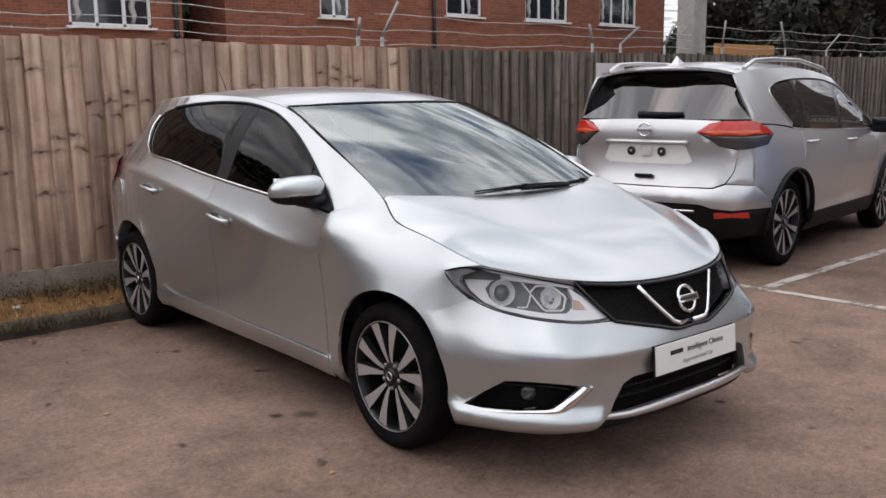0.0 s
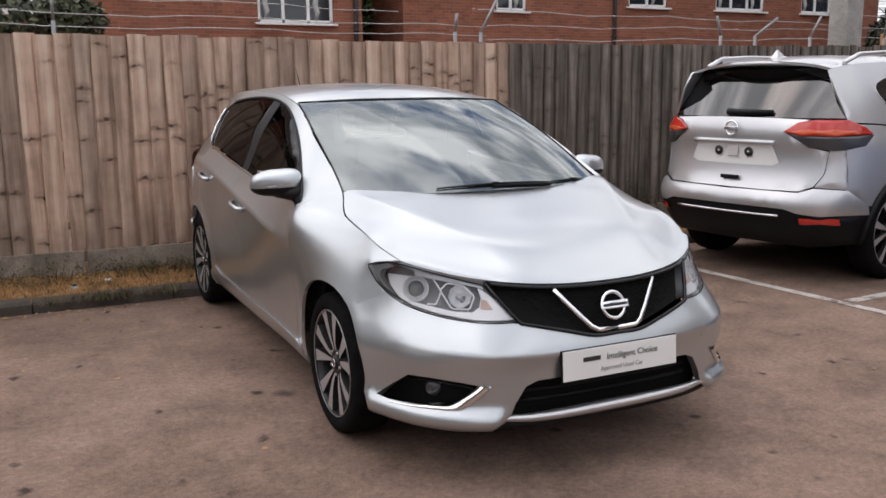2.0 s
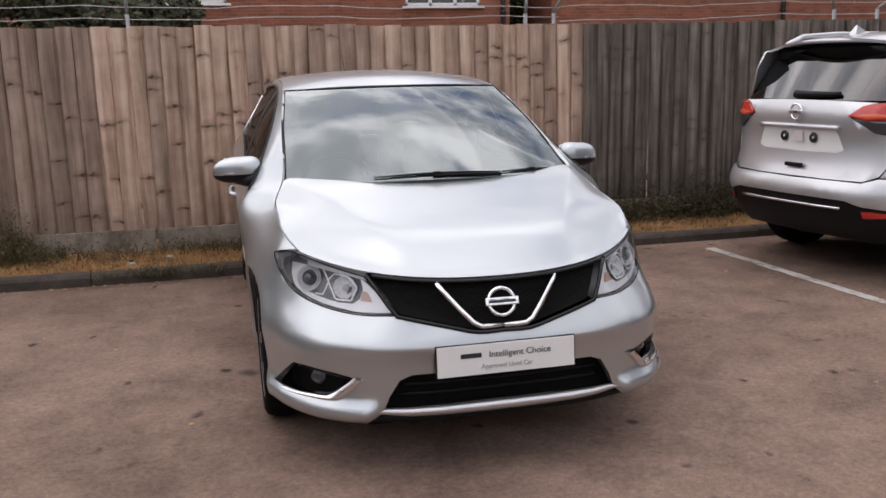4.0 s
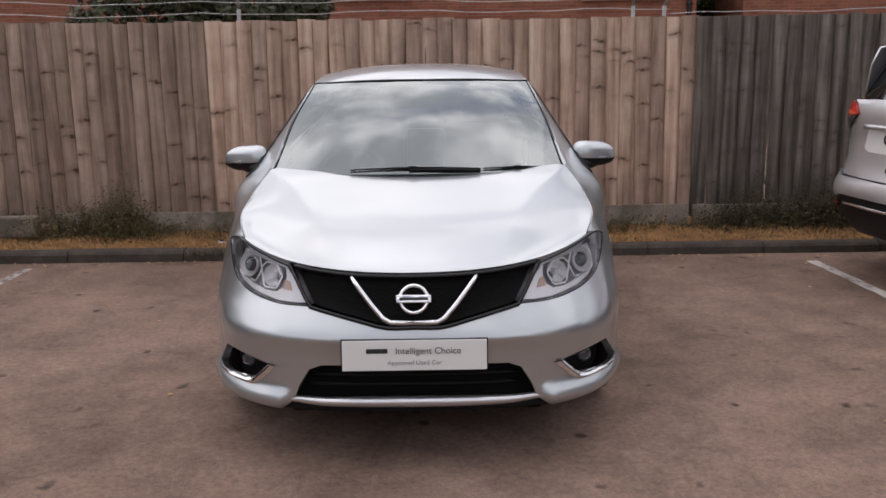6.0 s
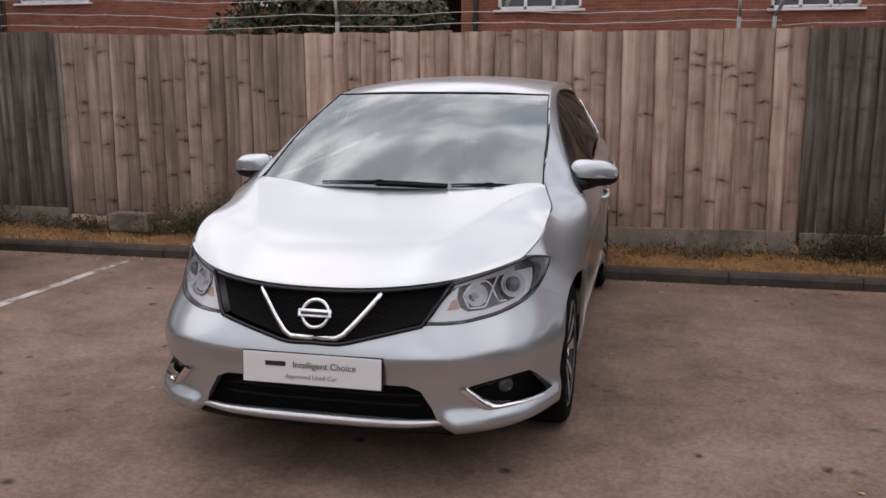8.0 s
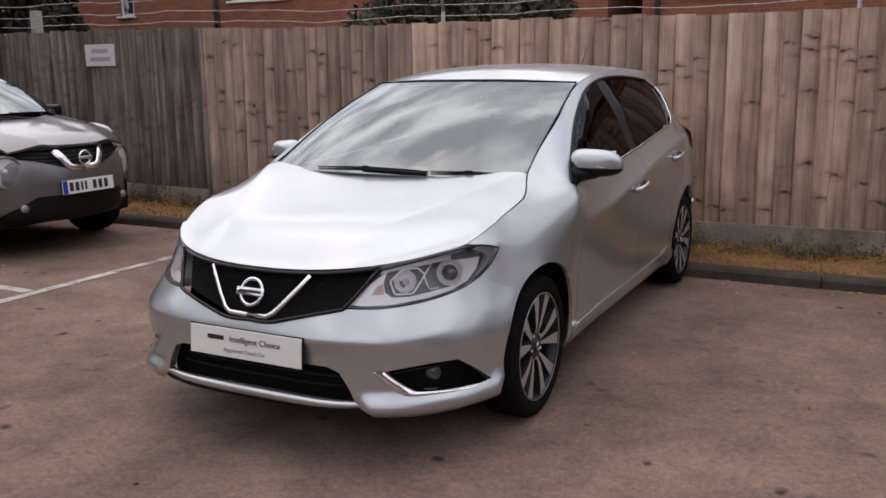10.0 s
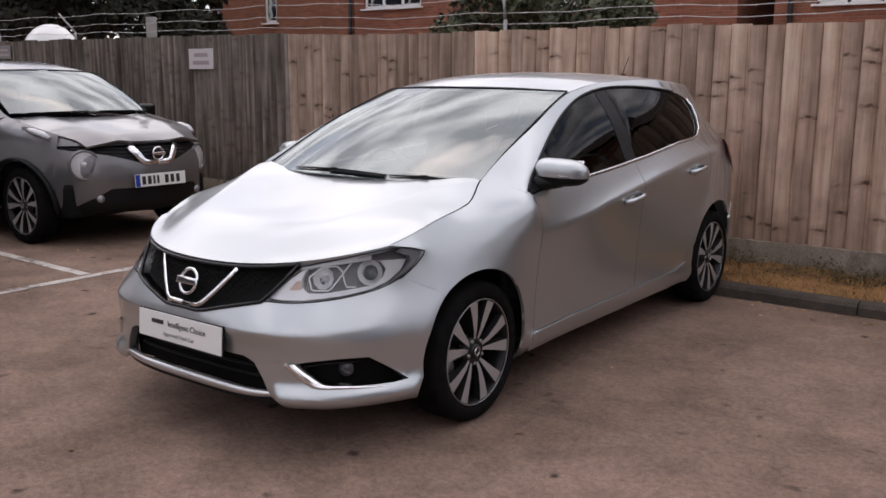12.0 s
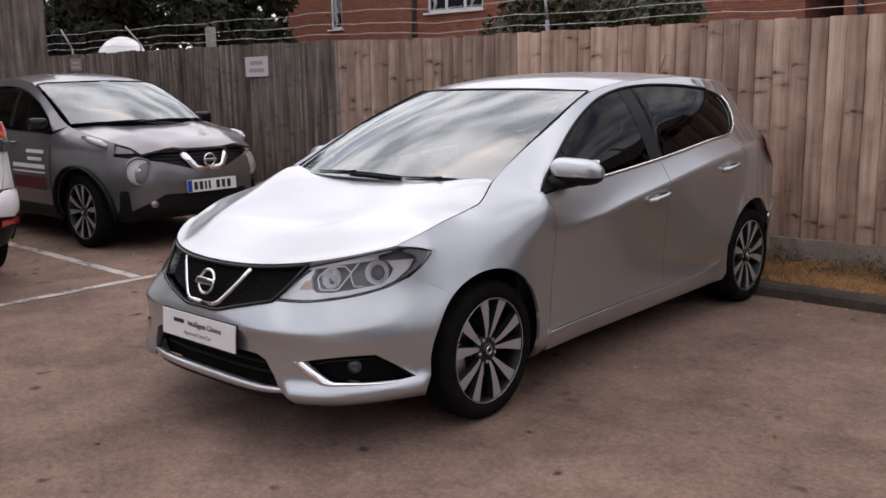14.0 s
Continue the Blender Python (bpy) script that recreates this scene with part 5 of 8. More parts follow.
    for s in (-1, 1):
        back = xz(hatch, curve2((0.49, 0.40), (0.60, 0.43), (0.74, 0.43), (0.80, 0.35), (0.80, 0.275), (0.58, 0.285), closed=True, step=0.04), s)
        bezel = part("fog_lamp_recess", up_skin([back], on_front(hatch, -0.06), 0.05, 0, (0, -1, 0)), M["shell"], car, "black fog lamp recess")
        c = on_front(hatch, -0.035)(s * hatch.phi(0.695, 0.358), 0.358)
        d = Vector((s * 0.45, -0.89, 0)).normalized()
        bm = lathe([(0.0, 0.0), (0.026, 0.004), (0.031, 0.012), (0.030, 0.02)], 24, "z")
        bmesh.ops.transform(bm, matrix=Matrix.Translation(c - d * 0.006) @ (-d).to_track_quat("Z", "Y").to_matrix().to_4x4(), verts=bm.verts)
        part("fog_lamp", bm, M["fog"], bezel, "round fog lamp")
        lower = curve2((0.515, 0.392), (0.565, 0.341), (0.606, 0.308), (0.70, 0.300), (0.782, 0.292), step=0.02)
        upper = curve2((0.781, 0.296), (0.70, 0.312), (0.636, 0.321), (0.600, 0.350), (0.552, 0.397), step=0.02)
        bm, rows, n = bmesh.new(), [], 26

        def along(pts, t):
            f = t * (len(pts) - 1)
            i = min(len(pts) - 2, int(f))
            return [pts[i][k] + (pts[i + 1][k] - pts[i][k]) * (f - i) for k in (0, 1)]
        for i in range(n + 1):
            (x0, z0), (x1, z1) = along(lower, i / n), along(upper[::-1], i / n)
            row = []
            for q, out in ((0.0, 0.002), (0.06, 0.010), (0.5, 0.013), (0.92, 0.004), (1.0, -0.03)):
                x, z = x0 + (x1 - x0) * q, z0 + (z1 - z0) * q
                v = P(s * hatch.phi(x, z), z)
                out *= 1 - 0.95 * i / n if out > 0 else 1.0
                row.append(bm.verts.new(v + Vector((s * 0.35 * out, -out, 0))))
            rows.append(row)
        for a, b in zip(rows, rows[1:]):
            for k in range(4):
                bm.faces.new((a[k], b[k], b[k + 1], a[k + 1]))
        bmesh.ops.recalc_face_normals(bm, faces=bm.faces[:])
        part("fog_trim", bm, M["chrome"], car, "bright hockey-stick fog lamp trim")
        bars = [on_front(hatch, -0.03)(s * hatch.phi(x, z), z) for x, z in ((0.57, 0.375), (0.66, 0.392), (0.755, 0.388))]
        part("recess_bar", tube(bars, 0.004, 6), M["gloss_black"], bezel)
    # show plate
    plate = new("show_plate")
    plate.parent = car
    plate.matrix_basis = pose(0, -0.890, 0.452, -4)
    part("plate_panel", box((0.525, 0.007, 0.112), (0, 0, 0), 0.003), M["plate"], plate, "white dealer show plate", smooth=False)
    part("plate_holder", box((0.535, 0.008, 0.121), (0, 0.006, 0), 0.004), M["black"], plate, smooth=False)
    part("print_bar", box((0.078, 0.0015, 0.017), (-0.136, -0.0045, 0.017), 0.0005), M["ink"], plate, smooth=False)
    lettering("Intelligent Choice", 0.0335, plate, (0.050, -0.005, 0.016), M["ink"])
    lettering("Approved Used Car", 0.024, plate, (0, -0.005, -0.027), M["ink_grey"])
    # mirrors
    for s in (-1, 1):
        door_mirror(car, s)
    # handles, tank flap, repeaters
    for s in (-1, 1):
        for y, z in ((1.375, 0.828), (2.29, 0.915)):
            p = hatch.side(y, z)
            cup = lathe([(0.0, -0.006), (0.028, -0.004), (0.036, 0.001)], 20, "x")
            bmesh.ops.transform(cup, matrix=Matrix.Translation((s * (p.x + 0.001), y - 0.012, z - 0.004)) @ Matrix.Diagonal((-s, 1.3, 0.85, 1)), verts=cup.verts)
            hd = part("door_handle", tube([(s * (p.x + d), y + o, z + 0.004 + o * 0.10) for o, d in ((-0.105, 0.004), (-0.085, 0.028), (-0.03, 0.036), (0.04, 0.036), (0.085, 0.03), (0.105, 0.004))], 0.0135, 8, flat=0.8), paint_m, car, "body-coloured door handle")
            part("cup", cup, paint_m, hd)
    flap = curve2((2.83, 0.80), (2.97, 0.81), (2.975, 0.93), (2.84, 0.925), closed=True, step=0.03)
    bm = panel([flap], lambda y, z: hatch.side(y, z, 0.002), 0.04, 0)
    fold(bm, 0.006)
    part("fuel_flap", mirrored(bm), paint_m, car, "body-coloured fuel flap")
    bm.free()
    # wipers
    for x0, x1, lift in ((-0.305, 0.285, 0.012), (0.295, 0.635, 0.006)):
        rest = lambda t, d: (lambda x: screen_at(x, 0.020 + d + lift * math.sin(math.pi * t) + 0.42 * x * x) + Vector((0, -0.003, 0.005)))(x0 + (x1 - x0) * t)
        blade = part("wiper", tube([rest(t, 0.008) for t in np.linspace(0, 1, 16)], lambda t: 0.0032 + 0.0022 * math.sin(math.pi * min(1, max(0, t))), 6, flat=1.1), M["black"], car, "black windscreen wiper")
        part("wiper_arm", tube([rest(t, -0.007) for t in np.linspace(0.45, 1, 10)], lambda t: 0.005 + 0.0025 * t, 6, flat=0.8), M["black"], blade, "black wiper arm")
        part("blade_clip", box((0.034, 0.014, 0.012), rest(0.48, 0.004) + Vector((0, 0, 0.005)), 0.003), M["black"], blade)
    scuttle = [(x, -0.02 + 0.42 * x * x) for x in np.linspace(-0.66, 0.66, 24)] + [(x, 0.09 + 0.42 * x * x) for x in np.linspace(0.66, -0.66, 24)]
    part("scuttle_panel", up_skin([scuttle], lambda x, y: Vector((x, y, 0.985 - 0.06 * abs(x) ** 2 + 0.3 * (y - 0.42 * x * x - 0.02))), 0.08, 0, (0, 0, 1)), M["black"], car, "black scuttle panel below the windscreen")
    # interior
    cabin(car, hatch)
    # wheels
    for x, y in ((-1, 0.0), (1, 0.0), (-1, 2.70), (1, 2.70)):
        road_wheel(car, x, y + 0.006, 0.306, 0.762, "hatch", 5)
        well = lathe([(0.10, -0.30), (0.375, -0.30), (0.375, 0.0)], 32, "x")
        bmesh.ops.delete(well, geom=[v for v in well.verts if v.co.z < -0.16], context="VERTS")
        bmesh.ops.transform(well, matrix=Matrix.Translation((x * 0.765, y, 0.325)) @ Matrix.Diagonal((x, 1, 1, 1)), verts=well.verts)
        part("wheel_arch_liner", well, M["shell"], car)
    # dark inner body that closes the seams
    bm = box((1.27, 3.55, 0.33), (0, 1.45, 0.325), 0.05)
    part("underbody", bm, M["shell"], car)
    part("duct", box((0.98, 0.19, 0.20), (0, -0.66, 0.33), 0.03), M["shell"], car)
    part("undertray", box((0.98, 0.40, 0.05), (0, -0.48, 0.185), 0.02), M["shell"], car)
    part("engine_bay", box((1.05, 0.75, 0.30), (0, -0.12, 0.58), 0.10), M["shell"], car)
    return car


def lettering(text, size, parent, at, material, turn=(90, 0, 0)):
    cu = bpy.data.curves.new("lettering", "FONT")
    cu.body = text
    cu.size = size
    cu.align_x, cu.align_y = "CENTER", "CENTER"
    cu.extrude = 0.0006
    cu.materials.append(material)
    ob = new("lettering", cu)
    ob.parent = parent
    ob.matrix_basis = pose(*at, *turn)
    return ob


def headlamp(car, s):
    def at(x, z, out=0.0):
        return on_front(hatch, out)(s * hatch.phi(x, z), z)

    def flat(pts, step=0.02):
        return [(s * hatch.phi(x, z), z) for x, z in line2(*pts, pts[0], step=step)[:-1]]
    low = curve2((0.392, 0.615), (0.46, 0.613), (0.53, 0.615), (0.64, 0.631), (0.72, 0.660), (0.762, 0.712), (0.779, 0.770), step=0.02)
    top = curve2((0.779, 0.783), (0.755, 0.798), (0.712, 0.802), (0.598, 0.771), (0.479, 0.741), step=0.02)
    shape = low + top + [(0.450, 0.70), (0.42, 0.66)]
    outline = [(s * hatch.phi(x, z), z) for x, z in shape]
    facing = (s * 0.5, -1, 0)
    lamp = new("headlamp")
    lamp.parent = car
    lamp["label"] = "clear wraparound headlamp with two bright reflectors"
    part("lens", up_skin([outline], on_front(hatch), 0.03, 0.008, facing), M["lens"], lamp, "clear plastic lens").visible_shadow = False
    part("housing", up_skin([outline], on_front(hatch, -0.052), 0.04, 0, facing), M["lamp_dark"], lamp, "dark lamp housing")
    part("lamp_seal", tube([on_front(hatch)(p, z) for p, z in outline], 0.0026, 6, closed=True), M["black"], lamp, "black seal")
    # side walls of the housing
    bm = bmesh.new()
    rows = [[bm.verts.new(on_front(hatch, d)(p, z)) for d in (-0.004, -0.03, -0.06)] for p, z in outline]
    for a, b in zip(rows, rows[1:] + rows[:1]):
        for k in (0, 1):
            bm.faces.new((a[k], b[k], b[k + 1], a[k + 1]))
    bmesh.ops.recalc_face_normals(bm, faces=bm.faces[:])
    part("lamp_wall", bm, M["lamp_dark"], lamp, "dark housing wall")
    end = flat([(0.735, 0.797), (0.777, 0.781), (0.775, 0.760), (0.760, 0.714), (0.732, 0.676), (0.752, 0.712), (0.760, 0.745), (0.754, 0.768), (0.722, 0.789)])
    part("dark_end", up_skin([end], on_front(hatch, -0.010), 0.03, 0.03, facing), M["lamp_end"], lamp, "dark grey outer end of the lamp")
    drop = lambda x: 0.014 + 0.030 * max(0.0, (x - 0.5) / 0.25) ** 1.5
    visor = flat([(x, z - 0.003) for x, z in top[5:]] + [(x, z - drop(x)) for x, z in top[:4:-1]])
    part("visor", up_skin([visor], on_front(hatch, -0.008), 0.03, 0.03, facing), M["lamp_grey"], lamp, "grey upper visor")
    tray = flat([(0.402, 0.622), (0.46, 0.619), (0.53, 0.620), (0.64, 0.636), (0.70, 0.655), (0.728, 0.676), (0.70, 0.668), (0.64, 0.655), (0.585, 0.645), (0.535, 0.645), (0.508, 0.662), (0.494, 0.695), (0.498, 0.733), (0.462, 0.70), (0.43, 0.66)])
    part("lamp_tray", up_skin([tray], on_front(hatch, -0.014), 0.02, 0.03, facing), M["lamp_tray"], lamp, "pale silver lamp tray")
    part("indicator", up_skin([flat([(0.466, 0.656), (0.506, 0.658), (0.494, 0.690), (0.478, 0.686)])], on_front(hatch, -0.010), 0.02, 0.006, facing), M["indicator"], lamp, "pale amber indicator")
    # the outer reflector leans back; its white colour stands in for reflected sky
    lean = lambda p, z: on_front(hatch, -0.010 - 0.55 * max(0.0, z - 0.672))(p, z)
    shell = flat([(0.700, 0.664), (0.728, 0.678), (0.748, 0.712), (0.755, 0.745), (0.746, 0.768), (0.700, 0.762), (0.676, 0.754), (0.700, 0.744), (0.716, 0.720), (0.714, 0.694)], 0.012)
    part("outer_reflector", up_skin([shell], lean, 0.016, 0.004, facing), M["guide"], lamp, "outer reflector, white in place of reflected sky")
    for x, z, r, sides in ((0.680, 0.712, 0.045, 0), (0.560, 0.696, 0.040, 6)):
        n = (at(x, z + 0.02) - at(x, z - 0.02)).cross(at(x + 0.02, z) - at(x - 0.02, z)).normalized()
        n = n if n.y < 0 else -n
        d = (n + Vector((0, -0.9, 0.10))).normalized()
        m = Matrix.Translation(at(x, z, -0.020)) @ d.to_track_quat("Z", "Y").to_matrix().to_4x4()
        bowl = lathe([(r * 1.10, 0.0), (r * 1.0, -0.004), (r * 0.88, -0.014), (r * 0.62, -0.026), (r * 0.30, -0.030), (0.0, -0.030)], 36 if not sides else 10, "z")
        bmesh.ops.transform(bowl, matrix=m, verts=bowl.verts)
        bl = part("reflector", bowl, M["bowl"], lamp, "bright round reflector" if not sides else "bright faceted reflector", smooth=not sides)
        if sides:
            bulb = lathe([(r * 0.34, -0.03), (r * 0.32, -0.012), (r * 0.2, -0.004), (0.0, -0.002)], 16, "z")
            bmesh.ops.transform(bulb, matrix=m, verts=bulb.verts)
            part("bulb_cap", bulb, M["satin"], bl)
            for k in range(4):
                fin = box((r * 0.62, 0.002, 0.016), (r * 0.62, 0, -0.016), 0.0006, 1)
                bmesh.ops.transform(fin, matrix=m @ Matrix.Rotation(math.tau * (k + 0.5) / 4, 4, "Z"), verts=fin.verts)
                part("facet", fin, M["chrome"], bl, smooth=False)
        else:
            rimring = lathe([(r * 0.74, -0.026), (r * 0.80, -0.006), (r * 0.74, -0.002), (r * 0.66, -0.008)], 32, "z")
            bmesh.ops.transform(rimring, matrix=m, verts=rimring.verts)
            part("projector_ring", rimring, M["satin"], bl)
            ball = lathe([(r * 0.66, -0.014), (r * 0.62, -0.006), (r * 0.46, 0.004), (r * 0.22, 0.009), (0.0, 0.010)], 24, "z")
            bmesh.ops.transform(ball, matrix=m, verts=ball.verts)
            part("projector", ball, M["projector"], bl, "smoky projector lens")
    # slim white light guides: a six-sided loop, its slanted stroke and a hook
    loop = [(0.540, 0.654), (0.594, 0.653), (0.613, 0.715), (0.588, 0.740), (0.542, 0.736), (0.514, 0.698)]
    ring = []
    for a, b in zip(loop, loop[1:] + loop[:1]):
        ring += [at(a[0] + (b[0] - a[0]) * q, a[1] + (b[1] - a[1]) * q, -0.016) for q in (0.10, 0.5, 0.90)]
    part("light_guide", tube(ring, 0.0036, 6, closed=True), M["guide"], lamp, "white six-sided light guide")
    for pts in ([(0.611, 0.708), (0.617, 0.730), (0.625, 0.751)], [(0.614, 0.706), (0.624, 0.684), (0.637, 0.664), (0.660, 0.664)]):
        part("light_guide", tube([at(x, z, -0.017) for x, z in pts], 0.0034, 6), M["guide"], lamp, "white slanted light guide")


def door_mirror(car, s):
    mir = new("door_mirror")
    mir.parent = car
    mir["label"] = "silver door mirror on a black foot"
    bm = bmesh.new()
    bmesh.ops.create_uvsphere(bm, u_segments=28, v_segments=18, radius=1)
    for v in bm.verts:
        x, y, z = v.co
        sq = lambda a, k: math.copysign(abs(a) ** k, a)
        taper = 1.0 - 0.32 * (x * 0.5 + 0.5) ** 1.5
        y2 = sq(y, 0.8) * (0.075 if y < 0 else 0.045)
        v.co = Vector((sq(x, 0.62) * 0.124, y2 + 0.012 * x, sq(z, 0.7) * 0.072 * taper - 0.05 * (1 - taper)))
    for f in [f for f in bm.faces]:
        f.material_index = 0
    lowcut = bm.copy()
    bmesh.ops.bisect_plane(bm, geom=bm.verts[:] + bm.edges[:] + bm.faces[:], plane_co=(0, 0, -0.024), plane_no=(0.05, 0, 1), clear_inner=True)
    bmesh.ops.bisect_plane(lowcut, geom=lowcut.verts[:] + lowcut.edges[:] + lowcut.faces[:], plane_co=(0, 0, -0.024), plane_no=(0.05, 0, 1), clear_outer=True)
    at = Matrix.Translation((s * 0.885, 0.60, 1.036)) @ Matrix.Diagonal((s, 1, 1, 1)) @ pose(0, 0, 0, 0, 0, 24)
    for b in (bm, lowcut):
        bmesh.ops.transform(b, matrix=at, verts=b.verts)
        if s < 0:
            bmesh.ops.reverse_faces(b, faces=b.faces[:])
    part("mirror_cap", bm, M["silver"], mir)
    part("mirror_base", lowcut, M["black"], mir, "black lower casing")
    part("mirror_foot", tube([(s * 0.775, 0.50, 0.985), (s * 0.815, 0.53, 0.982), (s * 0.85, 0.565, 0.985), (s * 0.89, 0.59, 0.99)], lambda t: 0.040 - 0.012 * t, 10, flat=1.4), M["black"], mir)
    part("mirror_glass", box((0.17, 0.004, 0.09), (s * 0.872, 0.652, 1.036), 0.001, 2, pose(0, 0, 0, 0, 0, s * 24)), M["reflector"], mir)
    rep = [(s * x, y, z) for x, y, z in ((0.90, 0.528, 1.018), (0.945, 0.555, 1.015), (0.980, 0.60, 1.012), (0.990, 0.64, 1.012))]
    part("repeater", tube(rep, 0.008, 6), M["clear_grey"], mir, "slim indicator repeater")


def road_wheel(car, s, y, radius, x, style, pairs):
    wheel = new("wheel")
    wheel.parent = car
    wheel["label"] = "alloy wheel with a black tyre"
    wheel.matrix_basis = Matrix.Translation((s * x, y, radius)) @ Matrix.Diagonal((s, 1, 1, 1)) @ pose(0, 0, 0, 11 + 23 * y, 0, 0)
    R, rim = radius, radius * 0.75
    prof = [(rim * 0.98, -0.09), (R * 0.86, -0.100), (R * 0.97, -0.092), (R * 0.995, -0.07), (R, -0.03), (R, 0.03), (R * 0.992, 0.058), (R * 0.965, 0.076), (R * 0.90, 0.087), (R * 0.83, 0.088), (R * 0.785, 0.083), (rim * 1.02, 0.076), (rim * 0.985, 0.07)]
    part("tyre", lathe(prof, 64, "x"), M["tyre"], wheel, "black road tyre")
    prof = [(rim * 1.0, 0.070), (rim * 1.012, 0.078), (rim * 0.985, 0.080), (rim * 0.965, 0.072), (rim * 0.93, 0.03), (rim * 0.90, -0.06), (rim * 0.98, -0.09)]
    part("rim", lathe(prof, 64, "x"), M["alloy_dark"], wheel, "dark alloy rim")
    ring = lathe([(rim * 1.0, 0.076), (rim * 1.008, 0.0805), (rim * 0.994, 0.0825), (rim * 0.985, 0.077)], 64, "x")
    part("rim_edge", ring, M["rim_edge"], wheel, "machined rim edge")
    back = lathe([(0.0, -0.02), (rim * 0.62, -0.02), (rim * 0.64, -0.03)], 40, "x")
    part("brake_disc", back, M["disc"], wheel, "steel brake disc")
    part("drum", lathe([(rim * 0.30, 0.02), (rim * 0.92, -0.055)], 40, "x"), M["shell"], wheel)
    cal = box((0.05, 0.075, 0.15), (0.0, -rim * 0.62, 0.0), 0.018, 3)
    bmesh.ops.transform(cal, matrix=Matrix.Rotation(radians(-11 - 23 * y + 12), 4, "X"), verts=cal.verts)
    part("brake_caliper", cal, M["satin"], wheel, "grey brake caliper")
    n = pairs * 2
    for i in range(n):
        a = math.tau * (i // 2) / pairs + (0.215 if i % 2 else -0.215) * (5 / pairs)
        lean = (0.11 if i % 2 else -0.11) * (5 / pairs)
        bm = bmesh.new()
        face, rear = [], []
        for r, w, h in ((rim * 0.20, 0.005, 0.058), (rim * 0.42, 0.012, 0.068), (rim * 0.70, 0.0195, 0.073), (rim * 0.975, 0.0275, 0.076)):
            t = a + lean * (r / rim - 0.3)
            c, d = Vector((0, math.cos(t), math.sin(t))), Vector((0, -math.sin(t), math.cos(t)))
            face.append([bm.verts.new(c * r + d * (k * w) + Vector((h, 0, 0))) for k in (-1, 1)])
            rear.append([bm.verts.new(c * r + d * (k * w * 1.25) + Vector((h - 0.03, 0, 0))) for k in (-1, 1)])
        for p, q, u, v in zip(face, face[1:], rear, rear[1:]):
            f = bm.faces.new((p[0], p[1], q[1], q[0]))
            f.material_index = 0
            for k in (0, 1):
                g = bm.faces.new((p[k], q[k], v[k], u[k]))
                g.material_index = 1
        bmesh.ops.recalc_face_normals(bm, faces=bm.faces[:])
        ob = part("spoke", bm, M["alloy"], wheel, smooth=False)
        ob.data.materials.append(M["alloy_dark"])
    hub = lathe([(rim * 0.30, 0.03), (rim * 0.27, 0.058), (rim * 0.20, 0.064), (rim * 0.15, 0.060), (0.0, 0.060)], 32, "x")
    part("hub", hub, M["alloy_dark"], wheel)
    cap = lathe([(rim * 0.145, 0.058), (rim * 0.135, 0.068), (0.0, 0.070)], 24, "x")
    cp = part("centre_cap", cap, M["alloy_dark"], wheel)
    part("cap_mark", tube([(0.071, 0.017 * math.cos(t), 0.017 * math.sin(t)) for t in np.linspace(0, math.tau, 16)[:-1]], 0.003, 5, closed=True, up=(1, 0, 0)), M["chrome"], cp)
    for i in range(5):
        t = math.tau * (i + 0.5) / 5
        part("wheel_nut", rod((0.05, 0.052 * math.cos(t), 0.052 * math.sin(t)), (0.066, 0.052 * math.cos(t), 0.052 * math.sin(t)), 0.009, 6), M["steel"], wheel)
    return wheel


def cabin(car, skin):
    tr = M["cabin"]
    prof = [(0.20, 0.90), (0.36, 0.985), (0.55, 0.985), (0.66, 0.94), (0.70, 0.80), (0.68, 0.55)]
    bm = bmesh.new()
    rows = [[bm.verts.new((x, y, z - 0.02 * abs(x))) for y, z in prof] for x in np.linspace(-0.70, 0.70, 9)]
    for a, b in zip(rows, rows[1:]):
        for k in range(len(prof) - 1):
            bm.faces.new((a[k], b[k], b[k + 1], a[k + 1]))
    part("dashboard", bm, tr, car, "dark grey dashboard")
    wheel = tube([(-0.37 + 0.18 * math.cos(t), 0.86 - 0.07 * math.sin(t), 0.90 + 0.165 * math.sin(t)) for t in np.linspace(0, math.tau, 32)[:-1]], 0.015, 8, closed=True)
    part("steering_wheel", wheel, tr, car)
    for x in (-0.37, 0.37):
        for y, back in ((1.25, 0.62), (2.12, 0.58)):
            seat = new("seat")
            seat.parent = car
            seat.matrix_basis = pose(x, y, 0)
            part("cushion", box((0.50, 0.52, 0.16), (0, -0.08, 0.52), 0.05, 3), M["seat"], seat)
            part("backrest", box((0.48, 0.13, back), (0, 0, 0), 0.05, 3, pose(0, 0.22, 0.84, -16)), M["seat"], seat)
            part("headrest", box((0.26, 0.09, 0.17), (0, 0.35, 1.22), 0.035, 3), M["seat"], seat)
    part("mirror_inside", box((0.24, 0.03, 0.07), (0, 0.93, 1.29), 0.02), tr, car)
    part("cabin_floor", box((1.42, 2.9, 0.06), (0, 1.9, 0.40), 0.01), tr, car)
    for s in (-1, 1):
        part("door_lining", box((0.03, 2.3, 0.50), (s * 0.76, 1.45, 0.70), 0.01), tr, car)
    half = [(x, 1.06) for x in (0, 0.3, 0.56)] + [(skin.edge[0](y) - 0.05, y) for y in np.linspace(1.25, 3.1, 12)] + [(x, 3.2) for x in (0.45, 0.2, 0)]
    outline = half[:-1] + [(-x, y) for x, y in half[::-1]][:-1]
    part("headlining", up_skin([outline], lambda x, y: skin.top(x, y) - Vector((0, 0, 0.035)), 0.12, 0, (0, 0, -1)), M["curtain"], car, "pale headlining")


main_car = hatchback(pose(0, 0, 0))


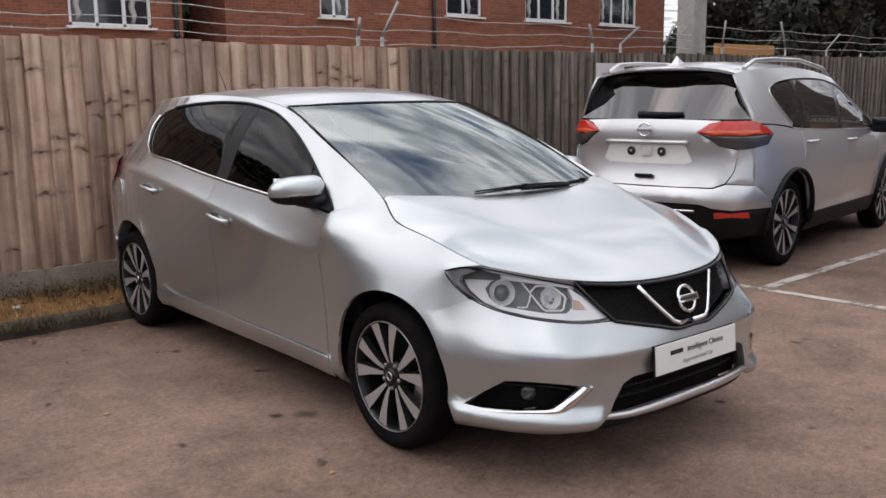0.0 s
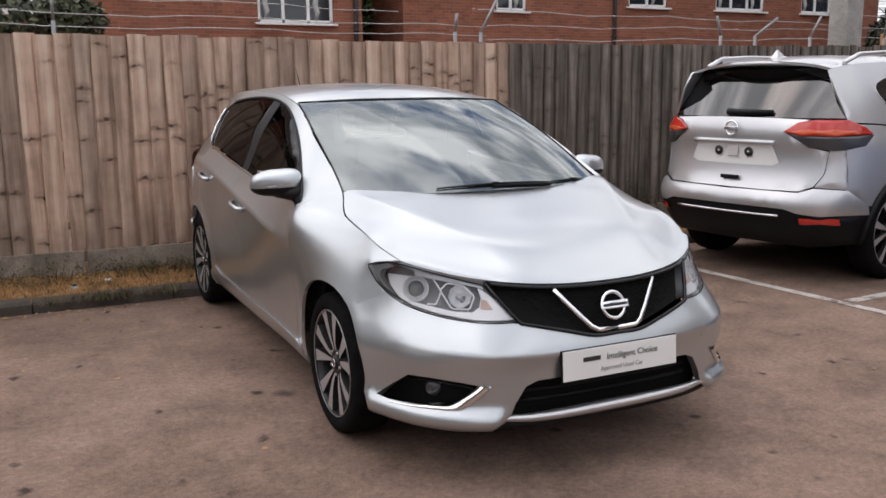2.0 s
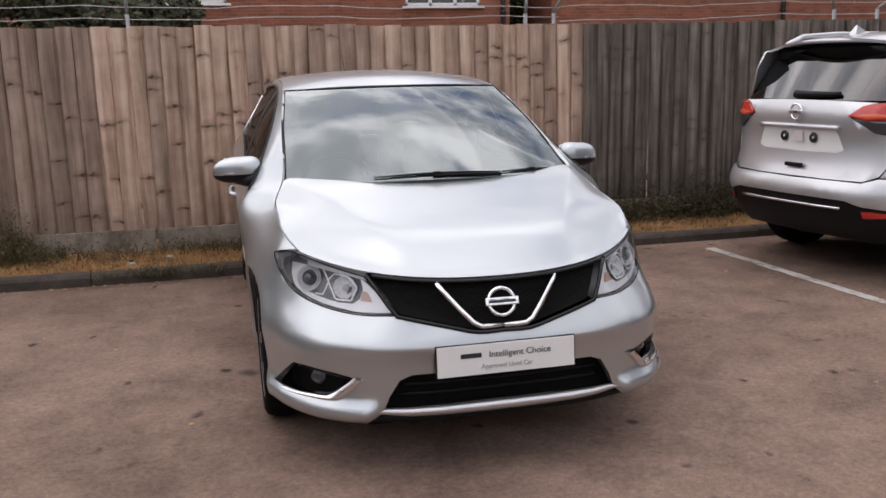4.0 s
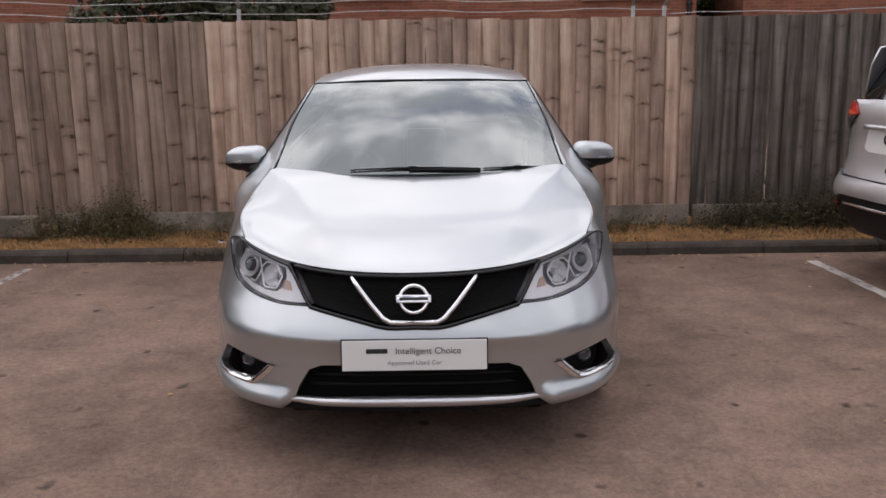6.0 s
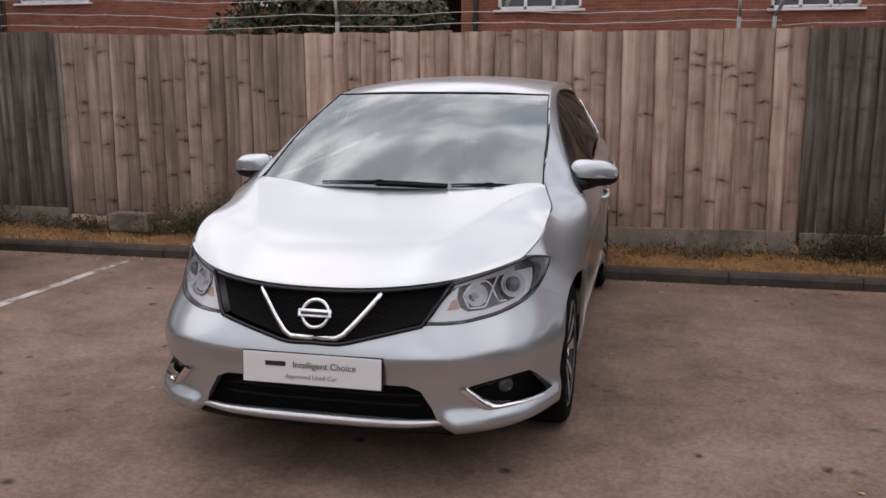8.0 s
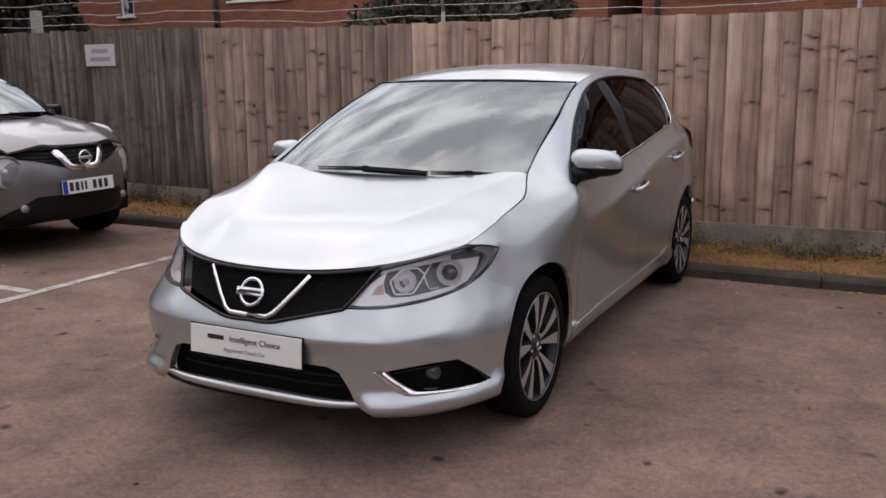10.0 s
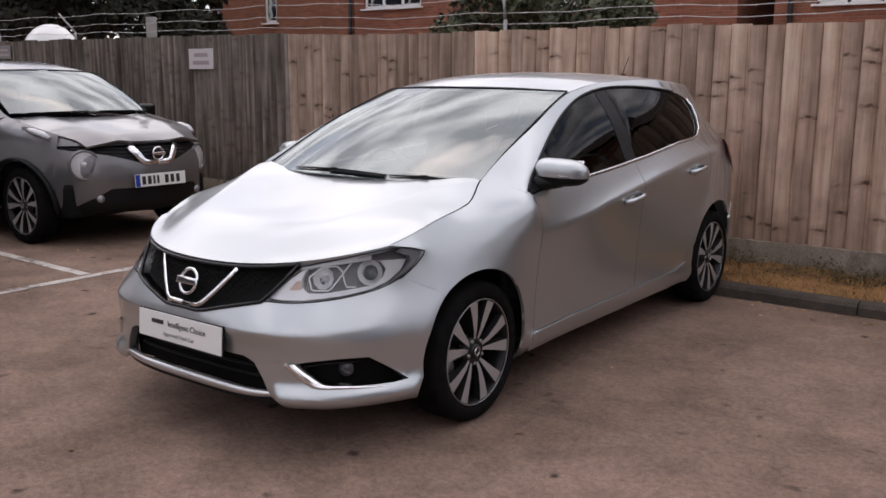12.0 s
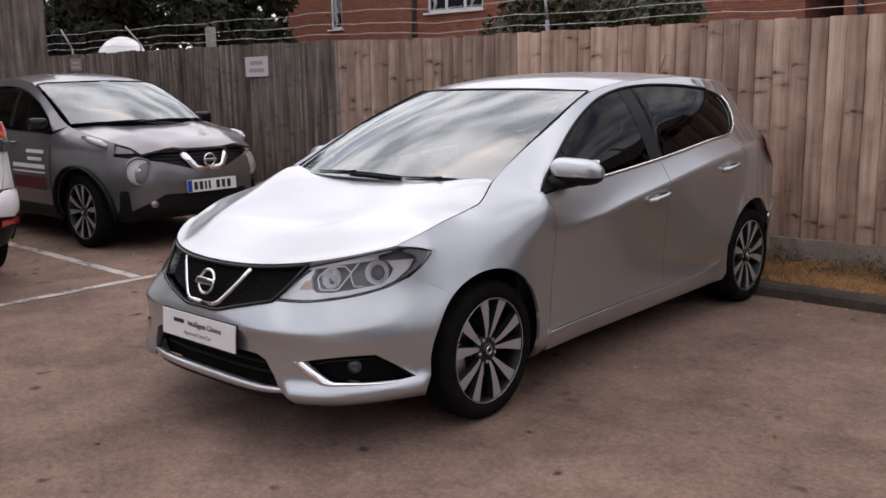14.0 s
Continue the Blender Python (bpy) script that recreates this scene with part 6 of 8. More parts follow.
# ---- the neighbouring cars ----
def phi_tail(skin, y, z):
    return math.acos(min(1.0, (max(0.0, (y - skin.y1) / (skin.tail(z) - skin.y1))) ** (skin.m / 2)))


def on_back(skin, out=0.0):
    def to3d(p, z):
        v = skin.back(abs(p), z, out)
        return Vector((v.x if p >= 0 else -v.x, v.y, v.z))
    return to3d


def sym(half):
    """Closes a half outline that starts and ends on the centre line."""
    return half[:-1] + [(-x, y) for x, y in half[::-1]][:-1]


def back_xz(skin, pts, s=1):
    return [(s * skin.phi_back(x, z), z) for x, z in pts]


def upper_body(car, skin, paint_m, bonnet, screen, cowl_y, head_y, bow, nose_y, tail_y, screen_drop=0.015):
    def bonnet_top(x, y):
        xe, ze, zc = skin.edge[0](y), skin.edge[1](y), bonnet(y)
        k = abs(x) / max(xe, 0.4)
        return Vector((x, y, zc - (zc - ze) * k ** 2.6 + 0.014 * math.exp(-((k - 0.66) / 0.14) ** 2)))

    def glass_at(x, y):
        return Vector((x, y, screen(y - bow * x * x) - screen_drop * (x / 0.62) ** 2))
    ye = cowl_y + bow * 0.45
    half = [(x, nose_y + 0.35 * x * x) for x in np.linspace(0, 0.58, 12)] + [(skin.edge[0](y) - 0.004, y) for y in np.linspace(nose_y + 0.24, ye - 0.04, 14)] + [(x, cowl_y - 0.02 + bow * x * x) for x in np.linspace(0.62, 0, 12)]
    part("bonnet", up_skin([sym(half)], bonnet_top, 0.05, 0.02, (0, 0, 1)), paint_m, car)
    half = [(x, cowl_y + bow * x * x) for x in np.linspace(0, 0.62, 12)] + [(skin.edge[0](y) - 0.012, y) for y in np.linspace(ye + 0.02, head_y + bow * 0.36 - 0.02, 16)] + [(x, head_y + bow * x * x) for x in np.linspace(0.57, 0, 12)]
    part("windscreen", up_skin([sym(half)], glass_at, 0.06, 0.005, (0, -1, 1)), M["screen"], car, "raked windscreen reflecting clouds").visible_shadow = False
    for s in (-1, 1):
        part("screen_seal", tube([(s * p.x, p.y, p.z + 0.002) for p in (glass_at(x, y) for x, y in half[1:-1])], 0.006, 6), M["black"], car)
    half = [(x, head_y + 0.015 + bow * x * x) for x in np.linspace(0, 0.58, 12)] + [(skin.edge[0](y) - 0.006, y) for y in np.linspace(head_y + bow * 0.36, tail_y - 0.08, 24)] + [(x, tail_y - 0.3 * x * x) for x in np.linspace(0.5, 0, 10)]
    part("roof", up_skin([sym(half)], lambda x, y: skin.top(x, y), 0.06, 0.02, (0, 0, 1)), paint_m, car)


def arch_and_liner(car, skin, y, r_tyre, r_arch, x, cladding=0.0):
    for s in (-1, 1):
        road_wheel(car, s, y, r_tyre, x, "plain", 5)
        well = lathe([(0.10, -0.30), (r_arch, -0.30), (r_arch, -0.05)], 28, "x")
        bmesh.ops.delete(well, geom=[v for v in well.verts if v.co.z < -0.16], context="VERTS")
        bmesh.ops.transform(well, matrix=Matrix.Translation((s * x, y, r_tyre + 0.01)) @ Matrix.Diagonal((s, 1, 1, 1)), verts=well.verts)
        part("wheel_arch_liner", well, M["shell"], car)
        if cladding:
            path = [skin.side(a, b, 0.012) for a, b in arc(y, r_tyre + 0.01, r_arch + 0.02, -8, 188, 28)]
            part("arch_cladding", tube([(s * p.x, p.y, p.z) for p in path], cladding, 8, flat=0.5, up=(1, 0, 0)), M["black"], car, "black plastic arch trim")


def side_set(car, skin, paint_m, yf, yd, yq, ye, z_low, arches, r_arch, r_tyre, dlo, panes, lamp_cut):
    """Wing, doors, quarter panel, pillars and side windows of a five-door body."""
    bz = lambda y: skin.belt[1](y) - 0.01
    c0, c1 = arches
    zc = r_tyre + 0.01
    wing = arc(c0, zc, r_arch, 175, -10, 22) + [(c0 + r_arch, z_low), (yd[0] - 0.003, z_low), (yd[0] - 0.003, bz(yd[0]))]
    wing += edge_line(skin, min(yd[0], skin_cowl(skin)), yf, 20) + [(yf - 0.01, 0.75), (c0 - r_arch - 0.005, 0.55)]
    both_sides("front_wing", wing, paint_m, car, 0.06, skin=skin)
    for name, a, b in (("front_door", yd[0], yd[1]), ("rear_door", yd[1] + 0.006, yd[2])):
        top = [(y, bz(y)) for y in np.linspace(a, b, 12)]
        low_end = [(b, 0.72), (b, z_low)] if b < c1 - r_arch else [(b, 0.80), (b - 0.06, 0.62), (c1 - r_arch - 0.06, z_low + 0.03), (c1 - r_arch - 0.10, z_low)]
        both_sides(name, line2((a, z_low), (a, bz(a))) + top[1:] + low_end, paint_m, car, 0.06, skin=skin)
    q = arc(c1, zc, r_arch, 30, 172, 22) + [(yd[2] - 0.055, 0.62), (yd[2] + 0.006, 0.80), (yd[2] + 0.006, bz(yd[2]))]
    q += [(y, bz(y)) for y in np.linspace(yd[2] + 0.03, yq, 8)] + lamp_cut
    both_sides("rear_quarter", q, paint_m, car, 0.05, skin=skin)
    frame_line = edge_line(skin, skin_cowl(skin), ye, 50) + [(ye + 0.02, skin.edge[1](ye) - 0.12), (yq, bz(yq) + 0.012)]
    frame_line += [(y, bz(y) + 0.012) for y in np.linspace(yq - 0.04, dlo[-1][0], 6)] + curve2(*dlo, step=0.05)[::-1]
    both_sides("pillar_frame", frame_line, paint_m, car, 0.06, skin=skin)
    for name, line, m in panes:
        both_sides(name, line2(*line, line[0])[:-1], m, car, 0.08, 0.004, -0.006, skin=skin)
    for s in (-1, 1):
        rim = [skin.side(y, z, 0.002) for y, z in curve2(*dlo, step=0.05)]
        part("window_strip", tube([(s * p.x, p.y, p.z) for p in rim], 0.006, 6, flat=0.6), M["satin"] if skin is suv_skin else M["black"], car, "window surround")
        low = [skin.side(y, bz(y) + 0.006, 0.003) for y in np.linspace(dlo[0][0], dlo[-1][0], 20)]
        part("window_strip", tube([(s * p.x, p.y, p.z) for p in low], 0.006, 6, flat=0.6), M["satin"] if skin is suv_skin else M["black"], car, "window surround")
        for y in (yd[0] + 0.80, yd[1] + 0.82):
            p = skin.side(y, skin.shoulder(y) + 0.005)
            part("door_handle", tube([(s * (p.x + d), y + o, p.z) for o, d in ((-0.10, 0.0), (-0.08, 0.03), (0.06, 0.035), (0.10, 0.0))], 0.014, 8), paint_m, car)


def skin_cowl(skin):
    return 0.34


def cabin_simple(car, skin, y0, y1, z):
    part("dashboard", box((1.36, 0.5, 0.3), (0, y0, z - 0.18), 0.08), M["cabin"], car)
    for x in (-0.36, 0.36):
        for y in (y0 + 0.72, y0 + 1.55):
            seat = new("seat")
            seat.parent = car
            part("backrest", box((0.48, 0.13, 0.62), (0, 0, 0), 0.05, 3, pose(x, y + 0.2, z - 0.12, -14)), M["seat"], seat)
            part("headrest", box((0.26, 0.09, 0.17), (x, y + 0.3, z + 0.25), 0.035, 3), M["seat"], seat)
    part("cabin_floor", box((1.4, y1 - y0, 0.08), (0, (y0 + y1) / 2, 0.5), 0.01), M["shell"], car)
    half = [(x, y0 + 0.85) for x in (0, 0.3, 0.55)] + [(skin.edge[0](y) - 0.06, y) for y in np.linspace(y0 + 1.0, y1, 8)] + [(x, y1 + 0.05) for x in (0.45, 0.2, 0)]
    part("headlining", up_skin([sym(half)], lambda x, y: skin.top(x, y) - Vector((0, 0, 0.05)), 0.2, 0, (0, 0, -1)), M["curtain"], car)


suv_skin = Skin(
    nose=spline((0.2, -0.80), (0.4, -0.90), (0.7, -0.90), (0.9, -0.84), (1.05, -0.78)),
    width=spline((0.2, 0.80), (0.35, 0.87), (0.5, 0.895), (0.75, 0.908), (0.95, 0.90), (1.1, 0.885), (1.3, 0.85)),
    y_front=0.5, y_back=2.3, tail=spline((0.25, 3.42), (0.40, 3.55), (0.52, 3.61), (0.64, 3.62), (0.72, 3.575), (0.85, 3.535), (0.98, 3.53), (1.10, 3.56), (1.22, 3.53), (1.3, 3.5)),
    power=steady((0.2, 2.9), (1.2, 2.7)), tail_power=4.6,
    shoulder=steady((-0.6, 0.84), (0.4, 0.96), (1.5, 0.99), (2.6, 1.02), (3.4, 1.05)),
    belt=(steady((-0.6, 0.66), (-0.3, 0.80), (0.3, 0.86), (1.5, 0.865), (2.5, 0.855), (3.0, 0.835), (3.4, 0.76)), steady((-0.6, 0.92), (0.3, 1.06), (1.5, 1.09), (2.5, 1.13), (3.0, 1.18), (3.4, 1.20))),
    waist=(steady((-0.6, 0.63), (-0.3, 0.77), (0.3, 0.81), (1.5, 0.80), (2.5, 0.785), (3.0, 0.76), (3.4, 0.70)), steady((-0.6, 0.95), (0.3, 1.09), (0.8, 1.24), (1.5, 1.36), (2.5, 1.40), (3.4, 1.38))),
    edge=(steady((-0.6, 0.60), (-0.3, 0.73), (0.3, 0.745), (0.9, 0.70), (1.35, 0.67), (2.2, 0.66), (3.0, 0.645), (3.4, 0.61)), steady((-0.6, 0.97), (0.0, 1.06), (0.34, 1.11), (0.9, 1.39), (1.35, 1.565), (2.2, 1.63), (3.0, 1.61), (3.4, 1.56))),
    crown=spline((1.0, 1.55), (1.3, 1.63), (1.7, 1.685), (2.3, 1.70), (3.0, 1.68), (3.4, 1.64)))


def family_suv(place, paint_m, label):
    car = thing("suv_car", label, "car", place)
    k = suv_skin
    upper_body(car, k, paint_m, spline((-0.86, 0.95), (-0.6, 1.04), (-0.2, 1.09), (0.3, 1.14)), spline((0.0, 1.09), (0.3, 1.24), (0.7, 1.42), (1.0, 1.545), (1.2, 1.60)), 0.12, 1.05, 0.42, -0.84, 3.36)
    dlo = [(0.50, 1.085), (0.75, 1.24), (1.05, 1.40), (1.35, 1.50), (1.8, 1.545), (2.4, 1.54), (2.8, 1.50), (2.93, 1.43), (2.86, 1.32), (2.66, 1.17)]
    panes = [("front_side_window", [(0.66, 1.09), (1.45, 1.10), (1.43, 1.50), (1.3, 1.47), (1.0, 1.36), (0.8, 1.25)], M["clear_side"]),
             ("rear_side_window", [(1.55, 1.105), (2.36, 1.135), (2.38, 1.53), (1.8, 1.53), (1.53, 1.515)], M["clear_side"]),
             ("quarter_window", [(2.42, 1.14), (2.65, 1.165), (2.85, 1.32), (2.91, 1.43), (2.79, 1.485), (2.44, 1.525)], M["clear_side"]),
             ("pillar_cover", [(1.45, 1.10), (1.55, 1.105), (1.53, 1.52), (1.43, 1.50)], M["gloss_black"]), ("pillar_cover", [(2.36, 1.135), (2.42, 1.14), (2.44, 1.525), (2.38, 1.53)], M["gloss_black"])]
    lamp_cut = [(3.28, 1.17), (3.08, 1.11), (3.20, 1.03), (3.32, 1.01), (3.33, 0.72), (3.15, 0.60)]
    side_set(car, k, paint_m, -0.42, (0.50, 1.50, 2.46), 3.30, 3.32, 0.40, (0.0, 2.705), 0.415, 0.365, dlo, panes, lamp_cut)
    for y in (0.0, 2.705):
        arch_and_liner(car, k, y, 0.365, 0.415, 0.775, 0.028)
    both_sides("sill_cladding", line2((0.42, 0.395), (2.28, 0.395), (2.28, 0.24), (0.42, 0.24), (0.42, 0.395))[:-1], M["black"], car, 0.1, 0.02, 0.01, skin=k)
    # back
    B = on_back(k)
    gate = back_xz(k, [(0.0, 0.70), (0.30, 0.70), (0.58, 0.705), (0.66, 0.74), (0.705, 0.83), (0.72, 0.99), (0.60, 1.02), (0.45, 1.125), (0.52, 1.195), (0.60, 1.215), (0.30, 1.225), (0.0, 1.228)])
    part("tailgate", up_skin([sym(gate)], B, (0.08, 0.03), 0.02, (0, 1, 0)), paint_m, car)
    for s in (-1, 1):
        wrap = [(s * k.phi_back(0.725, 1.0), 1.0), (s * k.phi_back(0.71, 0.83), 0.83), (s * k.phi_back(0.668, 0.735), 0.735), (s * phi_tail(k, 3.32, 0.72), 0.72), (s * phi_tail(k, 3.32, 1.0), 1.0)]
        part("rear_corner", up_skin([wrap], B, (0.06, 0.03), 0.012, (s, 1, 0)), paint_m, car)
    bump = [(0.0, 0.575), (0.50, 0.575), (0.60, 0.545), (0.72, 0.53)]
    half = back_xz(k, bump) + [(phi_tail(k, 3.11, 0.53), 0.53), (phi_tail(k, 3.14, 0.60), 0.60), (phi_tail(k, 3.32, 0.715), 0.715)] + back_xz(k, [(0.665, 0.728), (0.58, 0.695), (0.0, 0.69)])
    part("rear_bumper", up_skin([sym(half)], on_back(k, 0.012), (0.08, 0.03), 0.02, (0, 1, 0)), paint_m, car, "silver rear bumper")
    half = back_xz(k, [(0.0, 0.28), (0.60, 0.28)]) + [(phi_tail(k, 3.05, 0.30), 0.30), (phi_tail(k, 3.09, 0.525), 0.525)] + back_xz(k, [(0.72, 0.525), (0.60, 0.54), (0.50, 0.57), (0.0, 0.57)])
    part("lower_bumper", up_skin([sym(half)], B, (0.08, 0.03), 0.02, (0, 1, 0)), M["black"], car, "black plastic lower bumper")
    part("bumper_strip", tube([on_back(k, 0.01)(math.copysign(k.phi_back(x, 0.515), x), 0.515 + 0.02 * x * x) for x in np.linspace(-0.46, 0.46, 20)], 0.010, 6), M["chrome"], car, "bright bumper strip")
    for s in (-1, 1):
        part("reflector", up_skin([back_xz(k, [(0.60, 0.465), (0.80, 0.465), (0.80, 0.512), (0.60, 0.512)], s)], on_back(k, 0.016), 0.03, 0.004, (0, 1, 0)), M["red_lens"], car, "red bumper reflector")
        lamp = new("tail_lamp")
        lamp.parent = car
        lamp["label"] = "red and clear wraparound tail lamp"
        up_line = back_xz(k, [(0.43, 1.128), (0.56, 1.104)], s) + [(s * phi_tail(k, 3.40, 1.100), 1.100), (s * phi_tail(k, 3.10, 1.110), 1.110), (s * phi_tail(k, 3.18, 1.165), 1.165)] + back_xz(k, [(0.78, 1.215), (0.62, 1.215), (0.52, 1.195)], s)
        part("red_lens", up_skin([up_line], on_back(k, 0.012), (0.02, 0.012), 0.015, (s, 1, 0)), M["red_lens"], lamp)
        low_line = back_xz(k, [(0.56, 1.100), (0.45, 1.120), (0.61, 1.020), (0.74, 0.995)], s) + [(s * phi_tail(k, 3.32, 1.005), 1.005), (s * phi_tail(k, 3.18, 1.03), 1.03), (s * phi_tail(k, 3.10, 1.106), 1.106), (s * phi_tail(k, 3.40, 1.096), 1.096)]
        glow_line = back_xz(k, [(0.47, 1.130), (0.56, 1.112)], s) + [(s * phi_tail(k, 3.40, 1.106), 1.106), (s * phi_tail(k, 3.22, 1.112), 1.112), (s * phi_tail(k, 3.26, 1.140), 1.140)] + back_xz(k, [(0.74, 1.150), (0.60, 1.150)], s)
        part("amber_lens", up_skin([glow_line], on_back(k, 0.0135), (0.02, 0.012), 0.004, (s, 1, 0)), M["orange"], lamp, "orange middle lens")
        part("clear_lens", up_skin([low_line], on_back(k, 0.012), (0.02, 0.012), 0.012, (s, 1, 0)), M["fog"], lamp, "dark lower lens")
    def pane_at(x, t):
        return Vector((x, 3.50 - 0.26 * t - 0.16 * (x / 0.7) ** 2 * (1 - 0.2 * t), 1.225 + 0.36 * t))
    pane = [(-0.765, 0.0), (0.765, 0.0), (0.62, 1.0), (-0.62, 1.0)]
    part("rear_window", up_skin([line2(*pane, pane[0], step=0.1)[:-1]], pane_at, 0.1, 0.01, (0, 1, 0)), M["rear_glass"], car, "dark rear window reflecting clouds")
    sp = box((1.20, 0.30, 0.105), (0, 3.275, 1.578), 0.03, 3)
    for v in sp.verts:
        v.co.y -= 0.22 * (v.co.x / 0.6) ** 2
        v.co.z -= 0.03 * (v.co.x / 0.6) ** 2
    part("spoiler", sp, M["gloss_black"], car, "black roof spoiler")
    part("spoiler_top", tube([(x, 3.36 - 0.22 * (x / 0.6) ** 2, 1.628 - 0.03 * (x / 0.6) ** 2) for x in np.linspace(-0.58, 0.58, 20)], 0.016, 8), paint_m, car)
    part("wiper", tube([pane_at(x, 0.10 + 0.05 * abs(x)) + Vector((0, 0.02, 0)) for x in np.linspace(-0.28, 0.10, 10)], lambda t: 0.016 + 0.012 * t, 8), M["black"], car, "black rear wiper")
    recess = back_xz(k, [(0.0, 0.87), (0.34, 0.875), (0.395, 0.90), (0.33, 1.03), (0.0, 1.035)])
    rec = part("plate_recess", up_skin([sym(recess)], on_back(k, 0.004), 0.06, 0.004, (0, 1, 0)), M["white"] if paint_m is not M["silver_suv"] else M["plate"], car, "pale empty number plate recess")
    for x in (-0.135, 0.135):
        p = on_back(k, 0.008)(math.copysign(k.phi_back(x, 0.97), x), 0.97)
        pad = part("fixing_pad", rod(p, p + Vector((0, 0.008, 0)), 0.036, 20), M["ink"], rec, "round black fixing pad")
        part("pad_hole", rod(p + Vector((0, 0.006, 0)), p + Vector((0, 0.0105, 0)), 0.008, 10), M["plate"], pad)
    part("label_patch", box((0.09, 0.003, 0.08), (0.0, 3.548, 0.975), 0.001), M["sign"], rec)
    part("gate_bar", tube([on_back(k, 0.012)(math.copysign(k.phi_back(x, 1.045), x), 1.045) for x in np.linspace(-0.36, 0.36, 14)], 0.016, 8), paint_m, car, "silver trim bar over the plate")
    part("gate_grip", box((0.16, 0.02, 0.03), (0, 3.575, 0.775), 0.008), M["black"], car)
    ring = tube([(0.052 * math.cos(t), 3.575, 1.145 + 0.052 * math.sin(t)) for t in np.linspace(0, math.tau, 30)[:-1]], 0.009, 8, closed=True, up=(0, 1, 0))
    bd = part("badge", ring, M["chrome"], car, "round bright badge")
    part("name_bar", box((0.125, 0.012, 0.024), (0, 3.582, 1.145), 0.003), M["chrome"], bd)
    fin = bmesh.new()
    v = [fin.verts.new(p) for p in ((-0.03, 2.92, 1.675), (0.03, 2.92, 1.675), (0.035, 3.10, 1.665), (-0.035, 3.10, 1.665), (0.006, 3.06, 1.735), (-0.006, 3.06, 1.735), (0, 2.96, 1.69))]
    for f in ((0, 1, 6), (1, 2, 4, 6), (3, 0, 6, 5), (2, 3, 5, 4), (6, 4, 5)):
        fin.faces.new([v[i] for i in f])
    part("aerial_fin", fin, paint_m, car, smooth=False)
    for s in (-1, 1):
        rail = [(s * (k.edge[0](y) - 0.03), y, k.edge[1](y) + h) for y, h in ((1.30, 0.02), (1.45, 0.065), (2.0, 0.075), (2.6, 0.075), (2.95, 0.07), (3.12, 0.02))]
        part("roof_rail", tube([tuple(p) for p in rail], 0.018, 8), M["satin"], car, "satin silver roof rail")
        mirror = box((0.22, 0.12, 0.15), (s * 0.99, 0.62, 1.10), 0.045, 3)
        mm = part("door_mirror", mirror, M["gloss_black"], car, "black door mirror")
        part("mirror_foot", rod((s * 0.84, 0.60, 1.06), (s * 0.92, 0.61, 1.07), 0.03), M["black"], mm)
    cabin_simple(car, k, 0.62, 3.0, 1.06)
    part("underbody", box((1.45, 3.9, 0.32), (0, 1.36, 0.44), 0.05), M["shell"], car)
    part("engine_bay", box((1.3, 0.8, 0.4), (0, -0.1, 0.75), 0.1), M["shell"], car)
    half = [(x, z) for x, z in ((0.0, 0.30), (0.7, 0.30), (0.8, 0.45), (0.78, 0.9), (0.0, 0.94))]
    front = [(k.phi(x, z), z) for x, z in half]
    part("front_bumper", up_skin([sym(front)], on_front(k), (0.1, 0.06), 0.02, (0, -1, 0)), paint_m, car)
    return car


small_skin = Skin(
    nose=spline((0.22, -0.66), (0.30, -0.77), (0.40, -0.815), (0.50, -0.825), (0.60, -0.835), (0.72, -0.82), (0.82, -0.785), (0.92, -0.72), (1.0, -0.66)),
    width=spline((0.2, 0.80), (0.35, 0.86), (0.5, 0.880), (0.65, 0.885), (0.85, 0.875), (1.0, 0.85), (1.2, 0.82)),
    y_front=0.5, y_back=1.7, tail=spline((0.25, 3.15), (0.45, 3.27), (0.7, 3.27), (0.95, 3.22), (1.2, 3.15)),
    power=steady((0.2, 2.8), (0.6, 2.6), (1.0, 2.5)), tail_power=4.0,
    shoulder=steady((-0.6, 0.78), (-0.3, 0.84), (0.4, 0.90), (1.5, 0.94), (2.3, 1.02), (3.1, 1.06)),
    belt=(steady((-0.6, 0.60), (-0.3, 0.755), (0.1, 0.82), (0.4, 0.83), (1.5, 0.82), (2.3, 0.81), (3.1, 0.68)), steady((-0.6, 0.86), (-0.3, 0.93), (0.1, 1.0), (0.4, 1.03), (1.5, 1.06), (2.3, 1.16), (3.1, 1.19))),
    waist=(steady((-0.6, 0.585), (-0.3, 0.735), (0.1, 0.78), (0.4, 0.785), (1.5, 0.74), (2.3, 0.71), (3.1, 0.60)), steady((-0.6, 0.88), (-0.3, 0.965), (0.1, 1.035), (0.4, 1.08), (0.9, 1.21), (1.5, 1.29), (2.3, 1.32), (3.1, 1.28))),
    edge=(steady((-0.6, 0.57), (-0.3, 0.71), (0.1, 0.735), (0.34, 0.72), (0.9, 0.67), (1.25, 0.635), (1.8, 0.61), (2.4, 0.58), (3.0, 0.53)), steady((-0.6, 0.90), (-0.3, 0.985), (0.1, 1.055), (0.34, 1.10), (0.9, 1.375), (1.25, 1.51), (1.8, 1.555), (2.4, 1.525), (3.0, 1.44))),
    crown=spline((1.0, 1.525), (1.3, 1.585), (1.7, 1.612), (2.2, 1.60), (2.8, 1.53), (3.1, 1.46)))


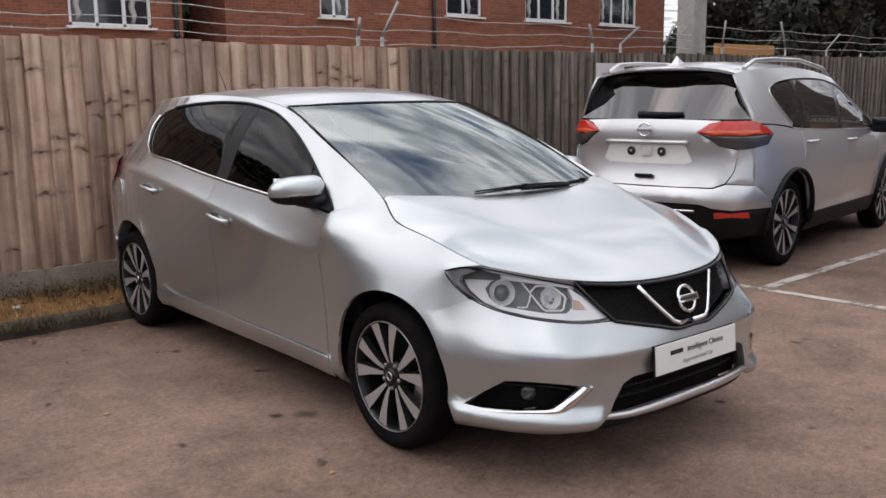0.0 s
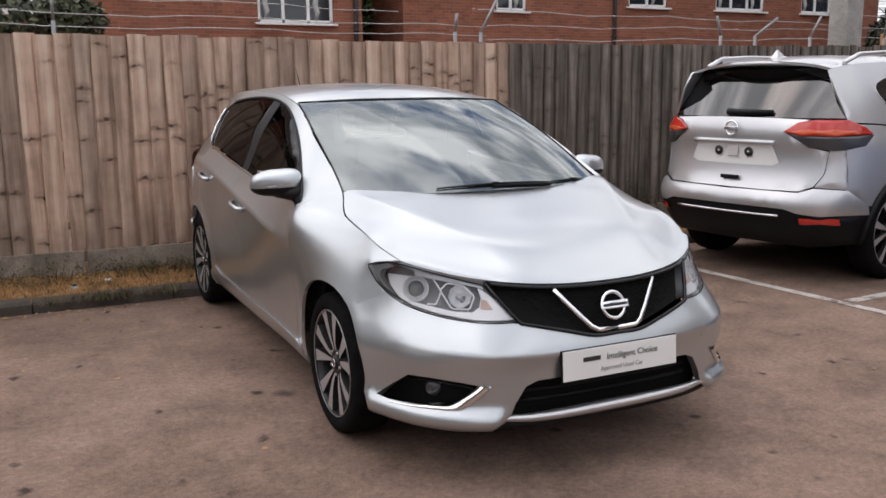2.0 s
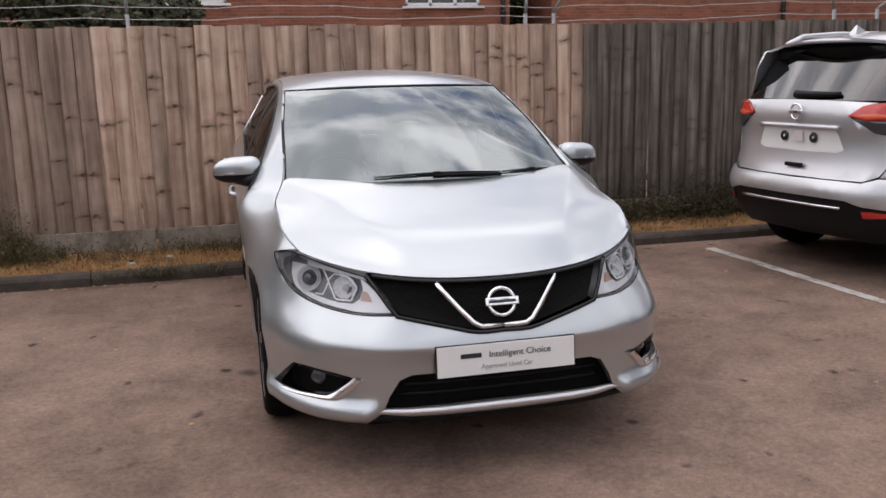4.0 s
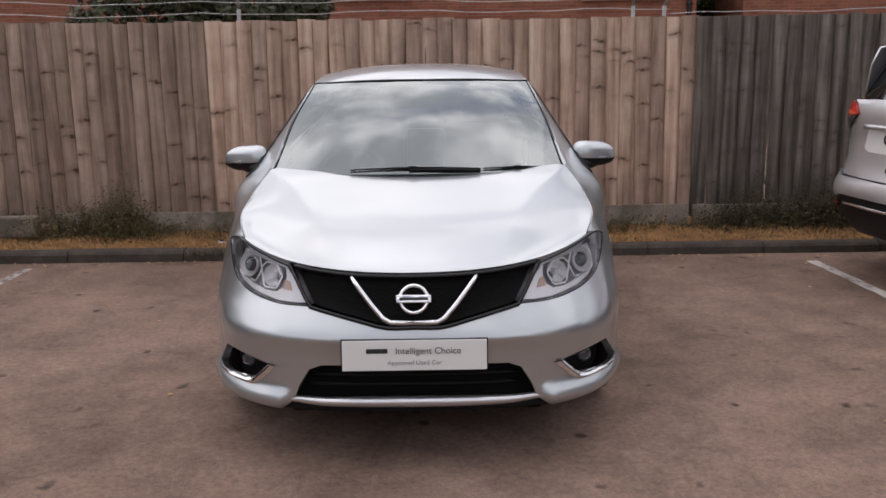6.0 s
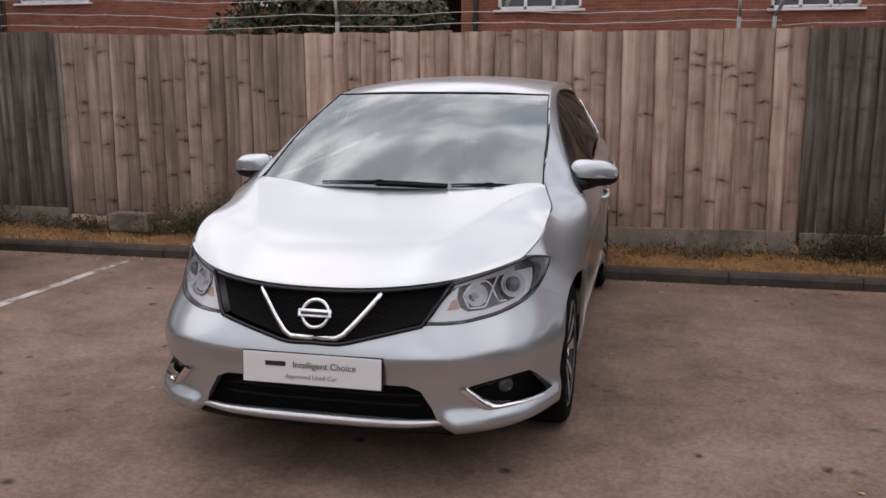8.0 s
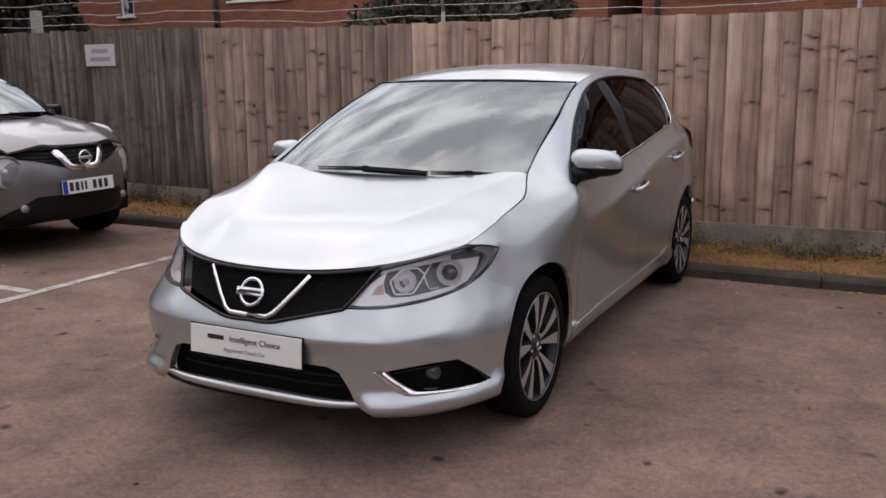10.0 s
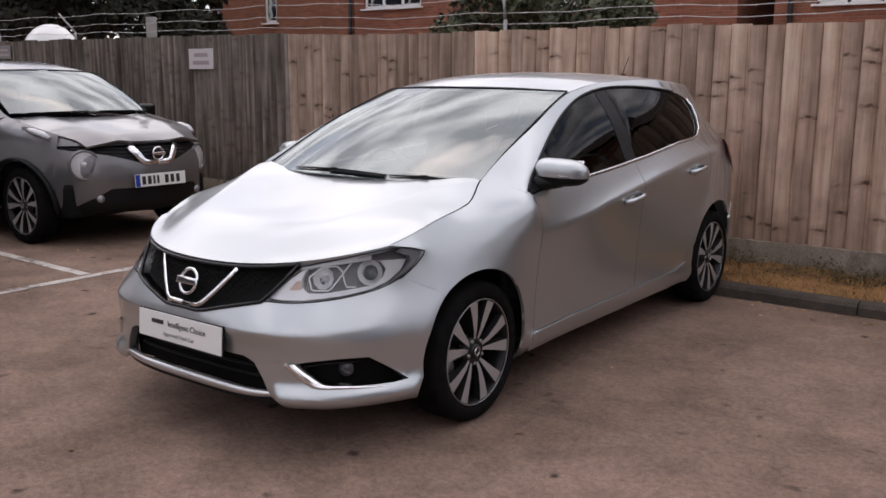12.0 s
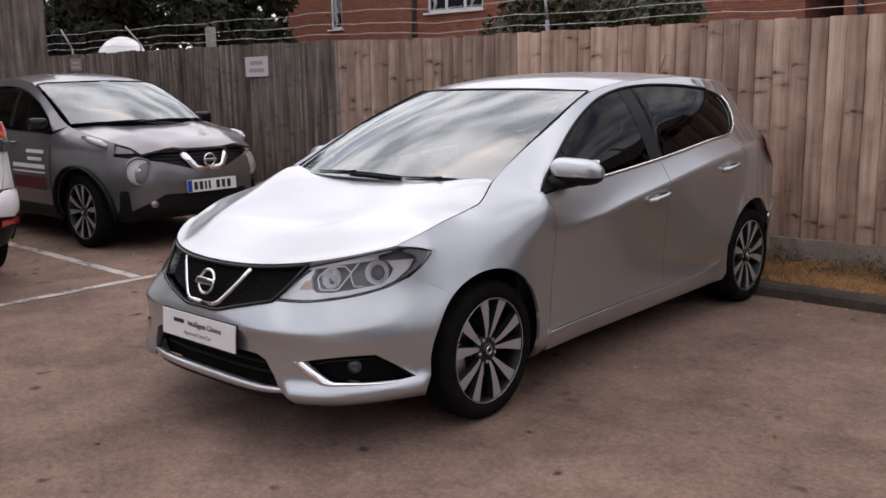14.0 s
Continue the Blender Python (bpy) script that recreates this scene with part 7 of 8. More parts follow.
def crossover(place, paint_m, label, dressed=True):
    car = thing("crossover_car", label, "car", place)
    k = small_skin
    upper_body(car, k, paint_m, spline((-0.80, 0.885), (-0.7, 0.945), (-0.5, 0.998), (-0.2, 1.05), (0.1, 1.085), (0.3, 1.10)), spline((0.0, 1.065), (0.3, 1.235), (0.6, 1.375), (0.9, 1.49), (1.1, 1.55)), 0.12, 0.98, 0.42, -0.775, 3.02)
    dlo = [(0.48, 1.055), (0.70, 1.20), (0.95, 1.33), (1.25, 1.43), (1.6, 1.475), (2.0, 1.47), (2.35, 1.425), (2.46, 1.34), (2.40, 1.24), (2.30, 1.175)]
    panes = [("front_side_window", [(0.62, 1.055), (1.36, 1.075), (1.35, 1.44), (1.2, 1.405), (0.95, 1.315), (0.72, 1.19)], M["front_glass"]),
             ("rear_side_window", [(1.45, 1.08), (2.3, 1.18), (2.39, 1.235), (2.44, 1.34), (2.33, 1.415), (2.0, 1.457), (1.6, 1.462), (1.44, 1.45)], M["side_glass"]),
             ("pillar_cover", [(1.36, 1.075), (1.45, 1.08), (1.44, 1.455), (1.35, 1.44)], M["gloss_black"])]
    lamp_cut = [(3.0, 1.12), (3.0, 0.6)]
    side_set(car, k, paint_m, -0.40, (0.48, 1.42, 2.22), 2.95, 2.98, 0.36, (0.0, 2.53), 0.385, 0.335, dlo, panes, lamp_cut)
    for y in (0.0, 2.53):
        arch_and_liner(car, k, y, 0.335, 0.385, 0.755, 0.03)
    both_sides("sill_cladding", line2((0.40, 0.355), (2.13, 0.355), (2.13, 0.23), (0.40, 0.23), (0.40, 0.355))[:-1], M["black"], car, 0.1, 0.02, 0.01, skin=k)
    F = on_front(k)
    fy = lambda y, z: (k.phi_y(y, z), z)
    # body-coloured nose, below and above the slim grille
    gl = [(0.0, 0.712), (0.16, 0.715), (0.26, 0.745), (0.42, 0.79), (0.60, 0.822), (0.715, 0.846)]
    gu = [(0.728, 0.868), (0.60, 0.872), (0.45, 0.874), (0.0, 0.878)]
    low = xz(k, [(0.0, 0.505), (0.30, 0.505), (0.42, 0.505), (0.52, 0.44), (0.64, 0.36)]) + [fy(-0.40, 0.315), fy(-0.385, 0.55), fy(-0.39, 0.80), fy(-0.39, 0.875)] + xz(k, gu[:1]) + xz(k, curve2(*gl, step=0.05))[::-1]
    part("front_bumper", up_skin([sym(low)], F, (0.06, 0.03), 0.02, (0, -1, 0)), paint_m, car)
    lid = xz(k, curve2(*gu[::-1], step=0.06)) + [fy(-0.385, 0.878), fy(-0.385, 0.972)] + xz(k, [(0.64, 0.957), (0.58, 0.937), (0.45, 0.917), (0.0, 0.907)])
    part("nose_panel", up_skin([sym(lid)], F, (0.06, 0.02), 0.01, (0, -1, 0)), paint_m, car)
    dark = xz(k, [(0.0, 0.28), (0.55, 0.28)]) + [fy(-0.38, 0.26), fy(-0.39, 0.31)] + xz(k, [(0.64, 0.355), (0.52, 0.435), (0.42, 0.50), (0.30, 0.50), (0.0, 0.50)])
    lb = part("lower_bumper", up_skin([sym(dark)], on_front(k, -0.012), (0.06, 0.03), 0.0, (0, -1, 0)), M["black"], car, "black plastic lower bumper")
    gr = xz(k, curve2(*gl, step=0.05)) + xz(k, gu)
    part("grille", up_skin([sym(gr)], on_front(k, -0.02), 0.06, 0, (0, -1, 0)), M["black"], car, "slim black grille")
    for z in (0.75, 0.78, 0.81, 0.84):
        lim = 0.10 + max(0.0, (z - 0.715) / 0.11 * 0.5)
        part("grille_slat", tube([on_front(k, -0.008)(math.copysign(k.phi(x, z), x), z) for x in np.linspace(-lim, lim, 16)], 0.005, 5), M["gloss_black"], car)
    for s in (-1, 1):
        bar = [F(s * k.phi(x, z), z) + Vector((0, -0.008, 0)) for x, z in ((0.235, 0.865), (0.19, 0.80), (0.145, 0.735), (0.11, 0.718), (0.0, 0.716))]
        part("bright_bar", tube(bar, lambda t: 0.017 - 0.007 * t, 8, flat=2.3, up=(0, 1, 0)), M["chrome"], car, "bright V-shaped grille bar")
        # round main lamp low on the nose
        c = F(s * k.phi(0.585, 0.712), 0.712)
        d = Vector((s * 0.42, -0.90, 0.02)).normalized()
        m = Matrix.Translation(c) @ d.to_track_quat("Z", "Y").to_matrix().to_4x4()
        lamp = new("headlamp")
        lamp.parent = car
        lamp["label"] = "round clear main headlamp"
        for name, prof, mt in (("ring", [(0.136, -0.02), (0.130, 0.012), (0.116, 0.018), (0.110, 0.004)], paint_m), ("reflector", [(0.110, 0.004), (0.085, -0.006), (0.045, -0.012), (0.0, -0.012)], M["guide"]),
                               ("projector", [(0.040, -0.03), (0.037, -0.01), (0.022, 0.002), (0.0, 0.004)], M["satin"]), ("lens", [(0.111, 0.008), (0.08, 0.026), (0.04, 0.036), (0.0, 0.038)], M["lens"])):
            bm = lathe(prof, 32, "z")
            bmesh.ops.transform(bm, matrix=m, verts=bm.verts)
            part(name, bm, mt, lamp).visible_shadow = name != "lens"
        # slim upper lamp on the wing
        slim = new("side_lamp")
        slim.parent = car
        slim["label"] = "slim clear lamp on top of the wing"
        path = [k.side(y, z, 0.008) for y, z in ((-0.36, 0.935), (-0.27, 0.965), (-0.15, 0.99), (-0.01, 1.02))]
        part("lens", tube([(s * p.x, p.y, p.z) for p in path], lambda t: 0.008 + 0.026 * math.sin(math.pi * min(1, t * 0.9 + 0.1)), 10, flat=1.5), M["pale_lens"], slim)
        part("surround", tube([(s * (p.x + 0.002), p.y, p.z - 0.016) for p in path], 0.010, 6), paint_m, slim)
        p = F(s * k.phi(0.50, 0.42), 0.42)
        fog = part("fog_lamp", rod(p + Vector((0, -0.006, 0)), p + Vector((0, 0.03, 0)), 0.032, 18), M["clear_grey"], lb, "round fog lamp")
        mir = new("door_mirror")
        mir.parent = car
        part("mirror_cap", box((0.17, 0.11, 0.13), (s * 0.90, 0.60, 1.115), 0.05, 4), M["gloss_black"], mir)
        part("mirror_foot", rod((s * 0.80, 0.57, 1.05), (s * 0.90, 0.59, 1.07), 0.028), M["black"], mir)
    ring = tube([(0.055 * math.cos(t), -0.835, 0.79 + 0.055 * math.sin(t)) for t in np.linspace(0, math.tau, 30)[:-1]], 0.009, 8, closed=True, up=(0, 1, 0))
    bd = part("badge", ring, M["chrome"], car, "round bright badge")
    part("name_bar", box((0.135, 0.012, 0.026), (0, -0.842, 0.79), 0.003), M["chrome"], bd)
    if dressed:
        plate = new("number_plate")
        plate.parent = car
        plate.matrix_basis = pose(0, -0.852, 0.565, -4)
        part("plate_panel", box((0.52, 0.008, 0.111), (0, 0, 0), 0.003), M["plate"], plate, "white number plate", smooth=False)
        part("blue_band", box((0.045, 0.003, 0.105), (-0.236, -0.005, 0), 0.001), M["eu_blue"], plate, "blue end band", smooth=False)
        for i, x in enumerate((-0.175, -0.118, -0.07, -0.03, 0.06, 0.118, 0.178)):
            part("print_bar", box((0.036 if i not in (2, 3) else 0.02, 0.003, 0.072), (x, -0.005, 0), 0.0005), M["ink"], plate, smooth=False)
        for i, (y0, y1, z, h) in enumerate(((0.58, 0.95, 0.845, 0.034), (0.62, 0.92, 0.775, 0.032), (0.56, 1.25, 0.70, 0.040))):
            bm = up_skin([line2((y0, z), (y1, z), (y1, z + h), (y0, z + h), (y0, z))[:-1]], lambda y, zz: Vector((-k.side(y, zz, 0.003).x, y, zz)), 0.1, 0, (-1, 0, 0))
            part("print_bar", bm, M["white_print"], car, "white lettering band on the door")
        bm = up_skin([line2((0.56, 0.655), (1.25, 0.655), (1.25, 0.672), (0.56, 0.672), (0.56, 0.655))[:-1]], lambda y, zz: Vector((-k.side(y, zz, 0.003).x, y, zz)), 0.1, 0, (-1, 0, 0))
        part("print_bar", bm, M["white_print"], car)
        bm = up_skin([line2((0.56, 0.50), (1.25, 0.50), (1.25, 0.62), (0.56, 0.62), (0.56, 0.50))[:-1]], lambda y, zz: Vector((-k.side(y, zz, 0.003).x, y, zz)), 0.1, 0, (-1, 0, 0))
        part("print_band", bm, M["red_print"], car, "dark red band on the door")
    for x0, x1 in ((-0.55, 0.0), (-0.05, 0.5)):
        a = [Vector((x, 0.19 + 0.42 * x * x, 1.115 - 0.03 * x * x)) for x in np.linspace(x0, x1, 10)]
        part("wiper", tube(a, 0.005, 6), M["black"], car)
    cabin_simple(car, k, 0.62, 2.7, 1.02)
    half = [(k.phi_back(x, z), z) for x, z in ((0.0, 0.3), (0.7, 0.3), (0.82, 0.6), (0.7, 1.1), (0.0, 1.15))]
    part("rear_panel", up_skin([sym(half)], on_back(k), (0.1, 0.08), 0.02, (0, 1, 0)), paint_m, car)
    pane = [(-0.62, 0.0), (0.62, 0.0), (0.5, 1.0), (-0.5, 1.0)]
    part("rear_window", up_skin([line2(*pane, pane[0], step=0.1)[:-1]], lambda x, t: Vector((x, 3.15 - 0.2 * t, 1.14 + 0.28 * t)), 0.15, 0, (0, 1, 0)), M["side_glass"], car)
    part("underbody", box((1.42, 3.5, 0.30), (0, 1.2, 0.40), 0.05), M["shell"], car)
    part("engine_bay", box((1.1, 0.7, 0.36), (0, -0.12, 0.70), 0.1), M["shell"], car)
    return car


silver_suv = family_suv(pose(6.53, 2.22, 0, 0, 0, 98.6), M["silver_suv"], "pale silver family SUV with no number plate, seen from behind, parked")
grey_crossover = crossover(pose(-4.70, 1.80, 0, 0, 0, 90), M["grey"], "dark grey crossover with printed doors and a white number plate")
white_suv = family_suv(pose(-7.02, -0.86, 0, 0, 0, -90), M["white"], "white family SUV with red tail lamps, parked in the next bay")
blue_crossover = crossover(pose(4.12, -1.02, 0, 0, 0, -90), M["blue"], "blue crossover parked nose out in the next bay", False)
far_crossover = crossover(pose(13.4, 2.55, 0, 0, 0, 96), M["white"], "white crossover parked further along the fence", False)


# ---- wires, posts and signs on the fence ----
def bracket(x, lean, h, cranked=True):
    y = FENCE_LINE(x) + 0.05
    z = FENCE_TOP(x)
    bm = rod((x, y, z - 0.5), (x, y, z + 0.10), 0.018, 6)
    rod((x, y, z + 0.10), (x + lean, y - 0.04, z + h), 0.014, 6, bm=bm)
    tagged(part("wire_bracket", bm, M["steel"], None), "cranked steel bracket that carries wires above the fence", "bracket", "wire brackets")


for bx, lean, h in ((-11.2, -0.25, 0.42), (-9.0, -0.32, 0.36), (1.78, 0.0, 0.26), (2.05, 0.16, 0.42), (5.5, 0.28, 0.30), (6.35, 0.12, 0.34), (7.6, 0.0, 0.44), (9.2, -0.22, 0.46), (10.4, 0.3, 0.34), (-1.6, 0.0, 0.3), (5.0, -0.1, 0.3)):
    bracket(bx, lean, h)


def strand(x0, x1, h0, h1, back, r=0.003, barbs=True):
    path = []
    n = max(8, int((x1 - x0) / 0.25))
    for i in range(n + 1):
        x = x0 + (x1 - x0) * i / n
        sag = 0.022 * math.sin(i * 0.9) + 0.01 * math.sin(i * 2.3)
        path.append((x, FENCE_LINE(x) + back, FENCE_TOP(x) + h0 + (h1 - h0) * i / n + sag * 0.5))
    bm = tube(path, r, 5)
    if barbs:
        for i in range(int((x1 - x0) / 0.12)):
            a = Vector(path[min(n, int(i * n * 0.12 / (x1 - x0)))])
            p = a + Vector((random.uniform(-0.06, 0.06), 0, 0))
            rod(p + Vector((0, -0.010, -0.011)), p + Vector((0, 0.010, 0.011)), 0.0014, 3, bm=bm)
    tagged(part("wire_strand", bm, M["wire"], None), "strand of barbed wire stretched above the fence", "wire", "fence wires")


for args in ((-14, -4.2, 0.10, 0.06, 0.02), (-14, -4.2, 0.20, 0.17, 0.03), (-14, -4.2, 0.34, 0.30, 0.03), (-4.2, 2.1, 0.055, 0.07, 0.04), (-4.2, 2.1, 0.16, 0.15, 0.03), (-4.2, 1.2, 0.30, 0.26, 0.02),
             (2.1, 7.0, 0.03, 0.08, 0.04), (2.1, 7.0, 0.16, 0.18, 0.03), (2.0, 7.0, 0.30, 0.24, 0.02), (7.0, 14, 0.09, 0.10, 0.03), (7.0, 14, 0.2, 0.22, 0.03), (7.0, 14, 0.34, 0.3, 0.03)):
    strand(*args)


def concrete_post(x, h, w=0.13):
    bm = box((w, w, h), (x, FENCE_LINE(x) + 0.12, h / 2), 0.012)
    tagged(part("concrete_post", bm, M["post"], None, smooth=False), "grey concrete post behind the fence", "post", "concrete posts")


concrete_post(7.0, 2.75, 0.26)
concrete_post(-7.25, 2.22, 0.10)


def notice(x, z, w, h, label, bars, board="sign"):
    y = FENCE_LINE(x) - 0.052
    turn = math.degrees(math.atan2(FENCE_LINE(x + 0.3) - FENCE_LINE(x - 0.3), 0.6))
    sign = thing("notice", label, "sign", pose(x, y, z, 0, 0, turn), "notices")
    part("panel", box((w, 0.006, h), (0, 0, 0), 0.002), M[board], sign, smooth=False)
    for bx, bz, bw, bh in bars:
        part("print_bar", box((bw, 0.002, bh), (bx, -0.004, bz), 0.0), M["sign_ink"], sign, smooth=False)


notice(-5.98, 1.675, 0.50, 0.24, "small white notice with two faded lines on the dark fence", ((0.0, 0.045, 0.27, 0.045), (0.0, -0.045, 0.33, 0.045)))
notice(-10.9, 1.82, 0.40, 0.20, "small grey notice on the dark fence", ((0.0, 0.03, 0.24, 0.03), (0.0, -0.04, 0.28, 0.03)), "sign_old")
notice(5.20, 1.62, 0.50, 0.30, "pale blank notice on the dark fence", ((0.0, 0.03, 0.30, 0.03),))
bm = box((1.5, 0.06, 2.1), (8.95, 4.5, 1.05), 0.01)
tagged(part("timber_hoarding", bm, M["orange_wood"], None, smooth=False), "orange new timber hoarding behind the fence", "hoarding")
can = bmesh.new()
bmesh.ops.create_uvsphere(can, u_segments=24, v_segments=12, radius=1)
for v in can.verts:
    v.co = Vector((-13.2 + 0.95 * v.co.x, 6.2 + 0.4 * v.co.y, 1.15 + (1.3 if v.co.z > 0 else 1.15) * (0.98 * abs(v.co.z) ** 0.6 * (1 if v.co.z > 0 else -1))))
tagged(part("garden_cover", can, M["white"], None), "white rounded garden cover behind the fence", "cover")
block = part("concrete_block", box((0.42, 0.16, 0.17), (-3.62, 3.70, 0.165), 0.012), M["gravel"], None, smooth=False)
tagged(block, "pale concrete block at the foot of the fence", "block")


# ---- trees, bushes and grass ----
def leaf_cloud(centre, size, n, leaf, seed, lumps=14):
    """Many small leaves round a set of lumps, uneven and with gaps."""
    rnd = np.random.RandomState(seed)
    c = np.array(centre)
    lump = rnd.normal(0, 0.42, (lumps, 3)) * np.array(size)
    rad = rnd.uniform(0.18, 0.42, lumps)
    which = rnd.randint(0, lumps, n)
    d = rnd.normal(0, 1, (n, 3))
    d /= np.linalg.norm(d, axis=1)[:, None]
    p = c + lump[which] + d * (rad[which] * rnd.uniform(0.55, 1.05, n) ** 0.6)[:, None] * np.array(size)
    a = rnd.normal(0, 1, (n, 3))
    a /= np.linalg.norm(a, axis=1)[:, None]
    b = np.cross(a, d)
    b /= np.linalg.norm(b, axis=1)[:, None] + 1e-6
    s = leaf * rnd.uniform(0.6, 1.4, n)[:, None]
    verts = np.stack([p - a * s, p + b * s * 0.45, p + a * s, p - b * s * 0.45], 1).reshape(-1, 3)
    faces = [(4 * i, 4 * i + 1, 4 * i + 2, 4 * i + 3) for i in range(n)]
    mesh = bpy.data.meshes.new("leaves")
    mesh.from_pydata(verts.tolist(), [], faces)
    return mesh


def leaf_material(name, dark, light):
    m = mat(name, light, 0.6, spec=0.3)
    geo = node(m, "ShaderNodeNewGeometry")
    c = ramp(m, geo.outputs["Random Per Island"], (0.0, dark), (0.6, light), (1.0, tuple(min(1, v * 1.7) for v in light)))
    wire(m, c, bsdf(m).inputs["Base Color"])
    return m


M["leaf"] = leaf_material("leaf_mid_green", (0.018, 0.026, 0.010), (0.055, 0.075, 0.026))
M["leaf_grey"] = leaf_material("leaf_grey_green", (0.03, 0.035, 0.02), (0.085, 0.095, 0.055))
M["leaf_dark"] = leaf_material("leaf_dark_green", (0.008, 0.009, 0.006), (0.022, 0.024, 0.014))


def tree(name, x, y, h, crown, n, leaf, material, seed, label, low=0.35):
    t = thing(name, label, "tree" if name == "tree" else "bush")
    rnd = random.Random(seed)
    bm = bmesh.new()
    top = Vector((x + rnd.uniform(-0.2, 0.2), y, h * 0.75))
    rod((x, y, 0), top, 0.035 * h, 9, 0.012 * h, bm=bm)
    for i in range(9):
        f = low + (0.9 - low) * i / 9
        a = Vector((x, y, 0)).lerp(top, f)
        ang = rnd.uniform(0, math.tau)
        b = a + Vector((math.cos(ang) * crown[0] * 0.7, math.sin(ang) * crown[1] * 0.7, rnd.uniform(0.1, 0.3) * h))
        rod(a, b, 0.014 * h * (1.1 - f), 6, 0.003 * h, bm=bm)
    part("trunk", bm, M["bark"], t, "dark bark")
    mesh = leaf_cloud((x, y, h * 0.68), crown, n, leaf, seed)
    link_mesh("crown", mesh, material, t)
    return t


tree("bush", -2.35, 5.7, 3.1, (1.35, 0.55, 0.95), 9000, 0.05, M["leaf_grey"], 3, "grey-green leafy shrub standing just behind the fence")
tree("tree", 6.6, 19.5, 5.2, (1.3, 1.3, 2.4), 6000, 0.09, M["leaf"], 5, "green leafy tree between two brick buildings")
for i, (tx, ty, th, cw) in enumerate(((-27, 14, 9, 4.2), (-33, 17, 10, 4.5), (-21.5, 11, 6.2, 2.6), (-18.0, 12.5, 5.0, 1.8), (-38, 12, 9, 4.0))):
    tree("tree", tx, ty, th, (cw, cw, th * 0.42), 7000, 0.16, M["leaf_dark"], 20 + i, "tall dark leafy tree beyond the fence")
for i, (tx, ty, th, cw) in enumerate(((20.0, 9.5, 6.0, 2.6), (26, 10, 7.5, 3.2), (17.0, 7.5, 4.4, 1.6), (31, 13, 9, 4.0), (23, 6.5, 5.5, 2.4))):
    tree("tree", tx, ty, th, (cw, cw, th * 0.42), 7000, 0.13, M["leaf_dark"], 40 + i, "dense dark tree beyond the fence")


def tufts(name, count, x0, x1, y0, y1, h, material, label, seed, lean=0.5, clump=0.0):
    rnd = np.random.RandomState(seed)
    verts, faces = [], []
    heads = rnd.uniform(x0, x1, max(1, int(count / 26)))
    for i in range(count):
        x = rnd.choice(heads) + rnd.normal(0, clump) if clump else rnd.uniform(x0, x1)
        if not x0 < x < x1:
            continue
        y = rnd.uniform(y0, y1)
        z = 0.06
        hh = h * rnd.uniform(0.4, 1.2)
        ang = rnd.uniform(0, math.tau)
        w = rnd.uniform(0.0015, 0.0042)
        lx, ly = lean * hh * math.cos(ang), lean * hh * math.sin(ang) * 0.6
        sx, sy = w * math.sin(ang), -w * math.cos(ang)
        k = len(verts)
        verts += [(x - sx, y - sy, z), (x + sx, y + sy, z), (x + lx * 0.4 + sx * 0.7, y + ly * 0.4 + sy * 0.7, z + hh * 0.6), (x + lx * 0.4 - sx * 0.7, y + ly * 0.4 - sy * 0.7, z + hh * 0.6), (x + lx, y + ly, z + hh * 0.95)]
        faces += [(k, k + 1, k + 2, k + 3), (k + 3, k + 2, k + 4)]
    mesh = bpy.data.meshes.new(name)
    mesh.from_pydata(verts, [], faces)
    tagged(link_mesh(name, mesh, material, None), label, "grass", kind="stuff")


for i, (tx, ty, th, cw) in enumerate(((19.3, 12, 4.0, 1.5), (21.6, 12.6, 4.1, 1.6), (24.5, 14, 4.6, 1.9), (-30, 13, 5.6, 2.4), (-34.5, 13.5, 6.2, 2.6), (-25.5, 9.5, 4.4, 1.7))):
    tree("tree", tx, ty, th, (cw, cw, th * 0.45), 6000, 0.13, M["leaf_dark"], 60 + i, "low dense dark tree beyond the fence")
M["straw"] = leaf_material("dry_straw", (0.11, 0.06, 0.024), (0.33, 0.195, 0.08))
M["weed"] = leaf_material("weed_leaf", (0.035, 0.03, 0.014), (0.10, 0.082, 0.036))
tufts("dry_grass", 26000, -14, 14, KERB_Y + 0.12, FENCE_Y - 0.10, 0.038, M["straw"], "matted dry straw-coloured grass on the verge", 1, 1.4)
tufts("weeds", 900, -4.0, 2.6, FENCE_Y - 0.40, FENCE_Y - 0.05, 0.13, M["weed"], "short green and brown weeds along the fence foot", 2, 0.9, 0.12)


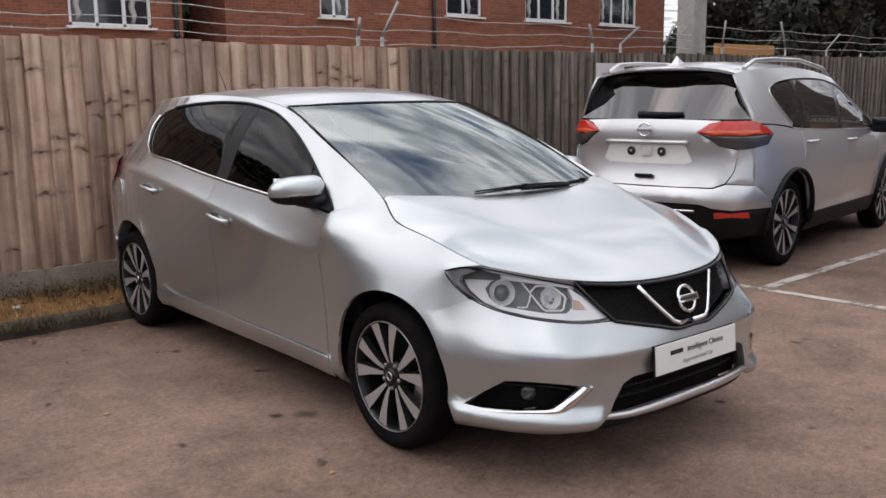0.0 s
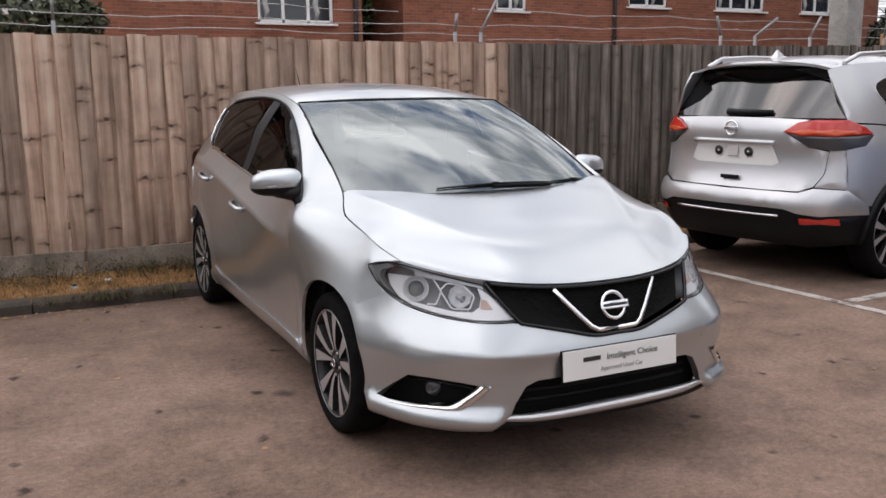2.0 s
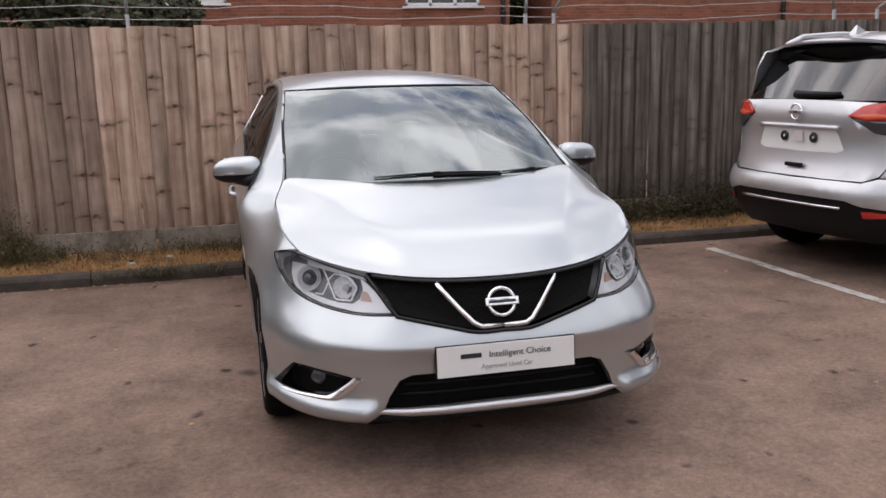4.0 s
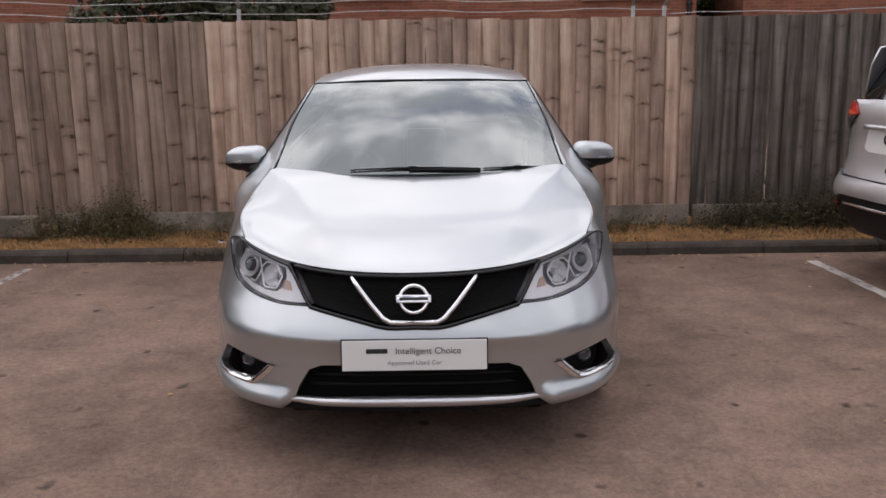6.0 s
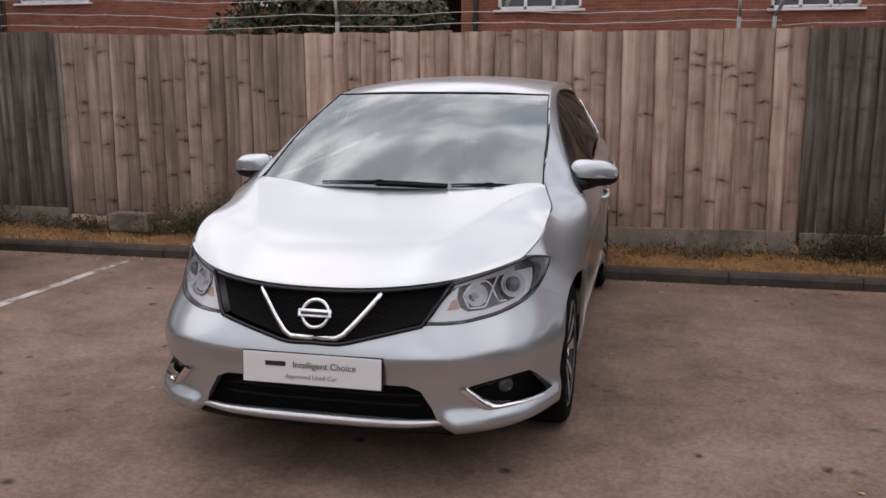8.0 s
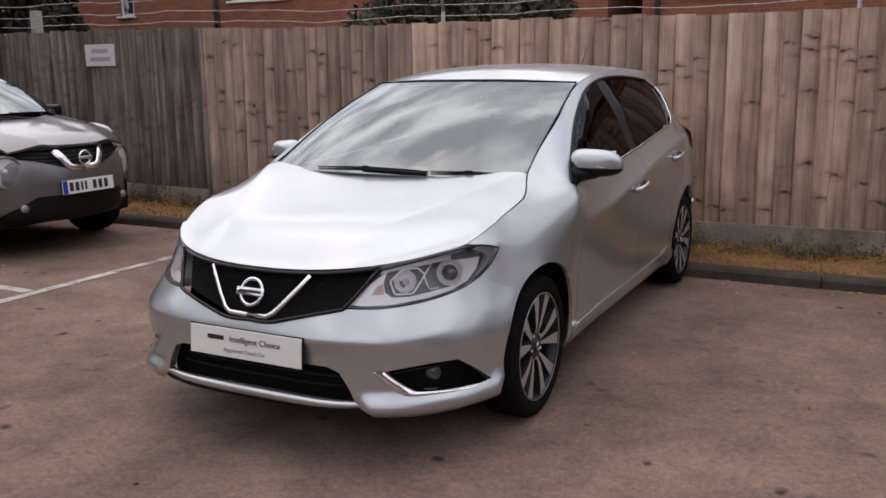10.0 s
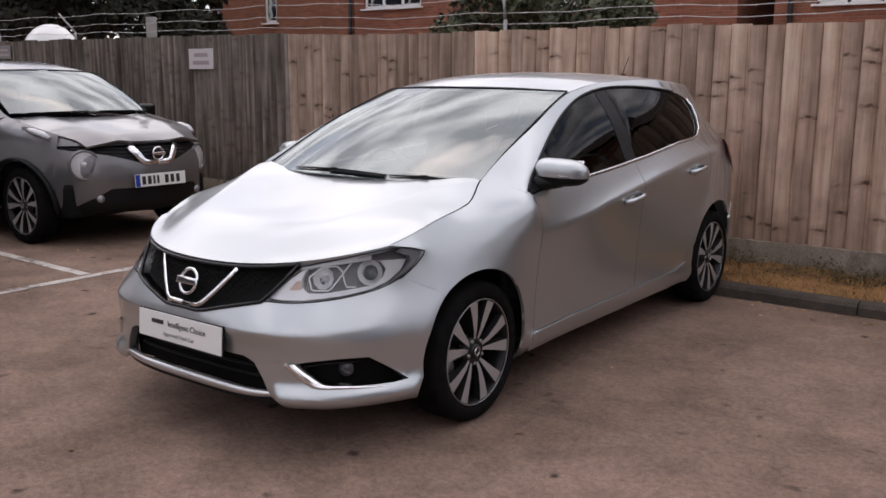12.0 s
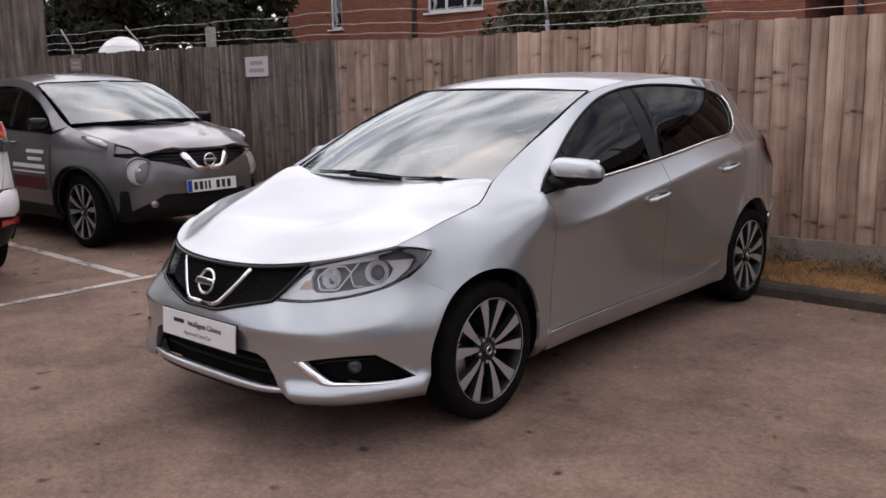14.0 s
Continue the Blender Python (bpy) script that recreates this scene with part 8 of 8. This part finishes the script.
def weed_bank(x0, x1, tall, count, seed, material, label):
    """Brambly weeds against the fence: thin stalks with many small leaves, in uneven clumps."""
    rnd = np.random.RandomState(seed)
    verts, faces = [], []
    heads = [(rnd.uniform(x0, x1), rnd.uniform(0.12, 0.30), rnd.uniform(0.45, 1.0)) for _ in range(max(3, int((x1 - x0) * 5)))]
    for i in range(count):
        cx, spread, rise = heads[rnd.randint(len(heads))]
        x = cx + rnd.normal(0, spread)
        y = FENCE_LINE(x) - 0.05 - abs(rnd.normal(0, 0.15))
        top = tall * rise * math.exp(-((x - cx) / (1.6 * spread)) ** 2) * rnd.uniform(0.5, 1.1)
        lean_x, lean_y = rnd.normal(0, 0.07), -abs(rnd.normal(0, 0.06))
        k = len(verts)
        verts += [(x - 0.0015, y, 0.05), (x + 0.0015, y, 0.05), (x + lean_x, y + lean_y, 0.06 + top)]
        faces.append((k, k + 1, k + 2))
        for j in range(9):
            f = rnd.uniform(0.15, 1.0)
            p = np.array((x + lean_x * f, y + lean_y * f, 0.06 + top * f)) + rnd.normal(0, 0.018, 3)
            a = rnd.normal(0, 1, 3)
            a /= np.linalg.norm(a)
            b = np.cross(a, rnd.normal(0, 1, 3))
            b /= np.linalg.norm(b) + 1e-6
            r = rnd.uniform(0.006, 0.016)
            k = len(verts)
            verts += [tuple(p - a * r), tuple(p + b * r * 0.45), tuple(p + a * r), tuple(p - b * r * 0.45)]
            faces.append((k, k + 1, k + 2, k + 3))
    mesh = bpy.data.meshes.new("weeds")
    mesh.from_pydata(verts, [], faces)
    tagged(link_mesh("weeds", mesh, material, None), label, "weeds", kind="stuff")


M["bramble"] = leaf_material("bramble_leaf", (0.022, 0.022, 0.011), (0.070, 0.060, 0.030))
weed_bank(2.35, 4.5, 0.52, 1500, 3, M["bramble"], "tall dark green and brown weeds against the dark fence")
weed_bank(-3.75, -2.6, 0.55, 800, 4, M["weed"], "tall straggly weeds and dead stems by the fence")
weed_bank(-2.2, 2.3, 0.20, 420, 5, M["weed"], "low brown weeds along the foot of the tan fence")
weed_bank(-6.5, -3.9, 0.22, 400, 7, M["bramble"], "low dark weeds along the grey fence")
tufts("weeds", 300, -1.9, -0.95, KERB_Y - 0.10, KERB_Y + 0.02, 0.08, M["weed"], "small weeds in the kerb joint", 6, 0.9, 0.06)


def litter(seed, n):
    """Dead leaves and grit lying on the tarmac."""
    rnd = random.Random(seed)
    verts, faces = [], []
    for i in range(n):
        x = rnd.uniform(-5, 5)
        y = KERB_Y - 0.02 - abs(rnd.gauss(0, 0.12)) if i % 3 else rnd.uniform(-3.5, 2.8)
        r, ang = rnd.uniform(0.006, 0.022), rnd.uniform(0, math.tau)
        k = len(verts)
        for j in range(5):
            t = ang + math.tau * j / 5
            q = r * rnd.uniform(0.5, 1.1)
            verts.append((x + q * math.cos(t), y + q * 0.7 * math.sin(t), 0.004 + rnd.uniform(0, 0.008)))
        faces.append(tuple(range(k, k + 5)))
    mesh = bpy.data.meshes.new("dead_leaves")
    mesh.from_pydata(verts, [], faces)
    tagged(link_mesh("dead_leaves", mesh, M["straw"], None), "scattered dead leaves and grit on the tarmac", "leaves", kind="stuff")


litter(8, 520)


def litter_scrap(x, y, z, size, material, seed, label):
    """A crumpled scrap, folded at random over a small grid."""
    rnd = random.Random(seed)
    bm = bmesh.new()
    grid = [[bm.verts.new((size * (i / 4 - 0.5) * rnd.uniform(0.7, 1.0), size * 0.7 * (j / 4 - 0.5) * rnd.uniform(0.7, 1.0), size * rnd.uniform(0.0, 0.55))) for j in range(5)] for i in range(5)]
    for i in range(4):
        for j in range(4):
            bm.faces.new((grid[i][j], grid[i + 1][j], grid[i + 1][j + 1], grid[i][j + 1]))
    bmesh.ops.solidify(bm, geom=bm.faces[:], thickness=0.0015)
    ob = part("litter_scrap", bm, material, None, smooth=False)
    ob.matrix_basis = pose(x, y, z, 0, 0, rnd.uniform(0, 90))
    return tagged(ob, label, "litter")


litter_scrap(-1.40, 3.38, 0.075, 0.055, M["litter_paper"], 3, "crumpled white paper scrap on the dry verge")
wrapper = litter_scrap(-1.66, 3.045, 0.112, 0.06, M["litter_paper"], 5, "crumpled dark and white wrapper lying by the kerb")
dark_part = box((0.034, 0.022, 0.014), (0.004, 0.0, 0.028), 0.004, 2)
part("dark_band", dark_part, M["ink"], wrapper, "dark printed part")
